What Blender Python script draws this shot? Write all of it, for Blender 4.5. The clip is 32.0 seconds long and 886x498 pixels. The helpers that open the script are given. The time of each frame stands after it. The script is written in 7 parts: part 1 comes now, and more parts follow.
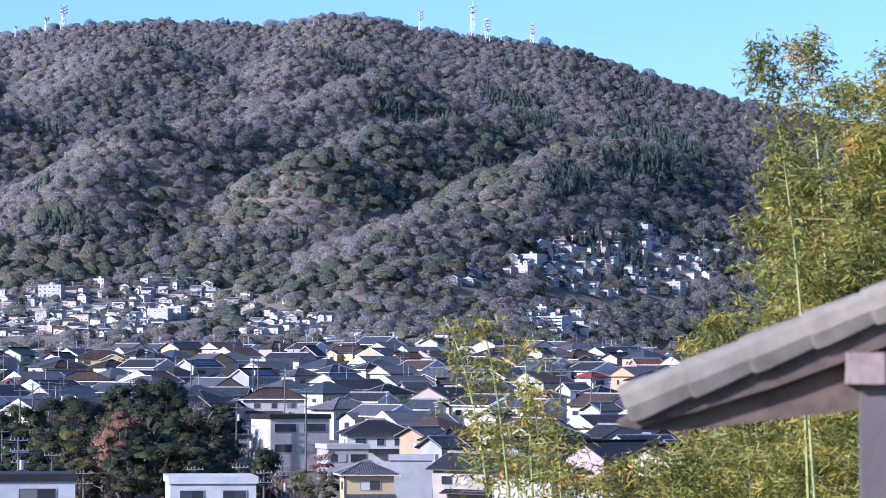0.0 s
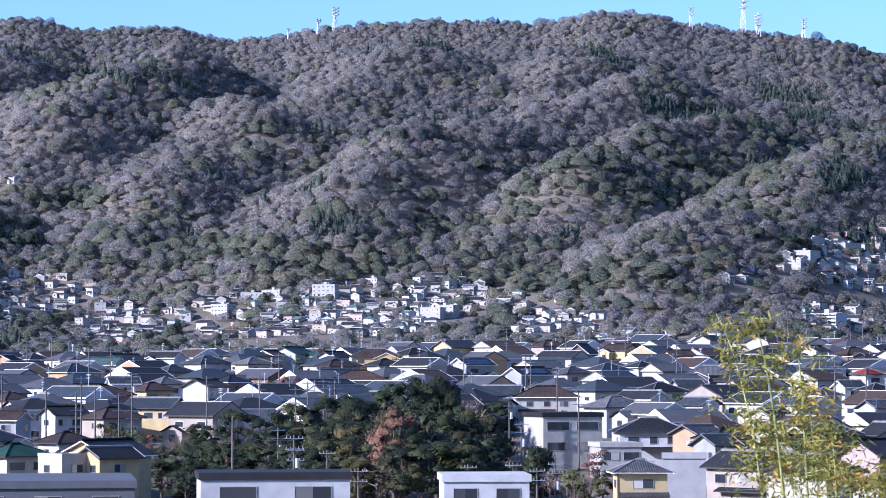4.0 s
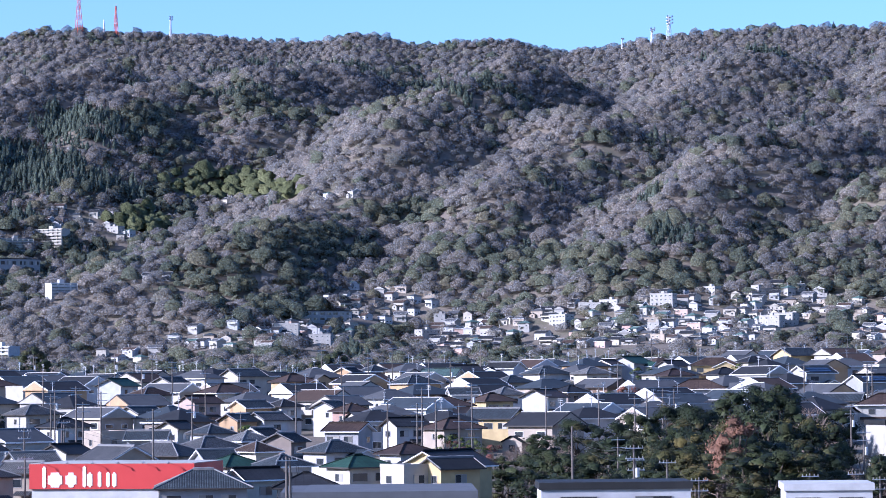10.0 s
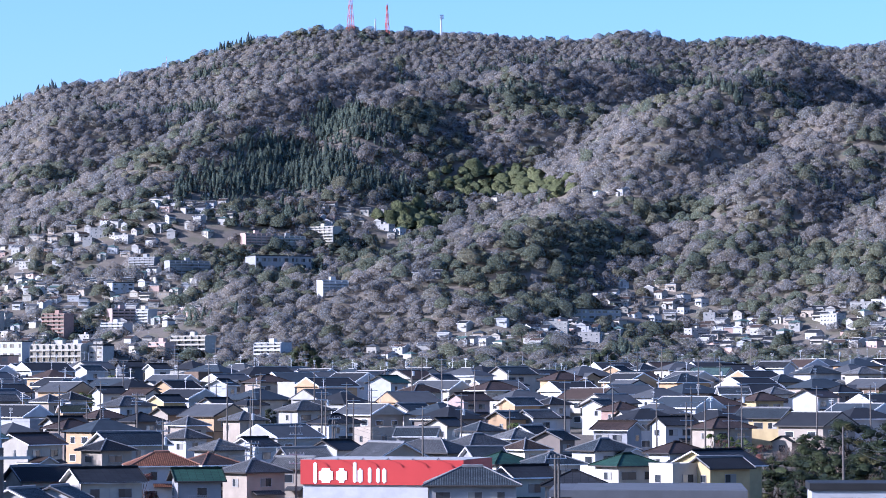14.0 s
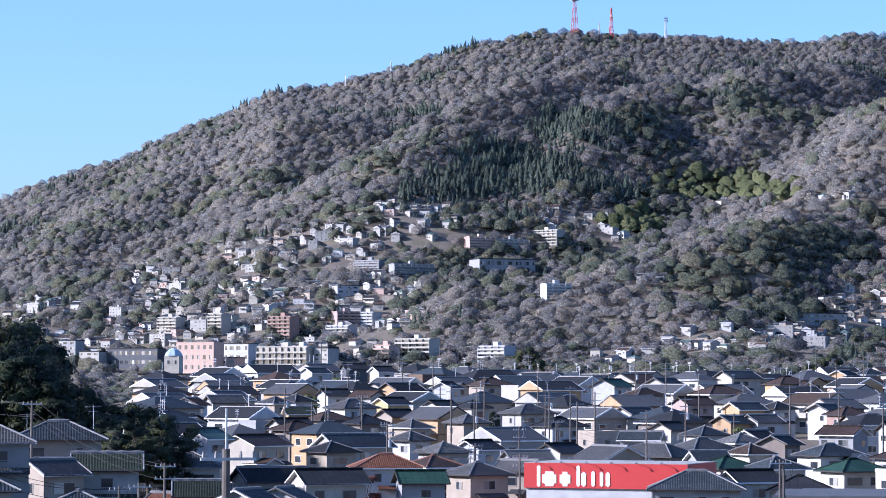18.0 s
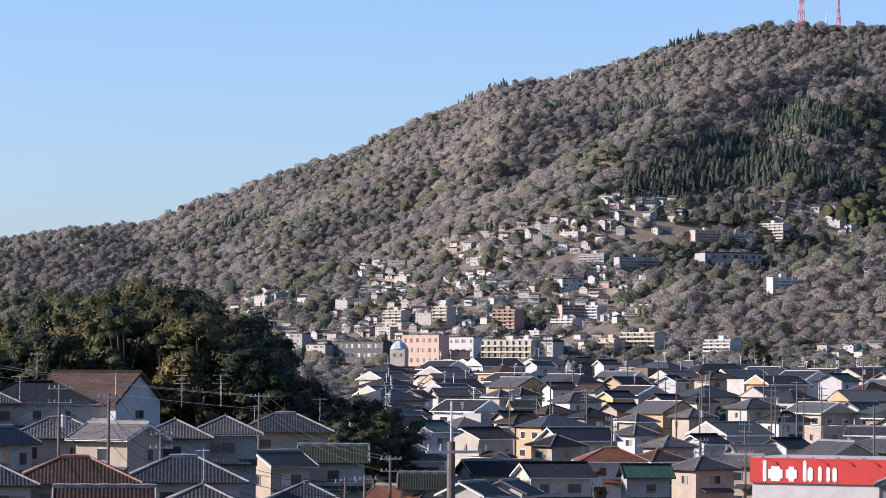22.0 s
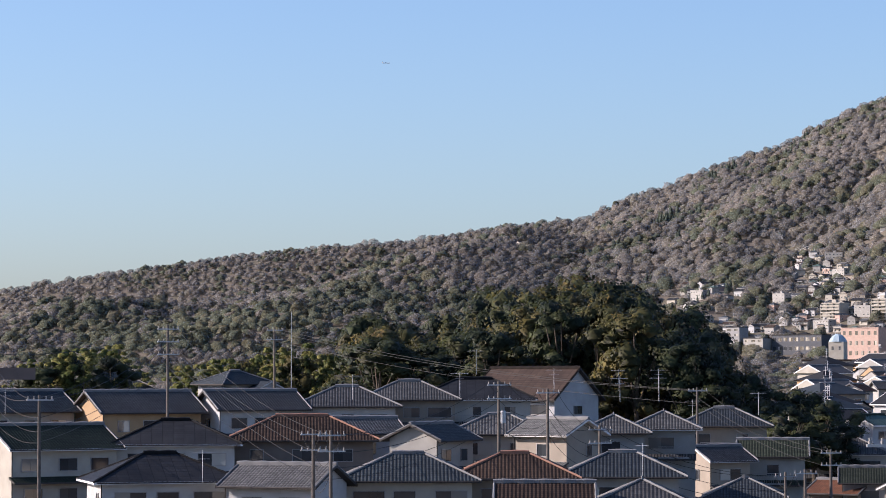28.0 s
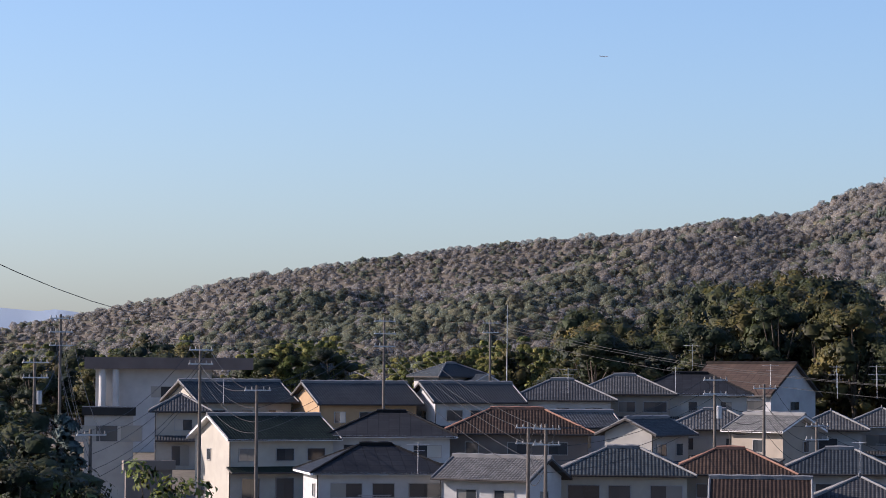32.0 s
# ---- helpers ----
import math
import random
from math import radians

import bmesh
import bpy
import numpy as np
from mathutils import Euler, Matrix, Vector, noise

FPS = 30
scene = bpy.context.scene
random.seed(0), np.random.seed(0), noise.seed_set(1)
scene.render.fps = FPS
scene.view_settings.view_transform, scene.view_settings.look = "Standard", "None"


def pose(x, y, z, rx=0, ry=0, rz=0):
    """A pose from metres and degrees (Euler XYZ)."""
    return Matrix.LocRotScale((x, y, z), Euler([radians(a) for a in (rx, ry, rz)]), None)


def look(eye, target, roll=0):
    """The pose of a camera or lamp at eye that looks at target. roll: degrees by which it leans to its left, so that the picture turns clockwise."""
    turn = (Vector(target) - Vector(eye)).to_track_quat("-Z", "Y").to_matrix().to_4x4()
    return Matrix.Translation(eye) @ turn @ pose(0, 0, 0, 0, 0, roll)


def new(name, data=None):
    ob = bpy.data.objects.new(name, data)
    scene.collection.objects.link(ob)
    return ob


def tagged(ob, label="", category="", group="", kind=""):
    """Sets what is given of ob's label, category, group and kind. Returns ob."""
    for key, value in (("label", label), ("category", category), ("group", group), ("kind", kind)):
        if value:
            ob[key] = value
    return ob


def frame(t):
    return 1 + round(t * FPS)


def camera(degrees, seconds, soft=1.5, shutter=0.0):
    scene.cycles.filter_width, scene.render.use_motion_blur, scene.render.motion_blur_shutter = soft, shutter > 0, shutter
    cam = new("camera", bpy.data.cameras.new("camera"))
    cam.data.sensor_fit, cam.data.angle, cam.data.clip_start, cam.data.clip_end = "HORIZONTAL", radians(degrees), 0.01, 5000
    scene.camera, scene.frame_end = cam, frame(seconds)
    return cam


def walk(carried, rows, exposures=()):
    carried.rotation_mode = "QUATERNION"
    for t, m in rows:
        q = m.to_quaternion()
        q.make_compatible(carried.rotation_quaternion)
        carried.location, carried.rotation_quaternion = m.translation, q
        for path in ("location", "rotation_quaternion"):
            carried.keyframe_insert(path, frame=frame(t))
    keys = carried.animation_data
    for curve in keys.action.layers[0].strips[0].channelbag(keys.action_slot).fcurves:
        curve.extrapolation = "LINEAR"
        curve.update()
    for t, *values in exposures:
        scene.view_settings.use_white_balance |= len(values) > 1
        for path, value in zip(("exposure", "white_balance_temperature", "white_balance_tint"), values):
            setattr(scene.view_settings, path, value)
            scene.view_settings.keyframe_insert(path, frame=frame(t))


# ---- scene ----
import functools

H = 40.0                                    # the camera's height; the valley floor lies about 20 m lower
cam = camera(17.67, 32.0, 0.9)
# a long lens on a tripod head that pans from right to left: seconds, heading (degrees to the right), tilt, roll
PAN = [
    (0, 20.557, 2.608, 0.127), (0.5, 19.970, 2.599, 0.088), (1, 19.452, 2.588, 0.058), (1.5, 18.733, 2.596, -0.019),
    (2, 18.041, 2.589, -0.053), (2.5, 17.418, 2.591, -0.045), (3, 16.768, 2.582, -0.055), (3.5, 15.970, 2.568, -0.076),
    (4, 15.099, 2.566, -0.035), (4.5, 14.252, 2.601, -0.018), (6.5, 11.617, 2.734, -0.322), (7, 11.107, 2.748, -0.371),
    (7.5, 10.626, 2.752, -0.403), (8, 10.278, 2.752, -0.452), (8.5, 9.648, 2.788, -0.475), (9, 9.237, 2.806, -0.536),
    (9.5, 8.833, 2.805, -0.504), (10, 8.326, 2.793, -0.535), (10.5, 7.616, 2.784, -0.460), (11, 6.977, 2.796, -0.472),
    (11.5, 6.217, 2.830, -0.487), (12, 5.505, 2.835, -0.484), (12.5, 4.892, 2.831, -0.467), (13, 4.195, 2.848, -0.483),
    (13.5, 3.622, 2.840, -0.398), (14, 2.909, 2.785, -0.105), (14.5, 2.227, 2.760, 0.062), (16.5, -0.000, 2.886, 0.250),
    (17, -0.506, 2.876, 0.203), (17.5, -1.099, 2.860, 0.160), (18, -1.593, 2.849, 0.190), (18.5, -2.024, 2.867, 0.180),
    (19, -2.572, 2.882, 0.180), (19.5, -3.161, 2.863, 0.208), (20, -3.532, 2.832, 0.243), (20.5, -4.126, 2.782, 0.316),
    (21, -4.842, 2.743, 0.401), (21.5, -5.585, 2.712, 0.420), (22, -6.117, 2.694, 0.437), (22.5, -6.622, 2.658, 0.450),
    (23, -7.186, 2.624, 0.472), (23.5, -7.647, 2.593, 0.478), (24, -8.785, 2.563, 0.480), (24.5, -9.811, 2.646, 0.423),
    (25, -10.590, 2.649, 0.348), (25.5, -11.593, 2.656, 0.259), (26, -12.315, 2.634, 0.199), (26.5, -13.073, 2.612, 0.109),
    (28.5, -15.352, 2.519, -0.151), (29, -15.819, 2.434, -0.188), (29.5, -16.320, 2.362, -0.168), (30, -17.218, 2.381, -0.091),
    (30.5, -17.954, 2.408, 0.125), (31, -18.307, 2.446, 0.307), (31.5, -18.692, 2.448, 0.386), (32, -19.213, 2.420, 0.465),
]


def way(az, el):
    a, e = radians(az), radians(el)
    return Vector((math.sin(a) * math.cos(e), math.cos(a) * math.cos(e), math.sin(e)))


EYE = Vector((0, 0, H))
walk(cam, [(t, look(EYE, EYE + 100 * way(a, e), r)) for t, a, e, r in PAN],
     [(0, 1.15, 4600, 24), (13, 1.22, 4600, 22), (19, 1.12, 4850, 20), (23, 0.97, 5650, 20), (32, 0.87, 5600, 20)])
cam.data.dof.use_dof = True
cam.data.dof.focus_distance = 600
cam.data.dof.aperture_fstop = 7.0

# ---- world and sun ----
SUN_AZ, SUN_EL = -102.0, 25.0
world = bpy.data.worlds.new("world")
scene.world = world
world.use_nodes = True
wn = world.node_tree
sky = wn.nodes.new("ShaderNodeTexSky")
sky.sky_type, sky.sun_disc = "NISHITA", False
sky.sun_elevation, sky.sun_rotation = radians(SUN_EL), radians(SUN_AZ)
sky.altitude, sky.air_density, sky.dust_density, sky.ozone_density = 100, 1.0, 1.3, 3.0
back = wn.nodes["Background"]
back.inputs[1].default_value = 0.088
wn.links.new(sky.outputs[0], back.inputs[0])
sun = new("sun", bpy.data.lights.new("sun", "SUN"))
sun.data.energy, sun.data.angle, sun.data.color = 5.0, radians(0.53), (1.0, 0.82, 0.62)
sun.matrix_world = look(way(SUN_AZ, SUN_EL) * 100, (0, 0, 0))


# ---- materials ----
def sock(node, *names):
    for n in names:
        if n in node.inputs:
            return node.inputs[n]


class Mat:
    """Small node-graph helper: builds one procedural surface."""

    def __init__(self, name, rough=0.8, metal=0.0, spec=0.3):
        self.m = bpy.data.materials.new(name)
        self.m.use_nodes = True
        self.t = self.m.node_tree
        self.b = self.t.nodes["Principled BSDF"]
        self.b.inputs["Roughness"].default_value = rough
        self.b.inputs["Metallic"].default_value = metal
        self.b.inputs["Specular IOR Level"].default_value = spec

    def node(self, kind, **sets):
        n = self.t.nodes.new(kind)
        for k, v in sets.items():
            n.inputs[k.replace("_", " ")].default_value = v
        return n

    def link(self, a, b):
        self.t.links.new(a, b)

    def coords(self, which="Object"):
        return self.t.nodes.new("ShaderNodeTexCoord").outputs[which]

    def world_pos(self):
        return self.t.nodes.new("ShaderNodeNewGeometry").outputs["Position"]

    def noise(self, vec, scale, detail=3.0, rough=0.55):
        n = self.node("ShaderNodeTexNoise", Scale=scale, Detail=detail, Roughness=rough)
        self.link(vec, n.inputs["Vector"])
        return n.outputs["Fac"]

    def ramp(self, fac, stops):
        n = self.t.nodes.new("ShaderNodeValToRGB")
        el = n.color_ramp.elements
        while len(el) < len(stops):
            el.new(0.5)
        for e, (p, c) in zip(el, stops):
            e.position, e.color = p, (*c, 1)
        self.link(fac, n.inputs[0])
        return n.outputs[0]

    def mix(self, fac, a, b, mode="MIX"):
        n = self.t.nodes.new("ShaderNodeMix")
        n.data_type, n.blend_type = "RGBA", mode
        for s, v in ((n.inputs[0], fac), (n.inputs[6], a), (n.inputs[7], b)):
            if isinstance(v, (int, float)):
                s.default_value = v
            elif isinstance(v, tuple):
                s.default_value = (*v, 1)
            else:
                self.link(v, s)
        return n.outputs[2]

    def bump(self, height, strength=0.4, dist=0.05):
        n = self.node("ShaderNodeBump", Strength=strength, Distance=dist)
        self.link(height, n.inputs["Height"])
        self.link(n.outputs[0], self.b.inputs["Normal"])

    def colour(self, c):
        if isinstance(c, tuple):
            self.b.inputs["Base Color"].default_value = (*c, 1)
        else:
            self.link(c, self.b.inputs["Base Color"])
        return self.m


def shade(c, k):
    return tuple(min(1.0, v * k) for v in c)


def paint(name, c, rough=0.75, wear=0.16, scale=0.6, spec=0.25, metal=0.0):
    """Plain painted or rendered surface: broad stains, fine grain, each object a little off the next."""
    m = Mat(name, rough, metal, spec)
    p = m.world_pos()
    a = m.ramp(m.noise(p, scale, 5), [(0.3, shade(c, 1 - wear)), (0.68, shade(c, 1 + wear * 0.5))])
    rnd = m.t.nodes.new("ShaderNodeObjectInfo").outputs["Random"]
    tint = m.ramp(rnd, [(0.0, (0.86, 0.86, 0.88)), (1.0, (1.0, 0.99, 0.97))])
    m.bump(m.noise(p, scale * 18, 3), 0.25, 0.02)
    return m.colour(m.mix(1.0, a, tint, "MULTIPLY"))


def tiles(name, c, rough=0.72, u=0.30, v=0.26, relief=0.06, contrast=0.4, spec=0.12):
    """Roof tiles laid along the slope: rows and rolls in relief, each tile of its own tone."""
    m = Mat(name, rough, 0, spec)
    uv = m.coords("UV")
    br = m.node("ShaderNodeTexBrick", Scale=1.0, Mortar_Size=0.03, Mortar_Smooth=0.3, Bias=0.0, Brick_Width=u, Row_Height=v)
    br.offset = 0.0
    br.inputs["Color1"].default_value = (*shade(c, 1 - contrast * 0.5), 1)
    br.inputs["Color2"].default_value = (*shade(c, 1 + contrast * 0.6), 1)
    br.inputs["Mortar"].default_value = (*shade(c, 0.35), 1)
    m.link(uv, br.inputs["Vector"])
    wv = m.node("ShaderNodeTexWave", Scale=0.3142 / u)
    wv.wave_type, wv.bands_direction = "BANDS", "X"
    m.link(uv, wv.inputs["Vector"])
    ws = m.node("ShaderNodeTexWave", Scale=0.3142 / v)
    ws.wave_type, ws.bands_direction, ws.wave_profile = "BANDS", "Y", "SAW"
    m.link(uv, ws.inputs["Vector"])
    both = m.t.nodes.new("ShaderNodeMath")
    both.operation = "ADD"
    half = m.t.nodes.new("ShaderNodeMath")
    half.operation = "MULTIPLY"
    half.inputs[1].default_value = 0.42
    m.link(wv.outputs["Fac"], half.inputs[0])
    m.link(half.outputs[0], both.inputs[0])
    m.link(ws.outputs["Fac"], both.inputs[1])
    big = m.ramp(m.noise(m.world_pos(), 0.35, 5), [(0.3, (0.72, 0.72, 0.72)), (0.7, (1.12, 1.1, 1.06))])
    rnd = m.ramp(m.t.nodes.new("ShaderNodeObjectInfo").outputs["Random"], [(0.0, (0.8, 0.8, 0.84)), (1.0, (1.15, 1.13, 1.1))])
    m.bump(both.outputs[0], 1.0, relief * 1.1)
    return m.colour(m.mix(1.0, m.mix(1.0, br.outputs["Color"], big, "MULTIPLY"), rnd, "MULTIPLY"))


def foliage(name, stops, scale=0.11, rough=0.7, fine=0.35, trans=0.0, round_crown=False, mottle=0.5, crowns=False, clear=0.0):
    """Leaves and twigs: a tone of its own for every crown, broken up by fine light and dark."""
    m = Mat(name, rough, 0, 0.15)
    p = m.world_pos()
    if crowns:                              # every crown is one island
        base = m.ramp(m.t.nodes.new("ShaderNodeNewGeometry").outputs["Random Per Island"], stops)
    else:
        vo = m.node("ShaderNodeTexVoronoi", Scale=scale)
        m.link(p, vo.inputs["Vector"])
        sep = m.t.nodes.new("ShaderNodeSeparateColor")
        m.link(vo.outputs["Color"], sep.inputs[0])
        base = m.ramp(sep.outputs[0], stops)
    isl = m.t.nodes.new("ShaderNodeNewGeometry").outputs["Random Per Island"]
    f = m.ramp(isl, [(0.0, (1 - fine * 0.5,) * 3), (1.0, (1 + fine * 0.5,) * 3)])
    col = m.mix(1.0, base, f, "MULTIPLY")
    if round_crown:
        mott = m.ramp(m.noise(p, mottle, 3, 0.7), [(0.3, (0.6, 0.6, 0.6) if crowns else (0.78, 0.78, 0.79)), (0.7, (1.25, 1.24, 1.22) if crowns else (1.14, 1.13, 1.11))])
        col = m.mix(1.0, col, mott, "MULTIPLY")
    m.colour(col)
    turn = None
    if round_crown:                         # leaves shade together as the round crown that they make up
        at = m.t.nodes.new("ShaderNodeAttribute")
        at.attribute_name = "crown_normal"
        turn = m.t.nodes.new("ShaderNodeVectorTransform")
        turn.vector_type, turn.convert_from, turn.convert_to = "NORMAL", "OBJECT", "WORLD"
        m.link(at.outputs["Vector"], turn.inputs[0])
        if crowns:                          # twigs and leaf masses in relief
            bp = m.node("ShaderNodeBump", Strength=0.9, Distance=2.0)
            m.link(m.noise(p, 0.4, 4, 0.65), bp.inputs["Height"])
            m.link(turn.outputs[0], bp.inputs["Normal"])
            turn = bp
        m.link(turn.outputs[0], m.b.inputs["Normal"])
    if trans:
        tr = m.t.nodes.new("ShaderNodeBsdfTranslucent")
        m.link(col, tr.inputs[0])
        if turn:
            m.link(turn.outputs[0], tr.inputs["Normal"])
        ms = m.t.nodes.new("ShaderNodeMixShader")
        ms.inputs[0].default_value = trans
        m.link(m.b.outputs[0], ms.inputs[1])
        m.link(tr.outputs[0], ms.inputs[2])
        m.link(ms.outputs[0], m.t.nodes["Material Output"].inputs[0])
    if clear:                               # light and sight pass between bare twigs
        gaps = m.t.nodes.new("ShaderNodeBsdfTransparent")
        hole = m.ramp(m.noise(p, 0.55, 4, 0.75), [(0.36, (clear * 1.9,) * 3), (0.62, (clear * 0.35,) * 3)])
        mx = m.t.nodes.new("ShaderNodeMixShader")
        m.link(hole, mx.inputs[0])
        m.link(m.t.nodes["Material Output"].inputs[0].links[0].from_socket, mx.inputs[1])
        m.link(gaps.outputs[0], mx.inputs[2])
        m.link(mx.outputs[0], m.t.nodes["Material Output"].inputs[0])
    return m.m


WHITE = (0.78, 0.78, 0.77)
WALLS = {
    "white": WHITE, "cream": (0.74, 0.69, 0.58), "rose": (0.78, 0.57, 0.47), "beige": (0.58, 0.50, 0.40), "peach": (0.72, 0.50, 0.28),
    "yellow": (0.80, 0.63, 0.32), "pink": (0.62, 0.49, 0.44), "salmon": (0.54, 0.37, 0.30), "grey": (0.50, 0.50, 0.50),
    "taupe": (0.33, 0.28, 0.24), "brown": (0.24, 0.17, 0.12), "slate": (0.16, 0.17, 0.19), "stone": (0.62, 0.60, 0.55),
}
WALLS = {k: shade(c, 0.56) for k, c in WALLS.items()}
WALL = {k: paint("render_" + k, c, 0.82) for k, c in WALLS.items()}
ROOFS = {
    "grey": (0.125, 0.13, 0.138), "dark": (0.045, 0.048, 0.055), "blue": (0.07, 0.087, 0.105), "brown": (0.10, 0.072, 0.058),
    "orange": (0.25, 0.115, 0.068), "rust": (0.088, 0.06, 0.047), "green": (0.045, 0.10, 0.075), "silver": (0.19, 0.195, 0.20), "red": (0.30, 0.06, 0.05),
    "teal": (0.13, 0.20, 0.18), "moss": (0.06, 0.075, 0.055),
}
ROOFS = {k: shade(c, 0.58) for k, c in ROOFS.items()}
ROOF = {k: tiles("roof_tiles_" + k, c, u=0.27, v=0.3) for k, c in ROOFS.items()}
SLATE = {k: tiles("roof_slates_" + k, c, 0.6, 0.9, 0.42, 0.012, 0.3) for k, c in ROOFS.items()}
CAP = paint("ridge_tile_grey", (0.18, 0.18, 0.18), 0.65)
CAPO = paint("ridge_tile_orange", (0.25, 0.13, 0.085), 0.6)
FRAME = paint("window_frame_metal", (0.30, 0.29, 0.28), 0.45, spec=0.5)
TRIM = paint("white_trim", (0.75, 0.74, 0.72), 0.6)
DARKTRIM = paint("dark_trim", (0.05, 0.045, 0.042), 0.6)
CONCRETE = paint("concrete", (0.36, 0.35, 0.33), 0.9, 0.25, 0.5)
POLE = paint("pole_concrete", (0.13, 0.115, 0.10), 0.85, 0.25, 2.0)
STEEL = paint("galvanised_steel", (0.45, 0.46, 0.47), 0.45, metal=0.6)
WIRE = paint("black_cable", (0.03, 0.03, 0.03), 0.6)
WOOD = paint("weathered_wood", (0.16, 0.10, 0.07), 0.8, 0.3, 3.0)
REDSTEEL = paint("red_mast_paint", (0.55, 0.09, 0.05), 0.6)
WHITESTEEL = paint("white_mast_paint", (0.75, 0.75, 0.75), 0.6)

sl = Mat("solar_glass", 0.15, 0.0, 0.6)
SOLAR = sl.colour(sl.ramp(sl.noise(sl.world_pos(), 4.0), [(0.4, (0.012, 0.018, 0.04)), (0.6, (0.02, 0.03, 0.06))]))

gl = Mat("window_glass", 0.06, 0.0, 0.9)
GLASS = gl.colour(gl.ramp(gl.t.nodes.new("ShaderNodeObjectInfo").outputs["Random"],
                          [(0.0, (0.02, 0.024, 0.03)), (0.7, (0.05, 0.055, 0.06)), (0.9, (0.30, 0.29, 0.26)), (1.0, (0.45, 0.43, 0.38))]))

BARE = foliage("bare_twigs", [(0.0, (0.20, 0.204, 0.206)), (0.45, (0.23, 0.222, 0.215)), (0.75, (0.268, 0.243, 0.22)), (1.0, (0.222, 0.22, 0.184))], 0.10, fine=0.16, trans=0.35, round_crown=True, mottle=0.45, crowns=True, clear=0.48)
EVER = foliage("evergreen_leaves", [(0.0, (0.10, 0.118, 0.088)), (0.5, (0.12, 0.135, 0.094)), (0.85, (0.14, 0.145, 0.096)), (1.0, (0.155, 0.145, 0.10))], 0.12, fine=0.16, trans=0.25, round_crown=True, mottle=0.45, crowns=True, clear=0.3)
CONIF = foliage("conifer_needles", [(0.0, (0.075, 0.098, 0.08)), (1.0, (0.10, 0.122, 0.09))], 0.15, trans=0.2, round_crown=True, mottle=0.45, crowns=True, clear=0.22)
BAMB = foliage("bamboo_leaves_far", [(0.0, (0.10, 0.115, 0.05)), (1.0, (0.155, 0.165, 0.075))], 0.2, trans=0.3, round_crown=True, mottle=0.45, crowns=True)

g = Mat("ground_cover", 0.95, 0, 0.1)
gp = g.world_pos()
g1 = g.ramp(g.noise(gp, 0.05, 6), [(0.35, (0.12, 0.105, 0.088)), (0.5, (0.155, 0.135, 0.11)), (0.62, (0.12, 0.112, 0.08)), (0.75, (0.175, 0.148, 0.12))])
g2 = g.ramp(g.noise(gp, 1.3, 4), [(0.3, (0.7, 0.7, 0.7)), (0.7, (1.2, 1.18, 1.15))])
g.bump(g.noise(gp, 2.0, 4), 0.5, 0.2)
GROUND = g.colour(g.mix(1.0, g1, g2, "MULTIPLY"))


# ---- mesh helpers ----
def part(name, bm, material, parent=None, label=""):
    me = bpy.data.meshes.new(name)
    bm.to_mesh(me)
    bm.free()
    for m in material if isinstance(material, (list, tuple)) else [material]:
        me.materials.append(m)
    ob = new(name, me)
    ob.parent = parent
    if label:
        tagged(ob, label)
    return ob


def thing(name, m, label, category, group="", kind=""):
    ob = new(name)
    ob.matrix_world = m
    ob.empty_display_size = 0.5
    return tagged(ob, label, category, group, kind)


def box(bm, x0, x1, y0, y1, z0, z1, mi=0):
    vs = [bm.verts.new(c) for c in ((x0, y0, z0), (x1, y0, z0), (x1, y1, z0), (x0, y1, z0), (x0, y0, z1), (x1, y0, z1), (x1, y1, z1), (x0, y1, z1))]
    for f in ((3, 2, 1, 0), (4, 5, 6, 7), (0, 1, 5, 4), (1, 2, 6, 5), (2, 3, 7, 6), (3, 0, 4, 7)):
        bm.faces.new([vs[i] for i in f]).material_index = mi
    return vs


def tube(bm, a, b, r0, r1=None, n=8, mi=0, caps=True):
    a, b = Vector(a), Vector(b)
    r1 = r0 if r1 is None else r1
    q = (b - a).to_track_quat("Z", "Y").to_matrix()
    rings = []
    for c, r in ((a, r0), (b, r1)):
        rings.append([bm.verts.new(c + q @ Vector((r * math.cos(k * 2 * math.pi / n), r * math.sin(k * 2 * math.pi / n), 0))) for k in range(n)])
    for k in range(n):
        bm.faces.new((rings[0][k], rings[0][(k + 1) % n], rings[1][(k + 1) % n], rings[1][k])).material_index = mi
    if caps:
        bm.faces.new(rings[1]).material_index = mi
        bm.faces.new(rings[0][::-1]).material_index = mi


def poly(bm, pts, mi=0):
    f = bm.faces.new([bm.verts.new(p) for p in pts])
    f.material_index = mi
    return f


def big_mesh(name, verts, tris, material):
    """A mesh straight from arrays of corners and triangles."""
    me = bpy.data.meshes.new(name)
    me.vertices.add(len(verts))
    me.vertices.foreach_set("co", np.ascontiguousarray(verts, dtype=np.float32).ravel())
    me.loops.add(len(tris) * 3)
    me.loops.foreach_set("vertex_index", np.ascontiguousarray(tris, dtype=np.int32).ravel())
    me.polygons.add(len(tris))
    me.polygons.foreach_set("loop_start", np.arange(0, len(tris) * 3, 3, dtype=np.int32))
    me.update(calc_edges=True)
    me.polygons.foreach_set("use_smooth", np.ones(len(tris), dtype=bool))
    for m in material if isinstance(material, (list, tuple)) else [material]:
        me.materials.append(m)
    return new(name, me)


def crown_normals(me, n):
    """Keeps, for every corner, the direction in which its crown bulges there."""
    n = n / (np.linalg.norm(n, axis=1)[:, None] + 1e-9)
    at = me.attributes.new("crown_normal", "FLOAT_VECTOR", "POINT")
    at.data.foreach_set("vector", np.ascontiguousarray(n, dtype=np.float32).ravel())


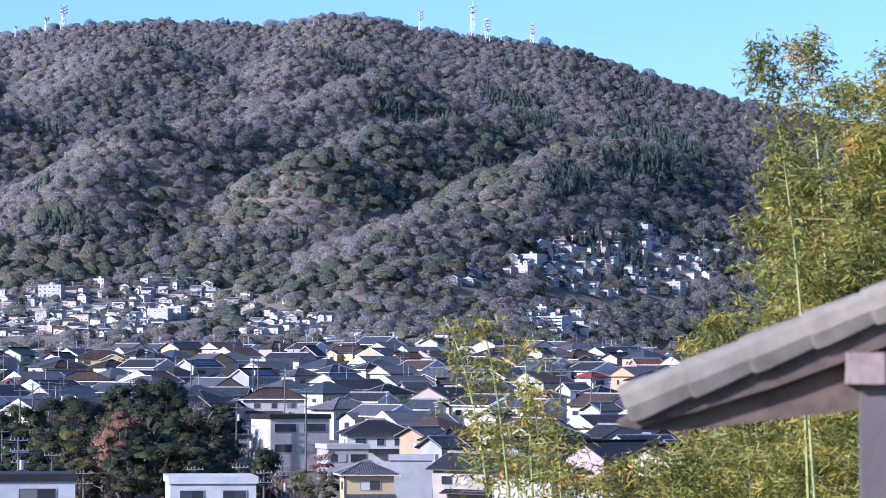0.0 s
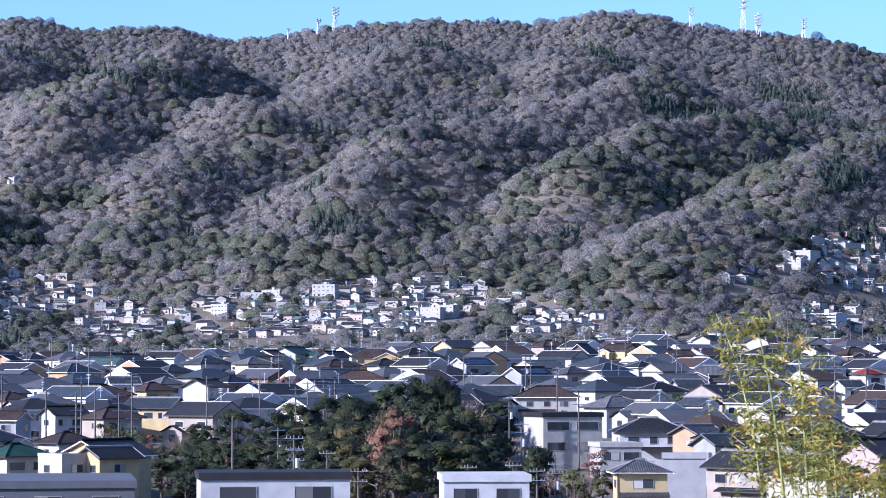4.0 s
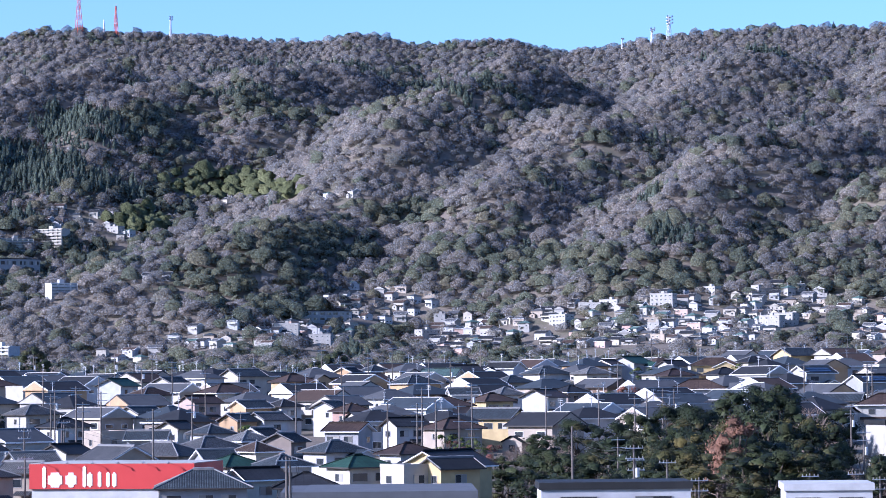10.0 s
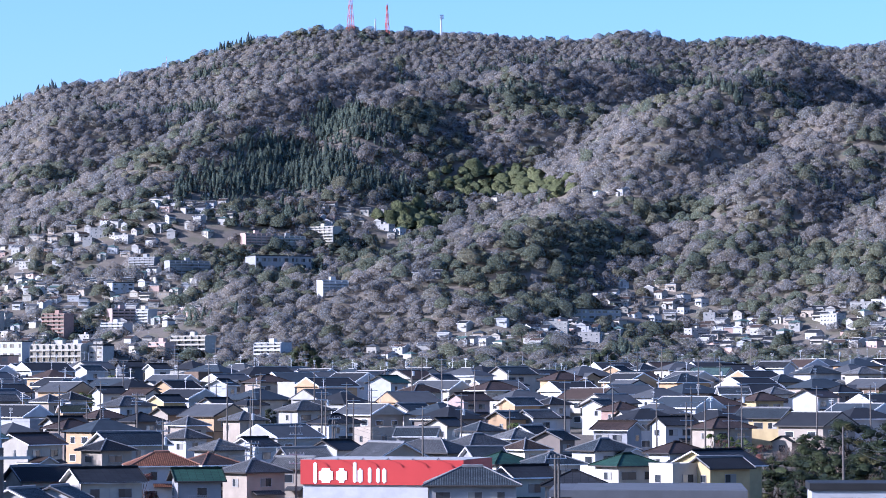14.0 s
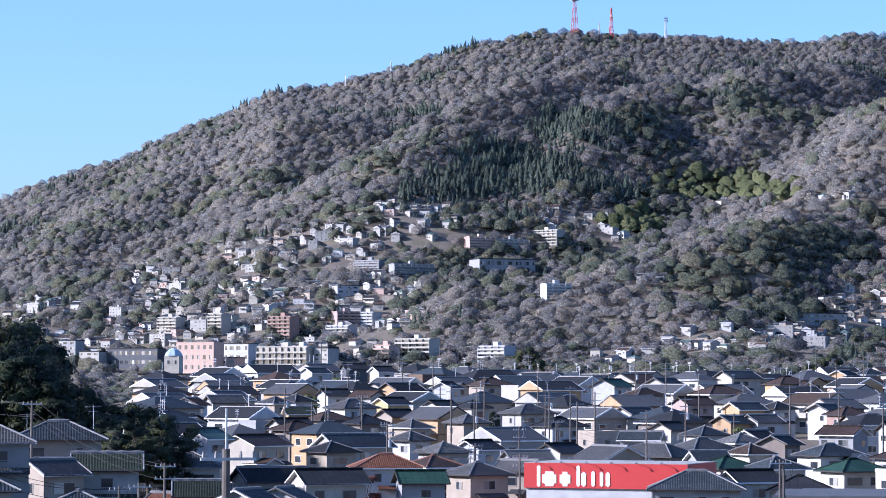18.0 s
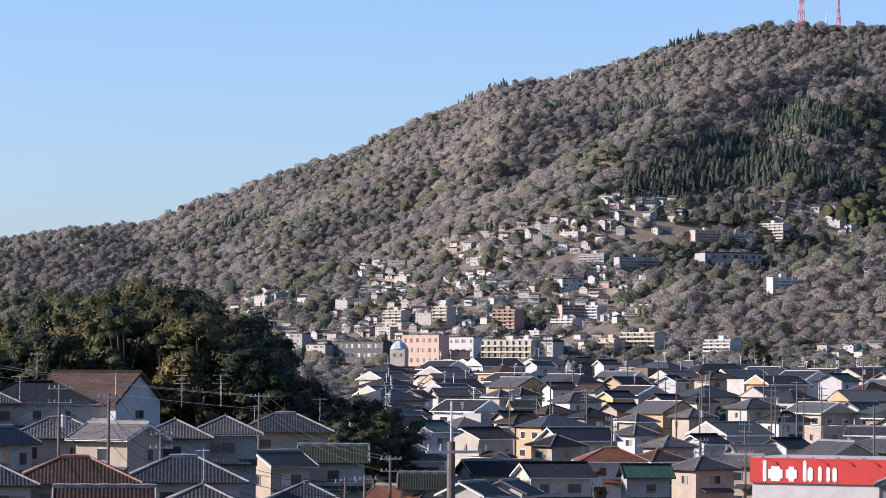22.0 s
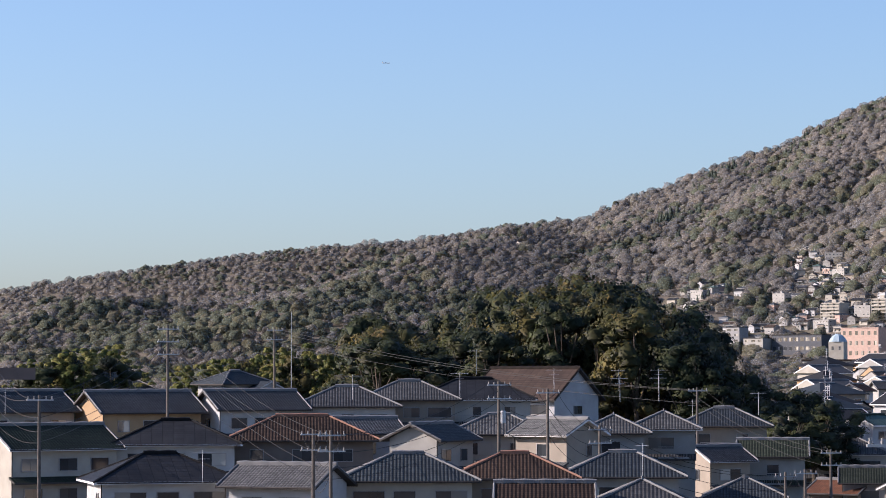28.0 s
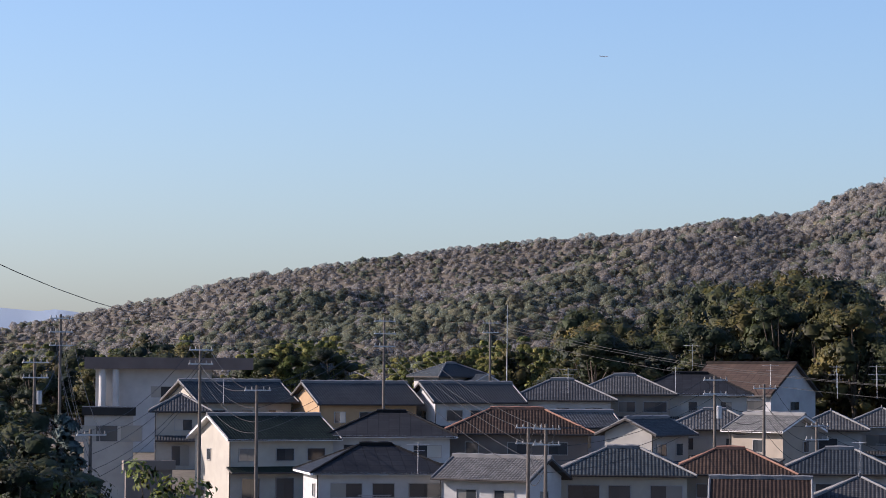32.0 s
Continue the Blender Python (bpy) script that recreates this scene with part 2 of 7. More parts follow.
def smooth01(x):
    x = np.clip(x, 0, 1)
    return x * x * (3 - 2 * x)


def vnoise(x, y, seed=0):
    """Smooth value noise on arrays, -1 to 1."""
    xi, yi = np.floor(x).astype(np.int64), np.floor(y).astype(np.int64)
    fx, fy = smooth01(x - xi), smooth01(y - yi)

    def h(a, b):
        n = (a * 374761393 + b * 668265263 + seed * 974634777) & 0x7FFFFFFF
        n = ((n ^ (n >> 13)) * 1274126177) & 0x7FFFFFFF
        return ((n ^ (n >> 16)) & 0xFFFF) / 32767.5 - 1
    a = h(xi, yi) * (1 - fx) + h(xi + 1, yi) * fx
    b = h(xi, yi + 1) * (1 - fx) + h(xi + 1, yi + 1) * fx
    return a * (1 - fy) + b * fy


def fbm(x, y, seed=0, octaves=4):
    s, a = 0, 0.5
    for k in range(octaves):
        s = s + a * vnoise(x, y, seed + k * 17)
        x, y, a = x * 2.03 + 3.1, y * 2.03 + 1.7, a * 0.5
    return s


# ---- terrain ----
# the crest of the mountains: heading, elevation of the treetops against the sky
CREST_AZ = [-60, -32, -28, -26.4, -24.7, -23.6, -21.8, -20.6, -18.4, -15.6, -13.4, -12.0, -11.1, -10.3, -9.2, -8.1, -7.0, -5.8, -5.1, -4.1, -2.6, -1.3,
            0, 1, 2.1, 3.8, 4.9, 5.8, 6.6, 7.4, 7.9, 8.6, 9.7, 10.7, 11.8, 13.2, 15, 17, 18.3, 19.4, 20, 21, 22.3, 23.2, 24.2, 25.3, 26.4, 27.3, 30, 60]
CREST_EL = [0.5, 0.55, 0.78, 1.09, 1.45, 1.77, 2.07, 2.25, 2.55, 2.77, 3.09, 3.2, 3.62, 3.86, 4.32, 4.62, 5.19, 5.66, 6.0, 6.12, 6.5, 6.92,
            7.18, 7.23, 7.19, 7.14, 7.03, 7.01, 7.18, 7.05, 6.92, 6.98, 7.03, 6.78, 6.85, 7.09, 7.19, 7.12, 7.35, 7.28, 7.09, 6.95, 6.82, 6.64, 6.32, 5.97, 5.65, 5.47, 4.9, 1.5]
CREST_R = 3850.0
TREE_H = 6.0
# how the view's elevation of the ground climbs with distance, as a share of the crest's
SLOPE_R = [1000, 1400, 1700, 2000, 2300, 2600, 2900, 3200, 3500, 3850]
SLOPE_G = [0.0, 0.045, 0.10, 0.19, 0.32, 0.46, 0.60, 0.73, 0.86, 1.0]

HOUSES = []                                  # near and middle houses: filled in below, they shape the ground under them


def house(az, el, d, w=9.0, rot=0, roof="gable", wall="white", tile="grey", dep=7.0, st=2, pitch=0.45, style="", capc="grey"):
    """A house whose eaves show at heading az and elevation el, d metres off; rot turns it about its middle (0: long side to the viewer)."""
    HOUSES.append(dict(az=az, el=el, d=d, w=w, rot=rot, roof=roof, wall=wall, tile=tile, dep=dep, st=st, pitch=pitch, style=style, capc=capc))


house(-23.47, -0.64, 276, 9.7, 25, "gable", "cream", "blue", 7.3, 2)
house(-22.77, -1.36, 240, 9.4, 25, "gable", "cream", "moss", 7.1, 2)
house(-20.97, -0.66, 275, 9.9, 22, "gable", "peach", "grey", 7.4, 2)
house(-18.74, -0.61, 277, 8.7, 22, "gable", "white", "grey", 6.6, 2)
house(-21.53, -0.21, 345, 10.0, 0, "hip", "white", "blue", 7.5, 2)
house(-19.04, -0.11, 355, 8.2, 0, "hip", "white", "blue", 6.1, 2)
house(-16.8, -0.55, 280, 9.4, 0, "hip", "white", "grey", 7.1, 2)
house(-15.55, -0.42, 288, 9.1, 0, "hip", "beige", "grey", 6.8, 2)
house(-14.23, -0.41, 289, 11.1, 0, "hip", "white", "dark", 7.5, 2)
house(-17.7, -1.21, 247, 12.1, 0, "hip", "taupe", "rust", 7.5, 2, capc="orange")
house(-20.22, -1.28, 243, 9.8, 0, "hip", "white", "dark", 7.3, 2)
house(-16.51, -1.09, 253, 5.8, 20, "gable", "white", "silver", 4.5, 2)
house(-15.1, -1.22, 243, 6.2, 60, "gable", "white", "grey", 4.6, 2)
house(-13.75, -1.1, 252, 7.9, 0, "hip", "white", "silver", 5.9, 2)
house(-12.57, -1.12, 243, 5.7, -40, "gable", "cream", "silver", 4.5, 2)
house(-11.45, -1.08, 253, 5.4, 0, "hip", "white", "grey", 5.5, 2)
house(-10.45, -1.0, 260, 5.6, 0, "hip", "white", "grey", 5.5, 2)
house(-20.53, -2.0, 214, 9.7, 10, "hip", "white", "dark", 7.3, 2)
house(-18.0, -2.12, 209, 7.1, -28, "gable", "white", "silver", 5.3, 2)
house(-15.57, -2.0, 214, 9.4, 0, "hip", "cream", "blue", 7.0, 2)
house(-13.43, -1.96, 216, 8.6, 0, "hip", "cream", "rust", 6.4, 2, capc="orange")
house(-11.28, -1.93, 217, 8.4, 0, "hip", "white", "blue", 6.3, 2)
house(-12.83, -2.53, 194, 5.9, 0, "gable", "cream", "rust", 5.5, 2)
house(-10.89, -2.46, 197, 5.6, 0, "hip", "white", "grey", 5.5, 2)
house(-13.02, -0.4, 325, 11.4, -35, "gable", "white", "brown", 8.8, 2, pitch=0.7)
house(-24.44, -0.83, 268, 4.5, 0, "hip", "cream", "grey", 5.5, 2)
house(-9.4, -1.64, 272, 4.5, 35, "gable", "cream", "grey", 4.5, 2)
house(-8.28, -1.55, 278, 6.0, 0, "gable", "stone", "moss", 5.5, 2)
house(-6.95, -1.5, 330, 10.3, 0, "hip", "white", "grey", 7.5, 2)
house(-9.25, -0.95, 285, 8.4, 0, "hip", "cream", "blue", 6.3, 2)
house(-6.35, -0.95, 380, 4.5, 50, "gable", "white", "teal", 4.5, 2)
house(-8.84, -2.35, 245, 6.0, 0, "hip", "white", "blue", 5.5, 2)
house(-6.87, -2.28, 300, 5.6, -30, "gable", "cream", "orange", 4.5, 2)
house(-6.42, -2.07, 300, 5.0, 0, "gable", "grey", "moss", 5.5, 2)
house(-5.01, -1.79, 355, 8.2, 20, "gable", "cream", "dark", 6.1, 2)
house(-4.75, -2.16, 300, 4.5, 70, "gable", "white", "grey", 4.5, 2)
house(-5.49, -2.2, 295, 4.5, 60, "gable", "white", "grey", 4.5, 2)
house(-6.62, -0.28, 552, 4.5, 60, "gable", "white", "orange", 4.5, 2)
house(-5.96, -0.24, 567, 6.6, 20, "gable", "stone", "grey", 4.9, 2)
house(-5.24, -0.65, 498, 6.4, 0, "flat", "grey", "grey", 5.5, 2)
house(-4.95, -0.25, 565, 4.5, 0, "hip", "beige", "grey", 5.5, 2)
house(-4.48, -0.46, 530, 4.5, 10, "gable", "peach", "moss", 4.5, 2)
house(-4.64, -0.7, 490, 5.9, 30, "gable", "stone", "dark", 4.5, 2)
house(-4.52, -0.2, 573, 4.5, 0, "hip", "white", "dark", 5.5, 2)
house(-4.15, 0.36, 710, 5.7, 40, "gable", "white", "blue", 4.5, 2)
house(-3.37, 0.44, 736, 5.7, 20, "gable", "slate", "dark", 4.5, 2)
house(-2.81, 0.39, 717, 4.5, 30, "gable", "white", "dark", 4.5, 2)
house(-1.89, 0.29, 691, 8.2, 0, "flat", "brown", "dark", 6.1, 2)
house(-2.42, 0.02, 621, 7.8, 40, "gable", "peach", "dark", 5.8, 2)
house(-2.62, -0.26, 563, 5.4, 40, "gable", "yellow", "dark", 4.5, 2)
house(-1.51, 0.07, 634, 4.5, 60, "gable", "white", "dark", 4.5, 2)
house(-0.63, 0.13, 650, 8.8, 0, "hip", "beige", "brown", 6.6, 2)
house(0.06, 0.08, 637, 9.4, 0, "flat", "stone", "grey", 7.1, 2)
house(-3.41, -0.33, 552, 8.6, 0, "hip", "white", "grey", 6.4, 2)
house(-3.9, -0.57, 512, 7.0, 0, "hip", "taupe", "brown", 5.5, 2)
house(-1.63, -0.32, 553, 5.4, 45, "gable", "white", "dark", 4.5, 2)
house(-0.99, -0.32, 553, 4.7, 0, "hip", "cream", "dark", 5.5, 2)
house(-1.09, -0.62, 503, 6.0, 0, "hip", "beige", "silver", 5.5, 2)
house(-1.57, -1.21, 411, 6.0, 0, "hip", "stone", "silver", 5.5, 2)
house(-0.87, -1.15, 419, 4.5, 45, "gable", "white", "dark", 4.5, 2)
house(-2.72, -1.51, 370, 8.0, 8, "hip", "white", "orange", 6.0, 2, capc="orange")
house(-1.78, -1.5, 371, 6.2, 0, "hip", "cream", "brown", 5.5, 2, capc="orange")
house(-0.89, -1.64, 352, 6.5, 0, "hip", "beige", "grey", 5.5, 2)
house(-0.05, -1.57, 362, 4.5, -25, "gable", "beige", "grey", 4.5, 2)
house(-3.87, -1.82, 328, 7.2, 20, "gable", "cream", "dark", 5.4, 2)
house(0.13, -0.43, 535, 8.7, 0, "hip", "stone", "grey", 6.6, 2)
house(0.75, -0.68, 493, 7.6, 0, "hip", "white", "dark", 5.7, 2)
house(0.77, -1.21, 411, 4.8, 50, "gable", "white", "dark", 4.5, 2)
house(0.11, -1.37, 389, 5.6, 20, "gable", "white", "silver", 4.5, 2)
house(-2.23, -0.97, 445, 4.5, 0, "hip", "white", "grey", 5.5, 2)
house(-3.14, -0.64, 500, 6.4, 0, "hip", "taupe", "dark", 5.5, 2)
house(-2.52, -0.51, 522, 5.7, 40, "gable", "beige", "dark", 4.5, 2)
house(-2.2, -0.72, 487, 4.5, 0, "hip", "beige", "grey", 5.5, 2)
house(-3.77, -0.09, 593, 5.4, 30, "gable", "white", "dark", 4.5, 2)
house(-3.11, -0.12, 587, 5.7, -40, "gable", "stone", "brown", 4.5, 2)
house(-4.53, -0.77, 478, 6.5, 0, "hip", "taupe", "brown", 5.5, 2)
house(-3.82, -1.2, 412, 5.9, 0, "hip", "beige", "dark", 5.5, 2)
house(-2.03, -1.81, 329, 4.9, 10, "gable", "grey", "green", 4.5, 2)
house(2.85, 0.16, 658, 6.6, 50, "gable", "cream", "blue", 4.9, 2)
house(4.3, 0.28, 689, 8.7, 40, "gable", "cream", "blue", 6.5, 2)
house(5.3, 0.17, 660, 9.2, 0, "hip", "peach", "brown", 6.9, 2)
house(6.4, 0.34, 704, 5.4, 60, "gable", "peach", "dark", 4.5, 2)
house(6.93, 0.36, 710, 6.5, 0, "hip", "peach", "blue", 5.5, 2)
house(2.26, -0.45, 532, 6.8, 45, "gable", "cream", "blue", 5.1, 2)
house(3.42, -0.24, 567, 6.7, 40, "gable", "pink", "brown", 5.0, 2)
house(3.94, -0.04, 606, 10.5, 0, "hip", "cream", "brown", 7.5, 2)
house(4.44, -0.34, 550, 6.4, 40, "gable", "peach", "blue", 4.8, 2)
house(5.1, -0.32, 553, 5.4, 0, "hip", "white", "dark", 5.5, 2)
house(6.05, -0.36, 547, 5.3, 55, "gable", "white", "blue", 4.5, 2)
house(6.46, -0.43, 535, 5.9, 0, "hip", "salmon", "brown", 5.5, 2)
house(2.95, -0.75, 482, 4.5, 50, "gable", "cream", "dark", 4.5, 2)
house(3.65, -0.84, 467, 5.3, 0, "hip", "white", "blue", 5.5, 2)
house(1.55, -0.84, 467, 5.7, 0, "flat", "beige", "silver", 5.5, 2)
house(2.4, -0.95, 448, 6.0, -10, "gable", "grey", "blue", 4.5, 2)
house(4.19, -0.61, 505, 4.9, 45, "gable", "peach", "blue", 4.5, 2)
house(4.79, -0.59, 508, 5.6, 40, "gable", "white", "grey", 4.5, 2)
house(4.37, -1.0, 440, 6.1, 0, "hip", "taupe", "silver", 5.5, 2)
house(5.14, -1.02, 437, 4.5, 60, "gable", "taupe", "dark", 4.5, 2)
house(6.4, -0.83, 468, 6.3, -30, "gable", "grey", "brown", 4.7, 2)
house(3.73, -1.36, 390, 4.5, 20, "gable", "grey", "blue", 4.5, 2)
house(4.08, -1.49, 373, 6.2, 0, "hip", "cream", "green", 5.5, 2)
house(4.54, -1.76, 336, 5.3, 30, "gable", "cream", "dark", 4.5, 2)
house(5.07, -1.5, 371, 6.4, 0, "hip", "white", "blue", 5.5, 2)
house(6.13, -1.23, 408, 8.3, 0, "hip", "white", "blue", 6.2, 2)
house(6.59, -1.53, 367, 7.3, 0, "hip", "cream", "green", 5.5, 2)
house(3.49, -1.9, 322, 9.7, 0, "hip", "grey", "blue", 7.3, 2)
house(5.54, -1.92, 321, 6.3, 0, "hip", "stone", "dark", 5.5, 2)
house(2.45, -0.07, 598, 8.3, 0, "hip", "cream", "brown", 6.2, 2)
house(1.8, 0.11, 645, 7.8, 60, "gable", "white", "green", 5.9, 2)
house(4.66, -0.91, 455, 4.5, 50, "gable", "grey", "dark", 4.5, 2)
house(4.56, -1.21, 411, 4.5, 0, "hip", "cream", "brown", 5.5, 2)
house(7.74, 0.11, 645, 10.1, 0, "hip", "peach", "blue", 7.5, 2)
house(8.28, 0.25, 681, 8.9, -20, "gable", "beige", "teal", 6.7, 2)
house(8.74, 0.35, 707, 6.7, 30, "gable", "white", "dark", 5.0, 2)
house(9.56, 0.39, 717, 7.8, -30, "gable", "white", "dark", 5.9, 2)
house(9.7, 0.11, 645, 8.1, 0, "hip", "beige", "blue", 6.1, 2)
house(10.38, 0.28, 689, 10.2, 0, "hip", "white", "blue", 7.5, 2)
house(11.3, 0.27, 686, 8.1, 0, "hip", "cream", "silver", 6.0, 2)
house(11.62, 0.44, 736, 5.9, 60, "gable", "beige", "brown", 4.5, 2)
house(12.08, 0.46, 744, 9.6, 60, "gable", "white", "green", 7.2, 2)
house(9.54, -0.13, 585, 6.5, 0, "hip", "white", "silver", 5.5, 2)
house(8.71, -0.12, 587, 5.6, 10, "gable", "white", "blue", 4.5, 2)
house(8.3, -0.34, 550, 9.9, 0, "hip", "salmon", "brown", 7.4, 2)
house(9.28, -0.25, 565, 7.5, 0, "hip", "yellow", "brown", 5.6, 2)
house(9.35, -0.6, 507, 8.7, -25, "gable", "yellow", "blue", 6.5, 2)
house(7.54, -0.73, 485, 6.1, 30, "gable", "white", "dark", 4.6, 2)
house(10.33, -0.19, 575, 7.7, 60, "gable", "white", "brown", 5.8, 2)
house(8.48, -0.79, 475, 8.7, 0, "hip", "beige", "brown", 6.5, 2)
house(7.58, -1.28, 402, 6.9, 0, "hip", "white", "brown", 5.5, 2)
house(7.57, -1.58, 360, 5.4, 0, "flat", "cream", "grey", 5.5, 2)
house(8.43, -1.58, 360, 6.0, 35, "gable", "yellow", "dark", 4.5, 2)
house(10.84, -0.09, 593, 5.1, 0, "hip", "taupe", "dark", 5.5, 2)
house(19.24, -1.07, 430, 10.0, 8, "hip", "white", "dark", 7.5, 2)
house(19.04, -1.87, 325, 5.6, 8, "hip", "yellow", "grey", 4.5, 2)
house(20.19, -1.13, 422, 6.0, 50, "gable", "peach", "silver", 4.5, 2)
house(18.57, -0.59, 508, 10.5, 0, "hip", "white", "silver", 7.5, 2)
house(19.09, -0.44, 533, 7.5, -35, "gable", "white", "dark", 5.6, 2)
house(17.17, -0.39, 542, 11.5, 0, "hip", "stone", "brown", 7.5, 2)
house(19.08, 0.2, 668, 6.2, 0, "hip", "cream", "dark", 5.5, 2)
house(20.44, 0.05, 629, 10.9, 0, "hip", "brown", "silver", 7.5, 2)
house(20.0, -0.18, 577, 4.9, 20, "gable", "white", "blue", 4.5, 2)
house(18.41, 0.14, 652, 8.7, 0, "hip", "beige", "blue", 6.5, 2)
house(17.7, 0.08, 637, 7.5, 0, "hip", "stone", "grey", 5.6, 2)
house(18.67, 0.54, 776, 7.7, -40, "gable", "yellow", "brown", 5.8, 2)
house(17.9, 0.48, 752, 7.1, 70, "gable", "brown", "dark", 5.3, 2, pitch=0.8)
house(17.22, 0.62, 808, 9.2, 0, "hip", "beige", "brown", 6.9, 2)
house(19.81, 0.43, 732, 6.4, 30, "gable", "peach", "brown", 4.8, 2)
house(20.61, 0.29, 691, 7.6, 50, "gable", "white", "blue", 5.7, 2)
house(19.45, -0.27, 562, 8.5, 0, "hip", "stone", "dark", 6.4, 2)
house(20.24, -0.54, 517, 5.0, -40, "gable", "white", "blue", 4.5, 2)
house(21.66, -0.78, 477, 5.9, 50, "gable", "cream", "dark", 4.5, 2)
house(21.77, 0.03, 624, 4.5, 50, "gable", "peach", "silver", 4.5, 2)
house(21.47, 0.26, 684, 10.8, 0, "hip", "beige", "moss", 7.5, 2)
house(20.41, 0.72, 848, 7.7, 60, "gable", "white", "blue", 5.8, 2)
house(21.55, 0.69, 836, 9.4, 60, "gable", "cream", "brown", 7.1, 2)
house(22.52, 0.52, 768, 6.2, 60, "gable", "white", "dark", 4.7, 2)
house(20.7, -1.21, 411, 6.5, 0, "hip", "taupe", "dark", 5.5, 2)
house(22.68, -0.36, 547, 5.7, 0, "hip", "stone", "grey", 5.5, 2)
house(20.56, -1.35, 392, 4.5, 0, "gable", "grey", "blue", 5.5, 2)
house(12.91, 0.41, 724, 6.3, 45, "gable", "white", "dark", 4.7, 2)
house(13.93, 0.24, 678, 7.6, 0, "hip", "white", "dark", 5.7, 2)
house(14.51, 0.47, 748, 8.1, 0, "hip", "cream", "dark", 6.1, 2)
house(15.37, 0.59, 796, 10.2, 40, "gable", "yellow", "blue", 7.6, 2)
house(13.41, -0.05, 603, 11.0, 0, "hip", "grey", "brown", 7.5, 2)
house(15.69, 0.24, 678, 9.4, 0, "gable", "stone", "blue", 7.0, 2, style="solar")
house(16.8, 0.05, 629, 9.0, 0, "gable", "grey", "dark", 6.7, 2, style="solar")
house(17.12, 0.36, 710, 9.5, 0, "flat", "cream", "grey", 7.1, 2)
house(13.75, 0.42, 728, 11.9, 0, "hip", "yellow", "brown", 7.5, 2)
house(12.93, 0.22, 673, 7.6, 0, "hip", "beige", "brown", 5.7, 2)
house(16.29, -0.32, 553, 7.0, -10, "gable", "white", "blue", 5.3, 2)
house(23.29, 0.46, 744, 9.0, 0, "hip", "brown", "brown", 6.7, 2)
house(24.07, 0.43, 732, 6.3, 50, "gable", "cream", "dark", 4.7, 2)
house(23.56, 0.06, 632, 4.5, 0, "hip", "white", "red", 5.5, 2)
house(24.64, 0.31, 697, 6.5, 20, "gable", "salmon", "orange", 4.9, 2)
house(23.72, -0.26, 563, 5.3, 0, "hip", "beige", "dark", 5.5, 2)
house(23.75, -0.61, 505, 4.7, 40, "gable", "white", "grey", 4.5, 2)
house(24.75, -0.01, 613, 9.3, 0, "hip", "stone", "dark", 6.9, 2)
house(23.2, -0.2, 573, 4.5, 30, "gable", "white", "blue", 4.5, 2)

for h in HOUSES:                             # off-white walls below the dark hill get duller colours in place of shade
    if h["d"] > 345 and h["rot"] == 0 and h["w"] < 10.6:        # the streets of the town run aslant to the view
        h["rot"], h["w"], h["dep"] = 36, h["w"] * 0.88, h["dep"] * 0.92
    if h["d"] < 335 and -15.5 < h["az"] < -5 and h["pitch"] < 0.6:
        h["wall"] = {"white": "stone", "cream": "beige"}.get(h["wall"], h["wall"])
HX, HY, HZ = [], [], []
for h in HOUSES:
    p = EYE + h["d"] / math.cos(radians(h["el"])) * way(h["az"], h["el"])
    HX.append(p.x)
    HY.append(p.y)
    HZ.append(p.z - (5.6 if h["st"] == 2 else 3.2 if h["st"] == 1 else 2.9 * h["st"]))
for a, r, z in ((0, 4, 38.2), (25, 9, 37.4), (-25, 9, 37.4), (27, 30, 32), (-5, 60, 26), (-20, 60, 28), (8, 60, 25), (180, 60, 38), (120, 60, 38), (-120, 60, 38), (24, 90, 24), (13, 450, 27), (15, 450, 27), (11, 445, 26), (13, 395, 20), (16, 395, 21), (10.5, 395, 20),
                (0, 150, 19), (12, 150, 19), (-8, 150, 22), (-30, 150, 27), (40, 200, 22), (90, 300, 20), (-90, 300, 24), (180, 300, 30), (14, 420, 19), (-11, 330, 32), (-8.5, 330, 30), (-13, 340, 34), (-17, 330, 34),
                (-24, 300, 31), (-22.5, 190, 22), (-20.5, 165, 21), (-60, 600, 25), (60, 600, 22), (-12, 600, 22), (-16, 600, 22), (-20, 600, 22), (-24, 600, 22), (-28, 600, 22), (-18, 800, 20), (-12, 800, 20), (-26, 800, 20),
                (6, 1050, 40), (16, 1050, 46), (24, 1050, 46), (-2, 1000, 34), (30, 700, 34)):
    HX.append(r * math.sin(radians(a)))
    HY.append(r * math.cos(radians(a)))
    HZ.append(z)
HX, HY, HZ = np.array(HX), np.array(HY), np.array(HZ)


def near_ground(x, y):
    """The ground among the houses: a smooth sheet through the places where they stand."""
    x, y = np.asarray(x, float), np.asarray(y, float)
    if x.size < 400:
        w = 1.0 / ((x[..., None] - HX) ** 2 + (y[..., None] - HY) ** 2 + 49.0) ** 1.6
        return (w * HZ).sum(-1) / w.sum(-1)
    num, den = np.zeros_like(x), np.zeros_like(x)
    r = np.hypot(x, y)
    for a, b, c in zip(HX, HY, HZ):
        s = 7.0 + 0.0 * r
        w = 1.0 / ((x - a) ** 2 + (y - b) ** 2 + s * s) ** 1.6
        num += w * c
        den += w
    return num / den


def crest(az):
    return np.interp(az, CREST_AZ, CREST_EL)


SPURS = []


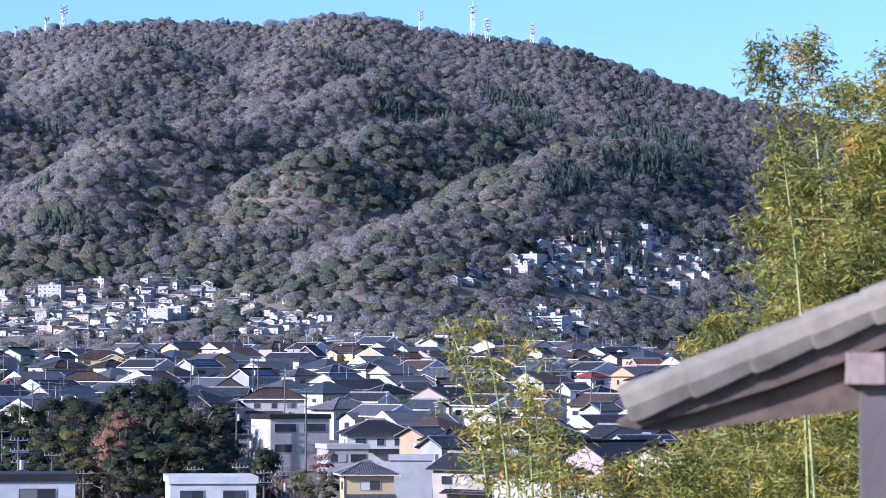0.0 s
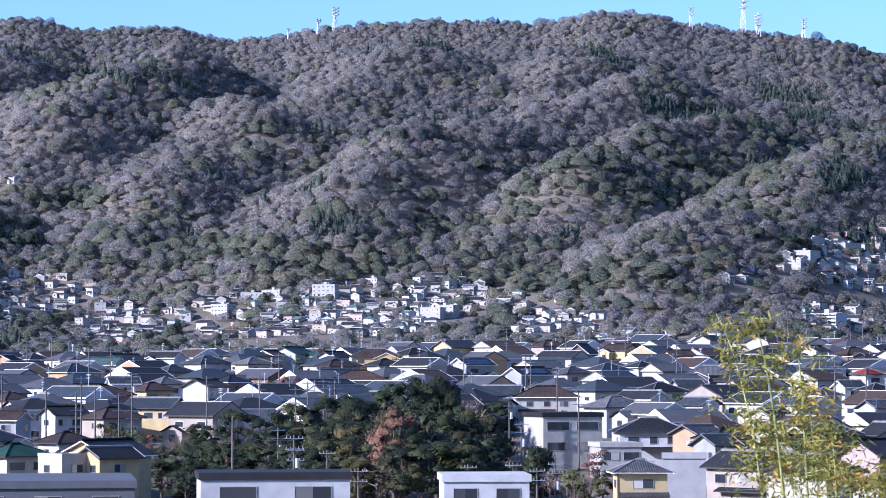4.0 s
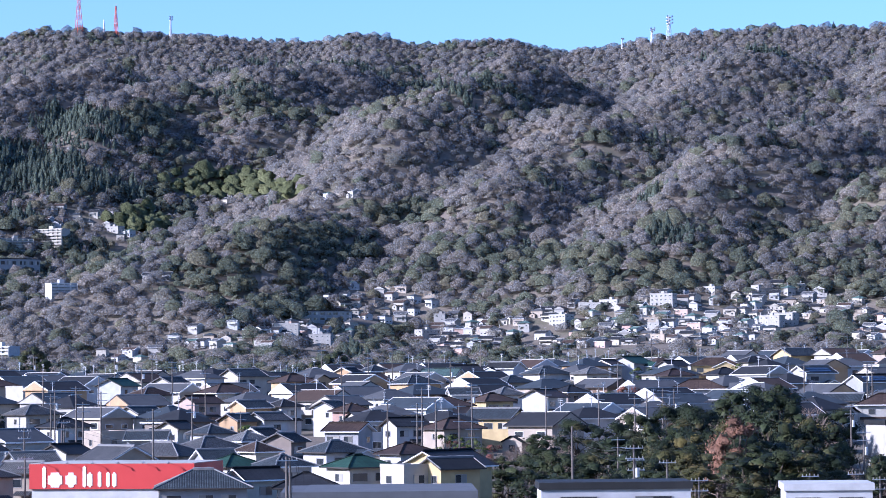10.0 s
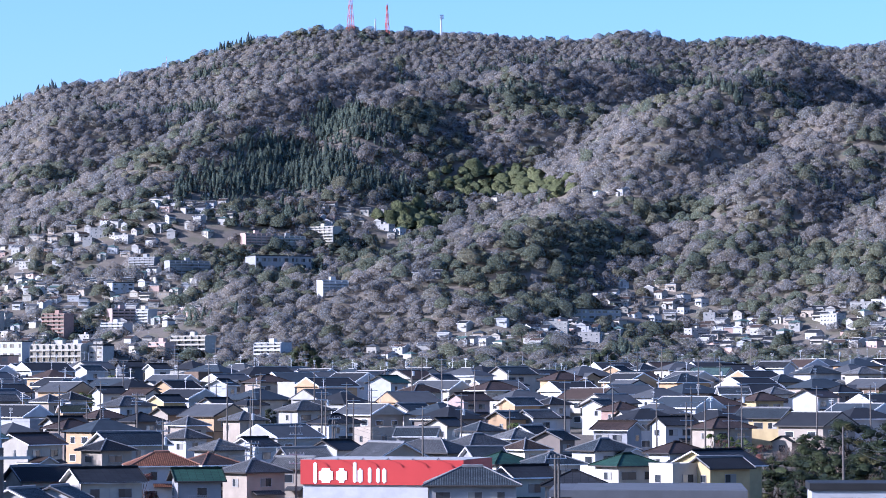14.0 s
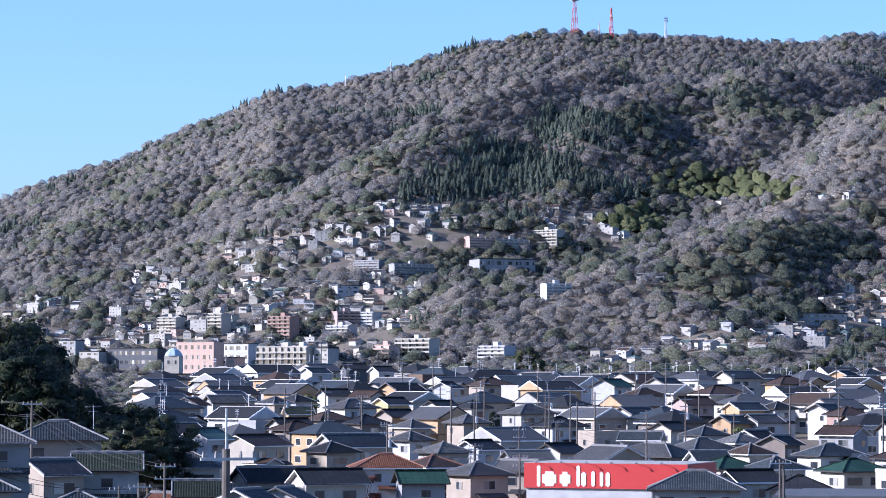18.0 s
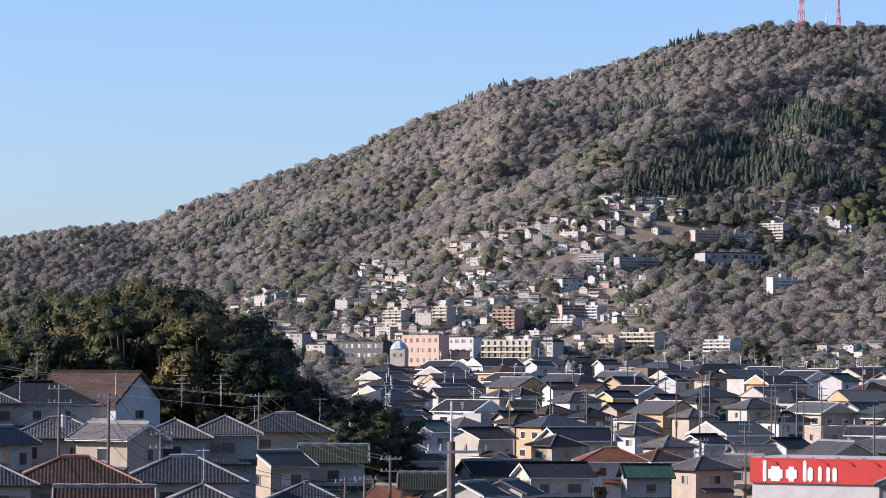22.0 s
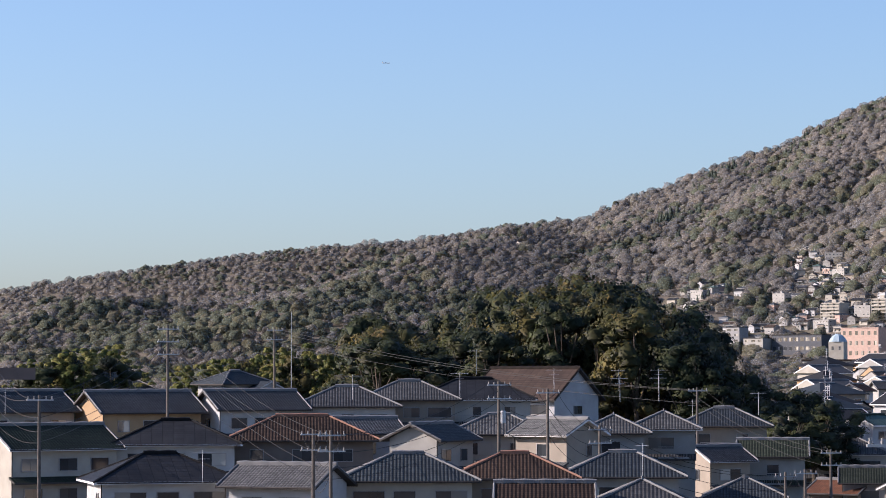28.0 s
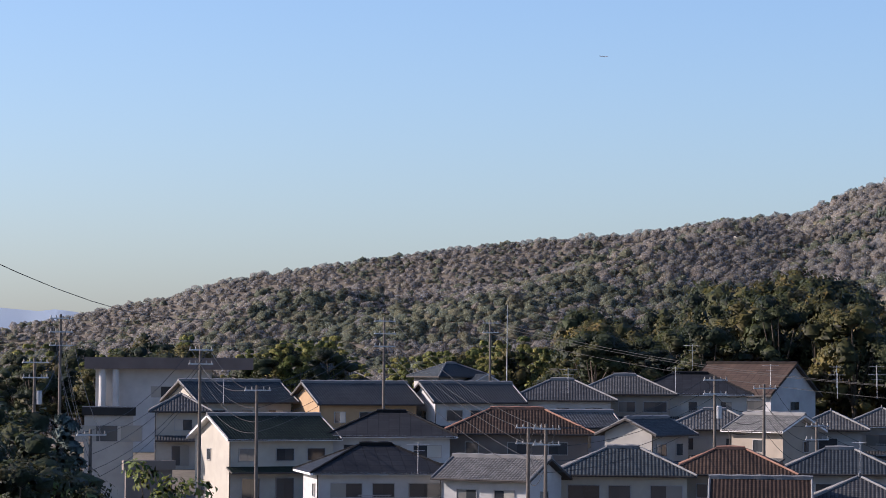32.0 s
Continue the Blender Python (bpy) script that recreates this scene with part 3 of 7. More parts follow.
def spur(amp, wide, *line):
    """A spur of the mountain, from the top down: its height over the slope, its half width, and the headings and elevations where its back shows."""
    pts = []
    for a, e in line:
        r = float(np.interp((e - math.degrees((1.1 * amp - 26) / 2900)) / (float(crest(a)) - 0.126), SLOPE_G, SLOPE_R))
        pts.append((r * math.sin(radians(a)), r * math.cos(radians(a))))
    n = len(pts) - 1
    for k in range(n):
        f = [amp * min(1.0, 0.55 + 0.45 * j) * (1.0 - 0.35 * (j == n)) for j in (k, k + 1)]
        SPURS.append((*pts[k], *pts[k + 1], *f, wide))


spur(78, 150, (10.78, 6.81), (9.86, 6.14), (8.71, 5.47), (7.8, 4.86), (6.66, 4.41))
spur(46, 120, (14.41, 6.03), (12.13, 5.14), (10.76, 4.95), (9.62, 4.39))
spur(48, 120, (12.12, 4.48), (10.64, 3.81), (9.61, 3.25), (8.58, 2.64))
spur(34, 125, (8.93, 3.83), (7.11, 3.5), (5.63, 2.83), (4.5, 2.27), (3.37, 2.2))
spur(52, 130, (6.67, 7.01), (5.53, 6.11), (4.51, 5.66), (4.06, 5.21))
spur(58, 120, (3.72, 6.11), (2.48, 5.65), (1.7, 5.2), (0.8, 4.41))
spur(34, 120, (7.12, 5.43), (5.98, 4.98), (4.73, 4.75), (2.48, 4.3))
spur(42, 120, (18.5, 3.48), (16.62, 2.95), (14.37, 2.52))
spur(70, 150, (21.39, 5.63), (19.23, 5.31), (17.52, 4.81), (15.59, 4.18), (13.99, 3.73), (12.86, 3.04))
spur(60, 130, (22.29, 5.23), (20.59, 4.51), (19.23, 4.18), (17.86, 3.39), (15.81, 2.71))
spur(56, 140, (25.63, 4.8), (23.75, 3.81), (22.51, 3.37), (20.58, 2.7), (18.77, 2.4))
spur(60, 120, (18.3, 7.1), (17.5, 6.45), (17.24, 5.66))
spur(66, 200, (14.9, 7.01), (13.99, 6.22), (12.97, 5.42), (11.05, 4.62), (9.03, 4.04))
spur(66, 140, (1.96, 6.65), (1.27, 6.09), (0.13, 5.63), (-1.79, 4.83), (-2.81, 3.92))
spur(34, 120, (-3.68, 6.01), (-4.47, 5.1), (-5.49, 3.96))
spur(32, 120, (-7.09, 4.74), (-7.99, 3.71), (-8.67, 3.02))
spur(38, 170, (-10.07, 3.8), (-13.25, 2.64), (-15.17, 2.11), (-18.31, 1.4))
spur(30, 150, (-20.0, 1.7), (-22.0, 1.25), (-24.0, 0.9))
SPURS = np.array(SPURS)


def relief(x, y):
    """Height of the nearest spur over the general slope."""
    out = np.zeros(x.shape)
    x0, y0, x1, y1, f0, f1, wide = SPURS.T
    dx, dy = x1 - x0, y1 - y0
    for k in range(0, len(x), 8000):
        px, py = x[k:k + 8000, None] - x0, y[k:k + 8000, None] - y0
        t = np.clip((px * dx + py * dy) / (dx * dx + dy * dy), 0, 1)
        d = np.hypot(px - t * dx, py - t * dy)
        h = 1.2 * (f0 + (f1 - f0) * t) * np.exp(-(d / wide) ** 1.4)
        out[k:k + 8000] = h.max(1) + 0.25 * (np.sort(h, 1)[:, -2])
    return out


def far_ground(az, r, x, y):
    c = crest(az) - math.degrees(TREE_H / CREST_R)
    gsh = np.interp(r, SLOPE_R, SLOPE_G)
    fl = np.clip((-11.5 - az) / 4.0, 0, 1)                # the low hills farther left stand nearer to level
    el = c * gsh - 0.55 * (1 - smooth01((r - 1000) / 900))
    el = el - fl * 0.5 * smooth01(1 - np.abs(r - 3580) / 260)
    z = H + r * np.tan(np.radians(el))
    fade = smooth01((1 - gsh) / 0.24) * smooth01((r - 1450) / 600)
    wx, wy = x + 90 * vnoise(x / 400, y / 400, 5), y + 90 * vnoise(x / 400, y / 400, 6)
    fold = 1 - 2 * np.abs(vnoise(wx / 330, wy / 430, 11))
    fold2 = 1 - 2 * np.abs(vnoise(wx / 140, wy / 170, 23))
    z = z + fade * (relief(x, y) - 30 + (1 - 0.5 * fl) * (15 * fold + 7 * fold2 + 5 * vnoise(x / 60, y / 60, 31)))
    over = np.clip(r - CREST_R, 0, None)
    zc = H + CREST_R * np.tan(np.radians(c))
    return np.where(r > CREST_R, np.maximum(zc - over * 0.35, H - 25), z)


def ground_z(x, y):
    x, y = np.asarray(x, float), np.asarray(y, float)
    r = np.hypot(x, y)
    if r.max() < 900:
        return near_ground(x, y)
    az = np.degrees(np.arctan2(x, y))
    k = smooth01((r - 900) / 250)
    n = near_ground(x, y) if r.min() < 1150 else np.zeros_like(x)
    f = far_ground(az, np.maximum(r, 1000), x, y)
    side = 1 - smooth01((np.abs(az) - 45) / 30)
    f = f * side + (1 - side) * (H - 20)
    return n * (1 - k) + f * k


def gz(x, y):
    return float(ground_z(np.array([x]), np.array([y]))[0])


# one sheet of ground, finest inside the view, out to the horizon and round behind the camera
ga = np.concatenate([np.linspace(-180, -33, 25)[:-1], np.linspace(-33, 33, 331)[:-1], np.linspace(33, 180, 25)[:-1]])
gr = np.concatenate([np.linspace(1.5, 100, 20)[:-1], np.linspace(100, 900, 90)[:-1], np.linspace(900, 3850, 150)[:-1], np.linspace(3850, 4900, 12)])
GA, GR = np.meshgrid(np.radians(ga), gr)
GX, GY = GR * np.sin(GA), GR * np.cos(GA)
GZ = ground_z(GX.ravel(), GY.ravel())
na, nr = len(ga), len(gr)
idx = np.arange(na * nr).reshape(nr, na)
i0, i1 = idx[:-1], np.roll(idx[:-1], -1, 1)
j0, j1 = idx[1:], np.roll(idx[1:], -1, 1)
tri = np.concatenate([np.stack([i0, i1, j1], -1).reshape(-1, 3), np.stack([i0, j1, j0], -1).reshape(-1, 3), np.stack([np.full(na, na * nr), np.roll(idx[0], -1), idx[0]], -1)])[:, ::-1]
gv = np.concatenate([np.stack([GX.ravel(), GY.ravel(), GZ], 1), [[0, 0, GZ[:na].mean()]]])
ob = big_mesh("ground", gv, tri, GROUND)
tagged(ob, "brown and green valley floor rising to wooded hills", "ground", kind="structure")

# towns on the lower slopes: heading and elevation of the middle, half widths, how closely built
TOWNS = [(8.6, 0.89, 0.9, 0.28, 1.0), (11.29, 1.17, 1.69, 0.39, 1.2), (13.54, 1.29, 1.69, 0.51, 1.3), (15.13, 1.57, 1.01, 0.34, 1.2), (16.95, 1.23, 0.79, 0.39, 1.1), (17.91, 1.06, 0.51, 0.17, 1.0),
         (24.18, 2.28, 2.03, 0.62, 0.8), (22.94, 1.1, 0.79, 0.25, 0.8), (21.03, 2.02, 0.34, 0.14, 1.0), (22.05, 2.24, 0.34, 0.17, 1.0), (7.1, 1.68, 1.07, 0.36, 0.9), (5.73, 1.13, 0.79, 0.28, 1.0),
         (4.04, 0.97, 1.24, 0.2, 0.9), (2.02, 0.64, 0.68, 0.11, 1.0), (8.91, 1.05, 1.13, 0.34, 1.1)]
TOWNS += [(5.75, 3.85, 1.01, 0.14, 0.45), (4.05, 3.79, 0.23, 0.09, 0.8), (-2.24, 3.42, 0.96, 0.43, 1.2), (-3.93, 2.9, 1.13, 0.36, 1.0), (-5.27, 2.61, 0.79, 0.28, 0.8), (1.04, 3.37, 0.68, 0.25, 0.8),
          (1.84, 3.08, 0.28, 0.17, 0.8), (-3.36, 1.72, 1.58, 0.56, 1.0), (-5.49, 1.66, 0.68, 0.56, 0.9), (0.82, 2.0, 0.34, 0.17, 0.6), (2.41, 2.12, 0.45, 0.09, 0.7), (-4.92, 0.76, 2.25, 0.25, 0.9)]
TOWNS += [(-7.29, 2.01, 0.62, 0.47, 1.1), (-7.06, 1.34, 1.24, 0.43, 0.9), (-9.67, 1.54, 0.9, 0.28, 1.0), (-8.65, 0.87, 1.47, 0.25, 0.8), (-8.21, 2.8, 0.51, 0.1, 0.7), (-5.6, 2.88, 0.68, 0.14, 0.7),
          (-13.18, 2.57, 0.17, 0.09, 1.5), (19.9, 0.6, 2.4, 0.2, 0.5)]


RAY_R = np.arange(1060.0, 3840.0, 12.0)


@functools.lru_cache(maxsize=None)
def ray_el(az):
    a = radians(az)
    return np.degrees(np.arctan2(ground_z(RAY_R * math.sin(a), RAY_R * math.cos(a)) - H, RAY_R))


def slope_r(az, el):
    """The distance at which the slope first shows at that elevation."""
    e = ray_el(round(az, 1))
    k = int(np.argmax(e >= el))
    return float(RAY_R[k]) if e[k] >= el else 2600.0


def town_mask(az, el):
    """How far into a town a place on the slope lies, 0 to 1."""
    m = np.zeros_like(az)
    for a, e, ra, re, n in TOWNS:
        q = ((az - a) / ra) ** 2 + ((el - e) / re) ** 2
        m = np.maximum(m, np.clip(1.4 - q, 0, 1) * min(0.92, 0.35 + 0.6 * n))
    return m


# ---- woods on the mountain ----
rng = np.random.default_rng(7)


def crown_template(kind, seed):
    """Corners and triangles of one crown, about 1 m across and 1 m high, standing on z = 0: a lumpy dome with twigs or boughs breaking its outline."""
    r = np.random.default_rng(seed)
    V, F = [], []
    n = 5 if kind == "conifer" else 6
    rings = {"bare": ((0.50, 0.15), (0.40, 0.68)), "leafy": ((0.52, 0.2), (0.40, 0.72)), "conifer": ((0.27, 0.12), (0.15, 0.55))}[kind]
    for j, (rad, z) in enumerate(rings):
        for k in range(n):
            a = 6.283 * (k + 0.5 * (j % 2)) / n + r.normal(0, 0.16)
            q = rad * r.uniform(0.62, 1.3)
            V.append((q * math.cos(a), q * math.sin(a), z + r.normal(0, 0.10)))
    V.append((r.normal(0, 0.1), r.normal(0, 0.1), 1.0))
    for j in range(len(rings) - 1):
        for k in range(n):
            a, b = j * n + k, j * n + (k + 1) % n
            F += [(a, b, a + n), (b, b + n, a + n)]
    top = (len(rings) - 1) * n
    F += [(top + k, top + (k + 1) % n, len(V) - 1) for k in range(n)]
    m = len(F)
    for k in range(0 if kind == "conifer" else 4):    # boughs that stand out of the dome
        f = F[r.integers(0, m)]
        p = (np.array(V[f[0]]) + np.array(V[f[1]]) + np.array(V[f[2]])) / 3
        o = p - np.array([0, 0, 0.3])
        o = o / np.linalg.norm(o)
        V.append(tuple(p + o * r.uniform(0.10, 0.3) + r.normal(0, 0.05, 3)))
        F += [(f[0], f[1], len(V) - 1), (f[1], f[2], len(V) - 1)]
    V = np.array(V)
    N = V - np.array([0, 0, 0.3]) if kind != "conifer" else V * np.array([1, 1, 0]) + np.array([0, 0, 0.12])
    N = N / (np.linalg.norm(N, axis=1)[:, None] + 1e-9) + r.normal(0, 0.12, N.shape)
    return V, np.array(F), N


def plant(name, kind, x, y, size, height, material, label, sink=0.3):
    """Joins one crown for every place into a single stand."""
    if not len(x):
        return None
    z = ground_z(x, y)
    Vs, Fs, Ns, base = [], [], [], 0
    pick = rng.integers(0, 8, len(x))
    for v in range(8):
        T, F, TN = crown_template(kind, 100 * v + len(kind))
        s = np.nonzero(pick == v)[0]
        if not len(s):
            continue
        a = rng.uniform(0, 6.283, len(s))
        ca, sa = np.cos(a)[:, None], np.sin(a)[:, None]
        w, hh = size[s][:, None], height[s][:, None]
        X = (T[:, 0] * ca - T[:, 1] * sa) * w + x[s][:, None]
        Y = (T[:, 0] * sa + T[:, 1] * ca) * w + y[s][:, None]
        Z = T[:, 2] * hh + z[s][:, None] - sink
        Vs.append(np.stack([X, Y, Z], -1).reshape(-1, 3))
        e = 25.0                             # the crowns lean with the lie of the slope
        gx = (ground_z(x[s] + e, y[s]) - ground_z(x[s] - e, y[s])) / (2 * e)
        gy = (ground_z(x[s], y[s] + e) - ground_z(x[s], y[s] - e)) / (2 * e)
        lie = np.stack([-gx, -gy, np.ones(len(s))], 1)
        lie /= np.linalg.norm(lie, axis=1)[:, None]
        NX, NY = TN[:, 0] * ca - TN[:, 1] * sa, TN[:, 0] * sa + TN[:, 1] * ca
        Ns.append((np.stack([NX, NY, np.broadcast_to(TN[:, 2], NX.shape)], -1) * 0.6 + 1.1 * lie[:, None, :]).reshape(-1, 3))
        Fs.append((F[None] + (np.arange(len(s)) * len(T))[:, None, None]).reshape(-1, 3) + base)
        base += len(s) * len(T)
    ob = big_mesh(name, np.concatenate(Vs), np.concatenate(Fs), material)
    crown_normals(ob.data, np.concatenate(Ns))
    return tagged(ob, label, "woods", kind="stuff")


# one place for every crown, row behind row up the slopes
fa, fr = [], []
row = 1160.0
while row < 3885:
    n = int(radians(63) * row / 10.6)
    fa.append(-32 + 63 * (np.arange(n) + 0.5 + rng.uniform(-0.42, 0.42, n)) / n)
    fr.append(row + rng.uniform(-5.5, 5.5, n))
    row += 10.6
fa, fr = np.concatenate(fa), np.concatenate(fr)
fx, fy = fr * np.sin(np.radians(fa)), fr * np.cos(np.radians(fa))
fe = np.degrees(np.arctan2(ground_z(fx, fy) - H, fr))
built = np.maximum(np.maximum(town_mask(fa, fe), town_mask(fa, fe + 0.16)), town_mask(fa, fe + 0.3))
keep = rng.uniform(0, 1, len(fa)) > built * 0.9
keep &= ~((fr < 1500) & (rng.uniform(0, 1, len(fa)) < 0.3) & (fa > -9))
fa, fr, fx, fy, fe = fa[keep], fr[keep], fx[keep], fy[keep], fe[keep]


def patch(*spots):
    """How far into one of the given stands (heading, elevation, half widths) each place lies."""
    m = np.zeros(len(fa))
    for a, e, ra, re in spots:
        m = np.maximum(m, 1.3 - ((fa - a) / ra) ** 2 - ((fe - e) / re) ** 2)
    return m + 0.7 * fbm(fx / 70, fy / 70, 57)


gfrac = fr / CREST_R
low = 0.16 - 0.34 * smooth01((gfrac - 0.55) / 0.35) + np.where(fa < -9, 0.08, 0)
green = 0.5 * fbm(fx / 260, fy / 260, 3) + 0.6 * fbm(fx / 70, fy / 70, 4) + low + rng.normal(0, 0.2, len(fa))
green = np.maximum(green, patch((2.2, 5.3, 0.8, 0.45), (5.6, 2.8, 1.7, 0.5), (3.6, 2.2, 1.1, 0.4), (7.6, 3.4, 1.2, 0.3)) - 0.25)
kind = np.where(green > 0.2, 1, 0)
kind[patch((1.05, 5.2, 1.0, 0.45), (-0.3, 4.4, 1.3, 0.6), (-1.6, 3.9, 0.9, 0.4), (23.0, 3.8, 0.6, 0.42), (22.4, 5.1, 0.5, 0.2), (24.6, 4.2, 0.6, 0.3), (12.9, 2.9, 0.5, 0.2)) > 0.45] = 2
kind[(fbm(fx / 120, fy / 120, 9) > 0.42) & (fr > 2300) & (fa > -12)] = 2
kind[patch((3.7, 4.1, 1.3, 0.35), (2.2, 3.3, 0.8, 0.3), (5.0, 3.9, 0.8, 0.25)) > 0.75] = 3
for k, nm, tk, wd, ht, mt, lb in ((0, "bare_wood", "bare", 13.0, 8.0, BARE, "bare brown deciduous wood on the mountain side"), (1, "evergreen_wood", "leafy", 12.5, 8.5, EVER, "dark green broadleaf wood on the mountain side"),
                                  (2, "conifer_wood", "conifer", 10.5, 11.5, CONIF, "dark cedar plantation on the mountain side"), (3, "bamboo_grove_far", "leafy", 11.5, 9, BAMB, "yellow-green bamboo grove on the mountain side")):
    s = np.nonzero(kind == k)[0]
    tx, ty, tr_ = fx[s], fy[s], fr[s]
    if k == 2:                               # cedars stand twice as close
        jx, jy = rng.uniform(3, 6, len(s)), rng.uniform(-6, 6, len(s))
        tx, ty, tr_ = (np.concatenate([q, q + w, q - w * 0.8]) for q, w in ((tx, jx), (ty, jy), (tr_, 0.0 * jx)))
    n = len(tx)
    f = np.clip(rng.lognormal(0, 0.28, n), 0.55, 1.7) * np.interp(tr_, [1400, 1900, 2700, 3600, 3750], [0.82, 0.9, 1.0, 0.95, 0.85])
    f *= np.interp(np.degrees(np.arctan2(tx, ty)), [-14, -9], [0.82, 1.0])
    plant(nm, tk, tx, ty, wd * f, ht * f * rng.uniform(0.75, 1.2, n) * np.interp(tr_, [1200, 1600, 2300], [0.5, 0.72, 1.0]), mt, lb)


# ---- houses ----
def gable_roof(bm, w, d, z, pitch, over=0.6, th=0.16, uvl=None):
    """Ridge along x. Two slabs with their own thickness."""
    hw, hd = w / 2 + over * 0.8, d / 2 + over
    rise = hd * pitch
    zr = z + rise - over * pitch
    ze = z - over * pitch
    for s in (-1, 1):
        e0, e1 = (-hw, s * hd, ze), (hw, s * hd, ze)
        r0, r1 = (-hw, 0, zr), (hw, 0, zr)
        up = lambda p: (p[0], p[1], p[2] + th)
        sl = math.hypot(hd, rise)
        f = poly(bm, [up(e0), up(e1), up(r1), up(r0)])
        for lp, uv in zip(f.loops, ((0, 0), (2 * hw, 0), (2 * hw, sl), (0, sl))):
            lp[uvl].uv = uv
        poly(bm, [e0, e1, r1, r0], 1)
        poly(bm, [e0, e1, up(e1), up(e0)], 1)
        poly(bm, [e0, r0, up(r0), up(e0)], 1)
        poly(bm, [e1, r1, up(r1), up(e1)], 1)
    return zr + th


def hip_roof(bm, w, d, z, pitch, over=0.6, th=0.16, uvl=None, irimoya=0.0):
    """Four slopes meeting in a ridge along x."""
    hw, hd = w / 2 + over, d / 2 + over
    rise = hd * pitch
    ze = z - over * pitch
    zr = ze + rise
    rx = max(hw - hd, 0.05)
    sl = math.hypot(hd, rise)
    A, B, C, D = (-hw, -hd, ze + th), (hw, -hd, ze + th), (hw, hd, ze + th), (-hw, hd, ze + th)
    R0, R1 = (-rx, 0, zr + th), (rx, 0, zr + th)
    for pts, uvs in (((A, B, R1, R0), ((0, 0), (2 * hw, 0), (hw + rx, sl), (hw - rx, sl))), ((C, D, R0, R1), ((0, 0), (2 * hw, 0), (hw + rx, sl), (hw - rx, sl))),
                     ((B, C, R1), ((0, 0), (2 * hd, 0), (hd, sl))), ((D, A, R0), ((0, 0), (2 * hd, 0), (hd, sl)))):
        f = poly(bm, pts)
        for lp, uv in zip(f.loops, uvs):
            lp[uvl].uv = uv
    low = [(p[0], p[1], ze) for p in (A, B, C, D)]
    for p, q, a, b in ((A, B, low[0], low[1]), (B, C, low[1], low[2]), (C, D, low[2], low[3]), (D, A, low[3], low[0])):
        poly(bm, [a, b, q, p], 1)
    poly(bm, low[::-1], 1)
    return zr + th, rx, hw, hd, ze + th


def cap_line(a, b, r=0.13):
    """A row of rounded ridge tiles from a to b, swelling at every joint, as one mesh."""
    bm = bmesh.new()
    a, b = Vector(a), Vector(b)
    q = (b - a).to_track_quat("Z", "Y").to_matrix()
    n = max(1, int((b - a).length / 1.2))
    prev = None
    for k in range(2 * n + 1):
        c, rr = a.lerp(b, k / (2 * n)), r * (1.15 if k % 2 else 0.9)
        ring = [bm.verts.new(c + q @ Vector((rr * math.cos(j * 1.2566), rr * math.sin(j * 1.2566), 0))) for j in range(5)]
        if prev:
            for j in range(5):
                bm.faces.new((prev[j], prev[(j + 1) % 5], ring[(j + 1) % 5], ring[j]))
        else:
            bm.faces.new(ring[::-1])
        prev = ring
    bm.faces.new(prev)
    return bm


WINDOWS = {}


def window_mesh(w, h):
    """Meshes of a sliding window of that size: the frame with its sill and middle stile, and one pane."""
    key = (round(w, 1), round(h, 1))
    if key not in WINDOWS:
        w, h = key
        bm = bmesh.new()
        f, x, i = 0.06, w / 2, w / 2 - 0.06
        rings = []
        for y in (0.0, -0.07):
            rings.append([bm.verts.new((px, y, pz)) for px, pz in ((-x, 0), (x, 0), (x, h), (-x, h))])
            rings.append([bm.verts.new((px, y, pz)) for px, pz in ((-i, f), (i, f), (i, h - f), (-i, h - f))])
        for k in range(4):
            j = (k + 1) % 4
            bm.faces.new((rings[2][k], rings[2][j], rings[3][j], rings[3][k]))
            bm.faces.new((rings[0][k], rings[0][j], rings[2][j], rings[2][k]))
            bm.faces.new((rings[3][k], rings[3][j], rings[1][j], rings[1][k]))
        pane = bmesh.new()
        box(pane, -i / 2 - 0.02, i / 2 + 0.02, -0.012, 0.012, f - 0.01, h - f + 0.01)
        WINDOWS[key] = (mesh_of("window", bm, [FRAME]), mesh_of("pane", pane, [GLASS]), i)
    return WINDOWS[key]


def add_window(parent, w, h, m, panes=True):
    frame_me, pane_me, i = window_mesh(w, h)
    ob = new("window", frame_me)
    ob.parent, ob.matrix_local = parent, m
    for s in (-1, 1):
        o = new("pane", pane_me)
        o.parent, o.matrix_local = ob, pose(s * i / 2, -0.03 - 0.01 * s, 0)
    return ob


def wall_side(s, u, z, w, d):
    """Pose on one wall: 0 front (-y), 1 right, 2 back, 3 left; u metres from the wall's middle."""
    return (pose(u, -d / 2, z), pose(w / 2, u, z, 0, 0, 90), pose(-u, d / 2, z, 0, 0, 180), pose(-w / 2, -u, z, 0, 0, -90))[s]


def mesh_of(name, bm, mats):
    me = bpy.data.meshes.new(name)
    bm.to_mesh(me)
    bm.free()
    for m in mats:
        me.materials.append(m)
    return me


TILE_WORDS = {"grey": "grey tiled", "dark": "black slate", "blue": "blue-grey tiled", "brown": "brown tiled", "orange": "orange clay tiled", "rust": "red-brown glazed tiled", "green": "green", "silver": "pale grey tiled",
              "red": "red", "teal": "pale green metal", "moss": "dark green tiled"}
ROOF_WORDS = {"gable": "gable", "hip": "hipped", "flat": "flat", "shed": "single-pitch"}
WALL_WORDS = {"white": "white", "cream": "cream", "beige": "beige", "peach": "peach", "yellow": "yellow", "pink": "pink", "salmon": "salmon", "grey": "grey", "taupe": "taupe", "rose": "pale pink", "brown": "brown", "slate": "dark grey", "stone": "pale stone"}


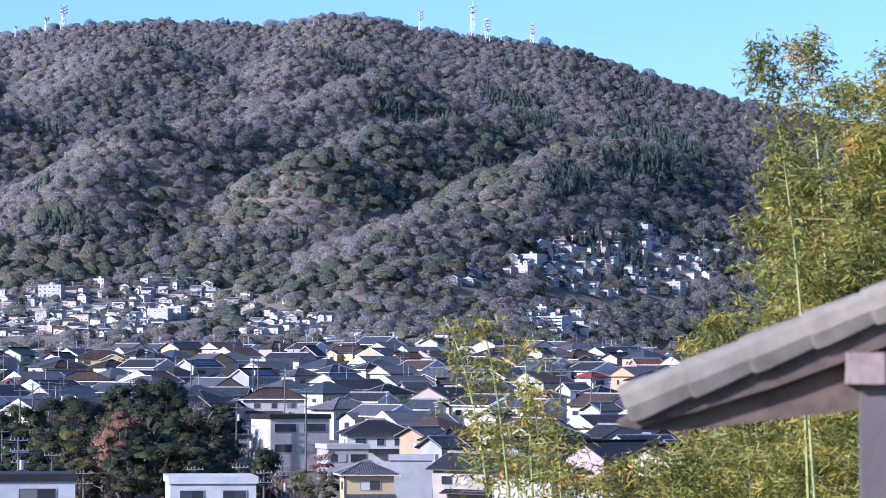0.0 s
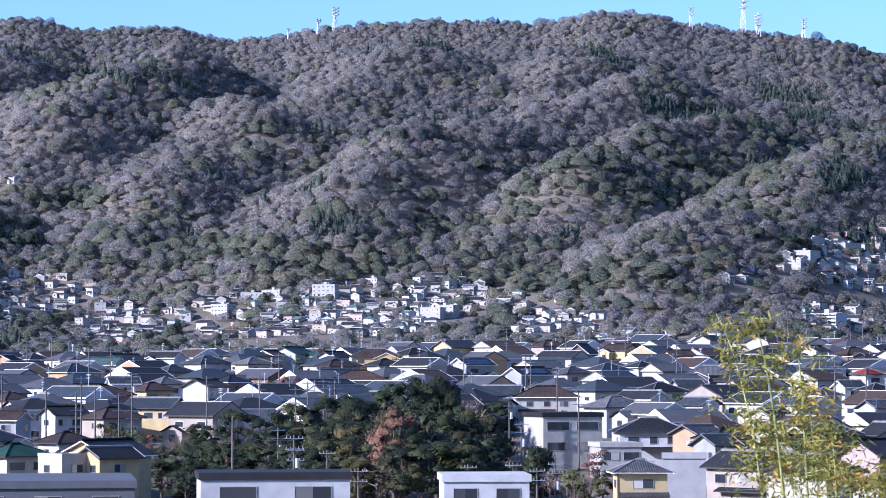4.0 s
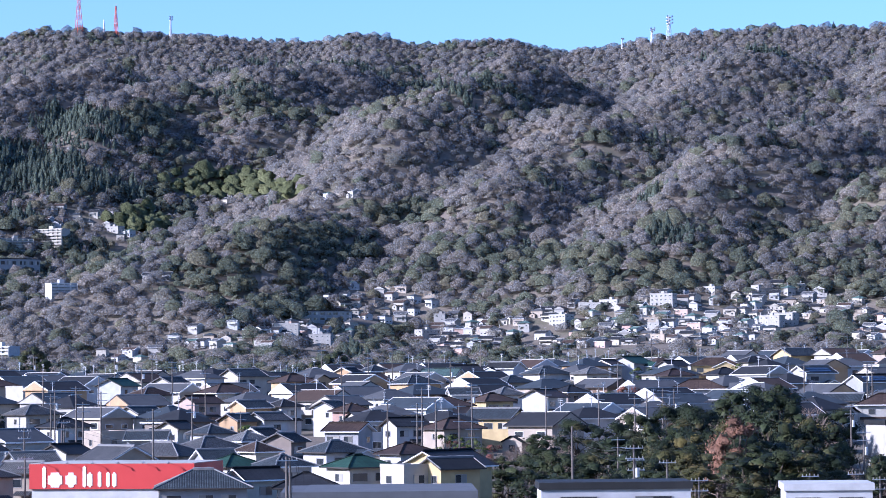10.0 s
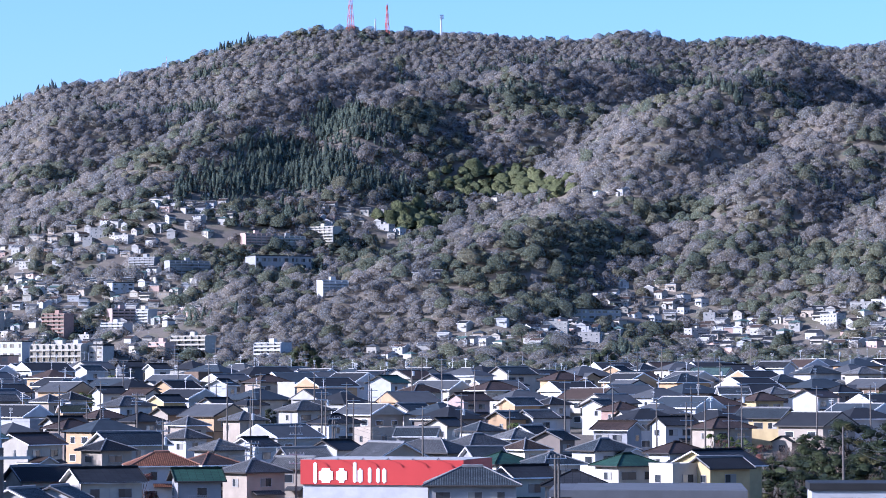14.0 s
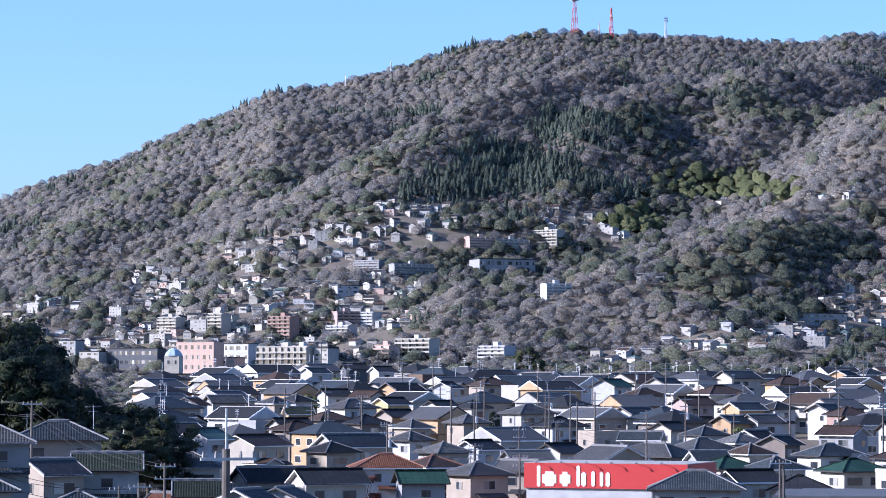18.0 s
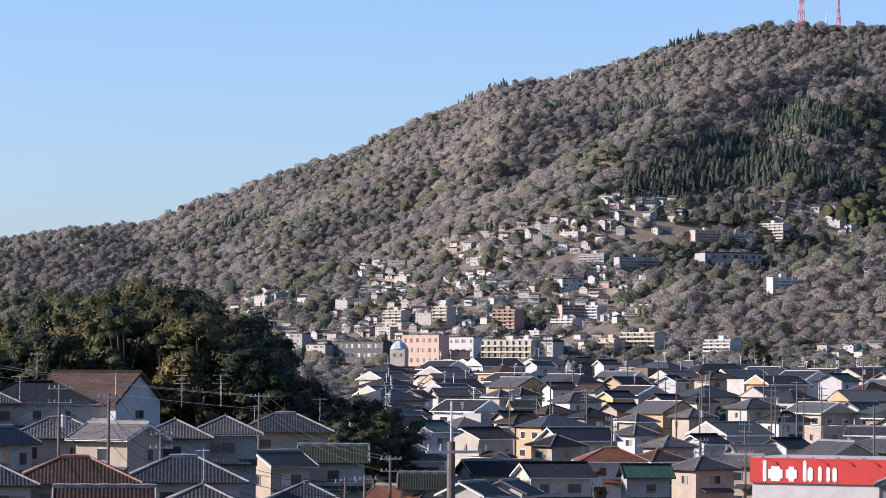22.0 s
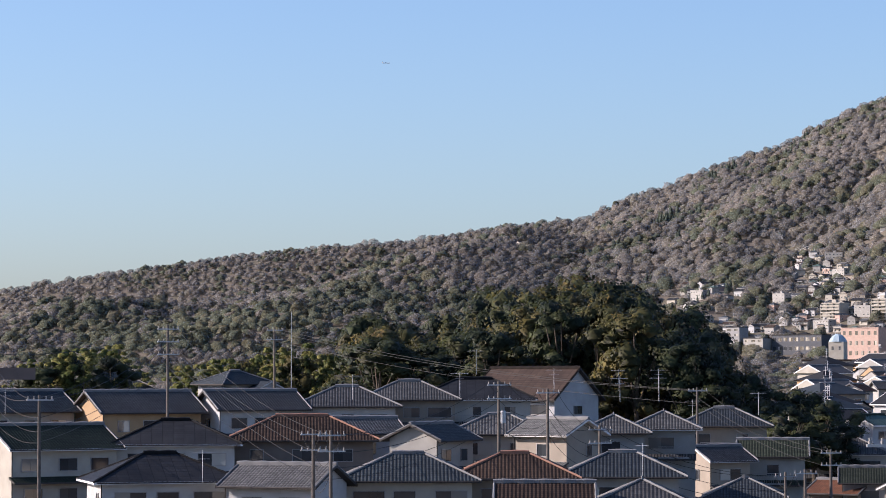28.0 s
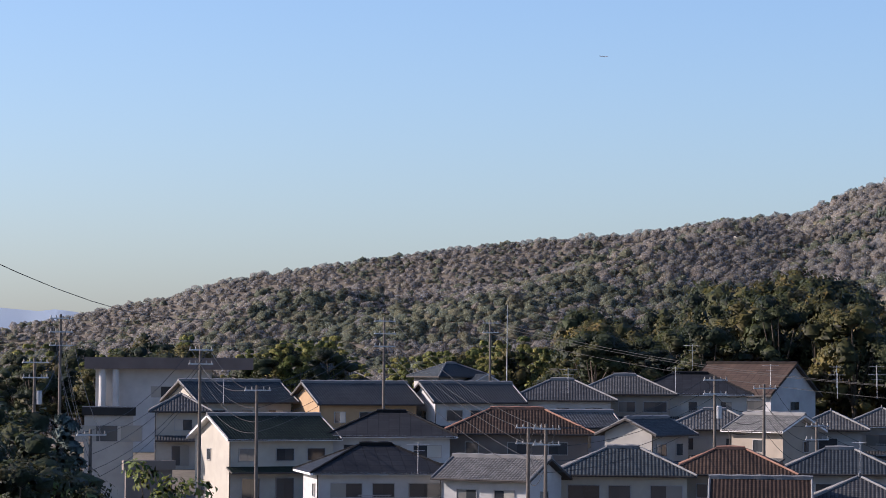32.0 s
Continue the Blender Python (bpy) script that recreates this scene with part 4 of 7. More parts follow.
def wall_mesh(w, d, h, roof, pitch, base=1.2):
    bm = bmesh.new()
    hw, hd = w / 2, d / 2
    box(bm, -hw, hw, -hd, hd, -base, h)
    if roof == "gable":
        t = hd * pitch
        for s in (-1, 1):
            a, b, c = (s * (hw - 0.01), -hd, h - 0.01), (s * (hw - 0.01), hd, h - 0.01), (s * (hw - 0.01), 0, h + t)
            a2, b2, c2 = [(p[0] - s * 0.2, p[1], p[2]) for p in (a, b, c)]
            poly(bm, [a, b, c])
            poly(bm, [a2, c2, b2])
            poly(bm, [a, c, c2, a2])
            poly(bm, [b, b2, c2, c])
    return bm


def roof_mesh(w, d, h, roof, pitch, over=0.7):
    bm, caps = bmesh.new(), []
    uvl = bm.loops.layers.uv.new("uv")
    if roof == "gable":
        zr = gable_roof(bm, w, d, h, pitch, over, uvl=uvl)
        hw = w / 2 + over * 0.8
        caps.append(cap_line((-hw, 0, zr + 0.06), (hw, 0, zr + 0.06), 0.19))
        for s in (-1, 1):
            for x in (-hw + 0.08, hw - 0.08):
                caps.append(cap_line((x, s * (d / 2 + over), h - over * pitch + 0.2), (x, 0, zr + 0.02), 0.08))
    elif roof == "hip":
        zr, rx, hw, hd, ze = hip_roof(bm, w, d, h, pitch, over, uvl=uvl)
        caps.append(cap_line((-rx, 0, zr + 0.06), (rx, 0, zr + 0.06), 0.19))
        for sx in (-1, 1):
            for sy in (-1, 1):
                caps.append(cap_line((sx * hw, sy * hd, ze + 0.02), (sx * rx, 0, zr + 0.02), 0.10))
    else:
        hw, hd = w / 2, d / 2
        box(bm, -hw + 0.15, hw - 0.15, -hd + 0.15, hd - 0.15, h, h + 0.05, 0)
        for b in ((-hw - .05, hw + .05, -hd - .05, -hd + .15), (-hw - .05, hw + .05, hd - .15, hd + .05), (-hw - .05, -hw + .15, -hd + .15, hd - .15), (hw - .15, hw + .05, -hd + .15, hd - .15)):
            box(bm, *b, h, h + 0.45, 1)
    return bm, caps


class Design:
    """One house design, whose meshes every house built after it shares."""

    def __init__(self, r, w, d, st, roof, wall, tile, pitch, windows, slate, porch=True, capc="grey"):
        self.w, self.d, self.h, self.roof, self.wall, self.tile = w, d, (5.6 if st == 2 else 3.2 if st == 1 else 2.9 * st), roof, wall, tile
        self.pieces = [("wall", mesh_of("wall", wall_mesh(w, d, self.h, roof, pitch), [WALL[wall]]), Matrix())]
        rb, cb = roof_mesh(w, d, self.h, roof, pitch)
        self.pieces.append(("roof", mesh_of("roof", rb, [(SLATE if slate else ROOF)[tile] if roof != "flat" else CONCRETE, WALL[wall] if roof == "flat" else (TRIM if r.random() < 0.4 else DARKTRIM)]), Matrix()))
        for c in cb:
            self.pieces.append(("ridge_cap", mesh_of("ridge_cap", c, [CAPO if capc == "orange" else ((ROOF[tile]) if slate else CAP)]), Matrix()))
        self.side = []
        if porch and st == 2:
            bm = bmesh.new()
            uvl = bm.loops.layers.uv.new("uv")
            pw = w * (r.uniform(0.45, 0.8) if capc != "near" else 1.04)
            px = r.uniform(-1, 1) * (w - pw) / 2
            z0, z1, y0, y1 = 2.75, 3.2, -d / 2 - 1.1, -d / 2 + 0.05
            f = poly(bm, [(px - pw / 2, y0, z0), (px + pw / 2, y0, z0), (px + pw / 2, y1, z1), (px - pw / 2, y1, z1)])
            for lp, uv in zip(f.loops, ((0, 0), (pw, 0), (pw, 1.2), (0, 1.2))):
                lp[uvl].uv = uv
            lo = [(px - pw / 2, y0, z0 - .14), (px + pw / 2, y0, z0 - .14), (px + pw / 2, y1, z1 - .14), (px - pw / 2, y1, z1 - .14)]
            poly(bm, lo[::-1], 1)
            poly(bm, [lo[0], lo[1], (px + pw / 2, y0, z0), (px - pw / 2, y0, z0)], 1)
            poly(bm, [lo[0], (px - pw / 2, y0, z0), (px - pw / 2, y1, z1), lo[3]], 1)
            poly(bm, [lo[1], lo[2], (px + pw / 2, y1, z1), (px + pw / 2, y0, z0)], 1)
            self.pieces.append(("lower_roof", mesh_of("lower_roof", bm, [(SLATE if slate else ROOF)[tile], DARKTRIM]), Matrix()))
        if r.random() < 0.45 and w > 6.5 and roof != "flat" and capc == "grey":
            # a lower wing with its own gable, turned to the front
            ww, wl = w * r.uniform(0.38, 0.5), 2.2
            wh = self.h - (0.7 if r.random() < 0.6 else 2.7)
            wxm = r.choice((-1, 1)) * (w - ww) / 2 * 0.9
            turn = Matrix.Translation((wxm, -d / 2 - wl / 2 + 0.1, 0)) @ Matrix.Rotation(math.pi / 2, 4, "Z")
            if wh > 2.4:
                bm = wall_mesh(wl + 0.2, ww, wh, "gable", pitch)
                bm.transform(turn)
                self.pieces.append(("wing_wall", mesh_of("wing_wall", bm, [WALL[wall]]), Matrix()))
                bm = bmesh.new()
                gable_roof(bm, wl + 1.6, ww, wh, pitch, 0.5, uvl=bm.loops.layers.uv.new("uv"))
                bm.transform(turn @ Matrix.Translation((0.8, 0, 0)))
                self.pieces.append(("wing_roof", mesh_of("wing_roof", bm, [(SLATE if slate else ROOF)[tile], TRIM]), Matrix()))
                self.wing_win = (1.2, 1.0, pose(wxm, -d / 2 - wl - 0.01 + 0.0, wh - 1.7))
        self.win = []
        if hasattr(self, "wing_win"):
            self.win.append(self.wing_win)
        for s, u, z, ww, hh in windows:
            self.win.append((ww, hh, wall_side(s, u, z, w, d)))

    def put(self, m, group, nwin=9, extra=""):
        ob = new("house")
        ob.matrix_world = m
        tagged(ob, f"{WALL_WORDS[self.wall]} house with a {TILE_WORDS[self.tile] + ' ' if self.roof != 'flat' else ''}{ROOF_WORDS[self.roof]} roof{extra}", "house", group)
        for n, me, mm in self.pieces:
            o = new(n, me)
            o.parent = ob
        for ww, hh, mm in self.win[:nwin]:
            add_window(ob, ww, hh, mm)
        return ob


def std_windows(r, w, d, st):
    """Window places on the four walls, the wall that faces the viewer and the left one first."""
    out = []
    for z in ((3.6, 0.7) if st == 2 else (0.8,)):
        n = 3 if w > 8.6 else 2 if w > 6 else 1
        for k in range(n):
            u = (k - (n - 1) / 2) * w * (0.46 if n < 3 else 0.31) + r.uniform(-0.3, 0.3)
            if z < 1 and r.random() < 0.5:
                out.append((0, u, 0.35, 1.7, 1.9))
            else:
                out.append((0, u, z, r.choice((1.2, 1.7, 1.7, 2.4)), 1.1))
        out.append((3, r.uniform(-d * 0.25, d * 0.25), z, r.choice((0.8, 1.2, 1.7)), 1.0))
        out.append((1, r.uniform(-d * 0.25, d * 0.25), z, r.choice((0.8, 1.2, 1.7)), 1.0))
    return sorted(out, key=lambda q: (-(q[2] > 3), (0, 3, 1)[[0, 3, 1].index(q[0])] if q[0] in (0, 3, 1) else 9))


hr = random.Random(5)
DESIGNS = {}


def design(w, dep, st, roof, wall, tile, pitch, capc="grey", variant=0, slate=None):
    key = (round(w), round(dep), st, roof, wall, tile, pitch, capc, variant)
    if key not in DESIGNS:
        sl = (tile in ("dark", "brown", "green", "teal") and hr.random() < 0.7) if slate is None else slate
        DESIGNS[key] = Design(hr, w, dep, st, roof, wall, tile, pitch, std_windows(hr, w, dep, st), sl, hr.random() < (0.75 if capc == "grey" else 1.1), capc)
    return DESIGNS[key]


for h in HOUSES:
    p = EYE + h["d"] / math.cos(radians(h["el"])) * way(h["az"], h["el"])
    ds = design(h["w"], h["dep"], h["st"], h["roof"], h["wall"], h["tile"], h["pitch"], "near" if h["d"] < 335 and h["capc"] == "grey" else h["capc"])
    hb = ds.put(pose(p.x, p.y, p.z - ds.h, 0, 0, -h["az"] + h["rot"]), "houses of the town", 10 if h["d"] < 350 else 5 if h["d"] < 550 else 2)

    if h["d"] < 335 and h["roof"] != "flat":
        w2, d2, ze = ds.w / 2 + 0.5, ds.d / 2 + 0.66, ds.h - 0.6 * h["pitch"] + 0.05
        for s in (-1, 1):
            bm = bmesh.new()
            tube(bm, (-w2, s * d2, ze), (w2, s * d2, ze), 0.07, 0.07, 6)
            part("gutter", bm, DARKTRIM, hb)
        bm = bmesh.new()
        tube(bm, (-ds.w / 2 - 0.06, -ds.d / 2 - 0.06, 0), (-ds.w / 2 - 0.06, -ds.d / 2 - 0.06, ze - 0.1), 0.045, 0.045, 6)
        part("downpipe", bm, DARKTRIM, hb)
        if hr.random() < 0.5:
            bx, bw = hr.uniform(-1, 1), hr.uniform(2.2, 3.2)
            bm = bmesh.new()
            box(bm, bx - bw / 2, bx + bw / 2, -ds.d / 2 - 1.0, -ds.d / 2 - 0.003, 2.75, 2.9)
            part("balcony_floor", bm, CONCRETE, hb)
            for k in range(int(bw / 0.22)):
                bm = bmesh.new()
                x = bx - bw / 2 + 0.05 + k * 0.22
                box(bm, x, x + 0.03, -ds.d / 2 - 0.99, -ds.d / 2 - 0.96, 2.902, 3.8)
                part("baluster", bm, FRAME, hb)
            bm = bmesh.new()
            box(bm, bx - bw / 2, bx + bw / 2, -ds.d / 2 - 1.0, -ds.d / 2 - 0.94, 3.802, 3.86)
            part("balcony_rail", bm, FRAME, hb)
    if h["style"] == "solar":
        hd, th = ds.d / 2 + 0.6, math.atan(h["pitch"])
        for k in range(4):
            for j in range(2):
                bm = bmesh.new()
                box(bm, -0.78, 0.78, -0.5, 0.5, 0, 0.04)
                o = part("solar_panel", bm, SOLAR, hb, "dark blue solar panel")
                y = -hd + 1.0 + j * 1.1
                o.matrix_local = pose((k - 1.5) * 1.64, y, ds.h - 0.6 * h["pitch"] + (y + hd) * h["pitch"] + 0.24, math.degrees(th), 0, 0)

# the rest of the town, street by street, between the houses above
PAL = ["white"] * 4 + ["cream"] * 7 + ["beige"] * 6 + ["grey"] * 2 + ["stone"] * 3 + ["peach", "peach", "yellow", "yellow", "pink", "taupe", "taupe", "brown", "brown", "slate"]
TPAL = ["grey"] * 6 + ["dark"] * 7 + ["blue"] * 5 + ["brown"] * 2 + ["silver"] * 2 + ["green"]
POOL = []
for k in range(46):
    POOL.append(design(hr.uniform(7.5, 11), hr.uniform(6, 8), 2 if hr.random() < 0.93 else 1, "hip" if hr.random() < 0.45 else "gable", hr.choice(PAL), hr.choice(TPAL), hr.choice((0.4, 0.45, 0.5)), "grey", k + 1))
placed = [(x, y) for x, y in zip(HX[:len(HOUSES)], HY[:len(HOUSES)])]
NO_BUILD = [(13.2, 430, 52), (10.6, 425, 26), (16.2, 440, 24), (-10, 345, 85), (-18, 400, 90), (14.5, 300, 40), (9, 240, 40), (18.0, 362, 27), (18.3, 415, 22), (17.8, 500, 20)]
MORE = []
HA, HD, HE = (np.array([h[k] for h in HOUSES]) for k in ("az", "d", "el"))
row = 300.0
while row < 1180:
    a = -7.2 if row > 400 else -5.6 if row > 350 else 2
    while a < 31:
        x, y = (row + hr.uniform(-4, 4)) * math.sin(radians(a)), (row + hr.uniform(-4, 4)) * math.cos(radians(a))
        ok = all((x - q[0]) ** 2 + (y - q[1]) ** 2 > 104 for q in placed)
        ok &= all(math.hypot(x - rr * math.sin(radians(aa)), y - rr * math.cos(radians(aa))) > rad for aa, rr, rad in NO_BUILD)
        ridge = math.degrees(math.atan2(gz(x, y) + 7.6 - H, row))
        ok &= not np.any((np.abs(HA - a) < 280 / row) & (HD > row) & (HD < row + 110) & (ridge > HE + 0.0))
        ok &= not (9.0 < a < 17.3 and row < 400)
        if ok and hr.random() < 0.95:
            MORE.append((x, y, -a + hr.choice((0, 0, 90, 180, 270)) + 42 + hr.uniform(-12, 12), row))
            placed.append((x, y))
        a += math.degrees((11.5 + hr.uniform(-1.0, 3.5)) / row)
    row += 17 + (row - 300) * 0.012
# hillside towns: far too many to count, one stand of houses for each quarter
FAR_ROOF = [paint("far_roof_" + k, shade(c, 1.05), 0.8, spec=0.1) for k, c in ROOFS.items()]
FAR_NAMES = list(ROOFS)
FAR_WALL = [paint("far_wall_" + k, c, 0.8) for k, c in WALLS.items()]
WALL_NAMES = list(WALLS)
FAR_MATS = FAR_WALL + FAR_ROOF + [GLASS, CONCRETE, TRIM, DARKTRIM, STEEL]


def far_house(r, w, d, h, roof, pale=False):
    """Corners, triangles and materials of a distant house: walls, pitched or flat roof with eaves, windows on three sides."""
    V, F, M = [], [], []

    def add(pts, quads, m):
        b = len(V)
        V.extend(pts)
        for q in quads:
            for k in range(1, len(q) - 1):
                F.append((b + q[0], b + q[k], b + q[k + 1]))
                M.append(m)

    def cube(x0, x1, y0, y1, z0, z1, m):
        add([(x0, y0, z0), (x1, y0, z0), (x1, y1, z0), (x0, y1, z0), (x0, y0, z1), (x1, y0, z1), (x1, y1, z1), (x0, y1, z1)], [(4, 5, 6, 7), (0, 1, 5, 4), (1, 2, 6, 5), (2, 3, 7, 6), (3, 0, 4, 7)], m)
    wm = WALL_NAMES.index(r.choice(["white"] * 5 + ["cream"] * 6 + ["beige"] * 5 + ["stone"] * 2 + ["grey", "peach", "peach", "yellow", "yellow", "taupe", "brown", "pink"]))
    if pale:
        wm = WALL_NAMES.index(r.choice(["white"] * 4 + ["cream"] * 4 + ["beige", "stone", "stone", "rose", "grey"]))
    rm = len(FAR_WALL) + FAR_NAMES.index(r.choice(["grey"] * 6 + ["dark"] * 7 + ["blue"] * 6 + ["brown"] * 3 + ["teal"]))
    gm = len(FAR_WALL) + len(FAR_ROOF)
    cube(-w / 2, w / 2, -d / 2, d / 2, -2.5, h, wm)
    if roof == "flat":
        cube(-w / 2 - 0.2, w / 2 + 0.2, -d / 2 - 0.2, d / 2 + 0.2, h, h + 0.5, wm)
        cube(-1.2, 1.2, -1, 1, h + 0.5, h + 2.2, wm)
    else:
        a, b, o = w / 2 + 0.6, d / 2 + 0.6, 0.05
        rise, rx = b * 0.45, a if roof == "gable" else max(a - b, 0.3)
        pts = [(-a, -b, h), (a, -b, h), (a, b, h), (-a, b, h), (-rx, 0, h + rise), (rx, 0, h + rise)]
        add(pts, [(0, 1, 5, 4), (2, 3, 4, 5)], rm)
        add(pts, [(1, 2, 5), (3, 0, 4)], wm if roof == "gable" else rm)
        add(pts, [(3, 2, 1, 0)], wm)
        if r.random() < 0.6:                 # lower roof over the ground floor
            s = r.uniform(0.3, 0.5) * w
            add([(-s, -d / 2 - 1.3, 2.6), (s, -d / 2 - 1.3, 2.6), (s, -d / 2, 3.2), (-s, -d / 2, 3.2), (-s, -d / 2 - 1.3, 2.45), (s, -d / 2 - 1.3, 2.45)], [(0, 1, 2, 3), (4, 5, 1, 0)], rm)
        if r.random() < 0.5:                 # a wing with its own gable
            ww, x0, hh = w * 0.22, r.choice((-1, 1)) * w * 0.25, h - r.choice((0.5, 2.6))
            cube(x0 - ww, x0 + ww, -d / 2 - 2.0, -d / 2, -2.5, hh, wm)
            g = [(x0 - ww - .4, -d / 2 - 2.5, hh - .15), (x0 + ww + .4, -d / 2 - 2.5, hh - .15), (x0, -d / 2 - 2.5, hh + ww * .5), (x0 - ww - .4, 0, hh - .15), (x0 + ww + .4, 0, hh - .15), (x0, 0, hh + ww * .5)]
            add(g, [(0, 2, 5, 3), (2, 1, 4, 5)], rm)
            add([(x0 - ww, -d / 2 - 2.01, hh - .1), (x0 + ww, -d / 2 - 2.01, hh - .1), (x0, -d / 2 - 2.01, hh + ww * .4)], [(0, 1, 2)], wm)
            cube(x0 - 0.6, x0 + 0.6, -d / 2 - 2.06, -d / 2 - 2.0, hh - 1.7, hh - 0.6, gm)
        edge = gm + (2 if r.random() < 0.45 else 3)
        for q in ((-a, a, -b - 0.02, -b + 0.1), (-a, a, b - 0.1, b + 0.02)):
            cube(*q, h - 0.18, h + 0.03, edge)
        if roof == "gable":                  # verge boards up both gables
            for sx in (-1, 1):
                for sy in (-1, 1):
                    x0, x1 = sx * (a + 0.02), sx * (a - 0.14)
                    p = [(x0, sy * b, h - 0.2), (x0, 0, h + rise - 0.2), (x0, 0, h + rise + 0.07), (x0, sy * b, h + 0.07), (x1, sy * b, h + 0.07), (x1, 0, h + rise + 0.07)]
                    add(p, [(0, 1, 2, 3), (3, 2, 5, 4)], edge)
        if r.random() < 0.6:                 # balcony with a solid front
            bw, bx, sd = w * r.uniform(0.2, 0.32), r.uniform(-0.15, 0.15) * w, r.choice((-1, 1))
            y0, y1 = sorted((sd * d / 2, sd * (d / 2 + 1.1)))
            cube(bx - bw, bx + bw, y0, y1, 2.7, 3.75, wm if r.random() < 0.6 else gm + 1)
        if r.random() < 0.7:                 # roof aerial
            ax = r.uniform(-0.6, 0.6) * rx
            cube(ax - 0.035, ax + 0.035, -0.035, 0.035, h + rise, h + rise + 2.2, gm + 4)
            for z in (1.5, 1.9, 2.15):
                cube(ax - 0.5, ax + 0.5, -0.025, 0.025, h + rise + z, h + rise + z + 0.05, gm + 4)
        cube(-rx, rx, -0.12, 0.12, h + rise - 0.05, h + rise + 0.1, gm + 1)
    n = max(2, int(w / 3.2))
    st = max(1, int(h / 2.8))

    def opening(along, side, u, z, ww, hh):
        """A framed window with a middle stile and a sill on one wall."""
        for k, (o, m, grow) in enumerate(((0.05, gm + (2 if st > 2 or w > 9 else 1), 0.09), (0.08, gm, 0.0))):
            p, q = (d if along else w) / 2 * side, side * o
            lo, hi = sorted((p - q * 0.3, p + q))
            box_ = (u - ww - grow, u + ww + grow, lo, hi) if along else (lo, hi, u - ww - grow, u + ww + grow)
            cube(*box_, z - grow, z + hh + grow, m)
    for lv in range(st):
        z = lv * 2.8 + 0.9
        for side in (-1, 1):
            for k in range(n):
                if r.random() < 0.85:
                    tall = lv == 0 and r.random() < 0.5
                    opening(True, side, (k + 0.5) / n * w - w / 2, z - (0.6 if tall else 0), r.choice((0.45, 0.8, 0.85)), 1.8 if tall else r.choice((1.1, 0.9)))
            for k in range(2):
                if r.random() < 0.8:
                    opening(False, side, (k - 0.5) * d * 0.46, z + 0.1, r.choice((0.4, 0.6, 0.8)), r.choice((1.0, 0.7)))
    return np.array(V), np.array(F), np.array(M)


MORE_Z = ground_z(np.array([q[0] for q in MORE]), np.array([q[1] for q in MORE]))
FAR_KIT = [far_house(hr, hr.uniform(8, 12), hr.uniform(7, 9), 5.6, "hip" if hr.random() < 0.35 else "gable") for k in range(36)] + \
          [far_house(hr, hr.uniform(12, 24), hr.uniform(9, 12), hr.choice((5.6, 8.4, 11.2)), "flat") for k in range(8)]


def joined(name, placed_kits, label, cat, mats):
    Vs, Fs, Ms, base = [], [], [], 0
    for (V, F, M), x, y, z, a in placed_kits:
        c, s = math.cos(a), math.sin(a)
        Vs.append(np.stack([V[:, 0] * c - V[:, 1] * s + x, V[:, 0] * s + V[:, 1] * c + y, V[:, 2] + z], 1))
        Fs.append(F + base)
        Ms.append(M)
        base += len(V)
    ob = big_mesh(name, np.concatenate(Vs), np.concatenate(Fs), mats)
    ob.data.polygons.foreach_set("material_index", np.concatenate(Ms).astype(np.int32))
    ob.data.polygons.foreach_set("use_smooth", np.zeros(len(ob.data.polygons), dtype=bool))
    return tagged(ob, label, cat, kind="stuff")


HILL_KIT = [far_house(hr, hr.uniform(7, 11), hr.uniform(6, 8), hr.choice((3.2, 4.6, 5.2)), "hip" if hr.random() < 0.4 else "gable", True) for k in range(30)] + \
           [far_house(hr, hr.uniform(11, 18), hr.uniform(8, 10), hr.choice((5.6, 8.4)), "flat", True) for k in range(5)]
rest = []
for (x, y, turn, rw), z in zip(MORE, MORE_Z):
    if rw < 430:
        hr.choice(POOL).put(pose(x, y, z, 0, 0, turn), "houses of the town", 4)
    else:
        rest.append((hr.choice(FAR_KIT[:36]), x, y, float(z), radians(turn)))
joined("town_houses", rest, "close-built two-storey houses of the town with dark tiled roofs", "houses", FAR_MATS)

for a0, e0, ra, re, n in TOWNS:
    pts, kits, tries = [], [], 0
    n = max(2, int(n * ra * re * 100))
    while len(pts) < n and tries < n * 30:
        tries += 1
        u, v = hr.uniform(-1, 1), hr.uniform(-1, 1)
        if u * u + v * v > 1:
            continue
        a, e = a0 + u * ra, e0 + v * re
        r = slope_r(a, e)
        x, y = r * math.sin(radians(a)), r * math.cos(radians(a))
        if any((x - q[0]) ** 2 + (y - q[1]) ** 2 < 200 for q in pts):
            continue
        pts.append((x, y))
        kits.append((hr.choice(HILL_KIT[:30]) if hr.random() < 0.94 else hr.choice(HILL_KIT[30:]), x, y, gz(x, y) - 0.9, radians(-a + hr.choice((0, 0, 90, 180)) - 32 + hr.uniform(-25, 25))))
    joined("hillside_houses", kits, "white and cream houses stepping up the wooded hillside", "houses", FAR_MATS)


# ---- larger buildings ----
def spot(az, el, d):
    return EYE + d / math.cos(radians(el)) * way(az, el)


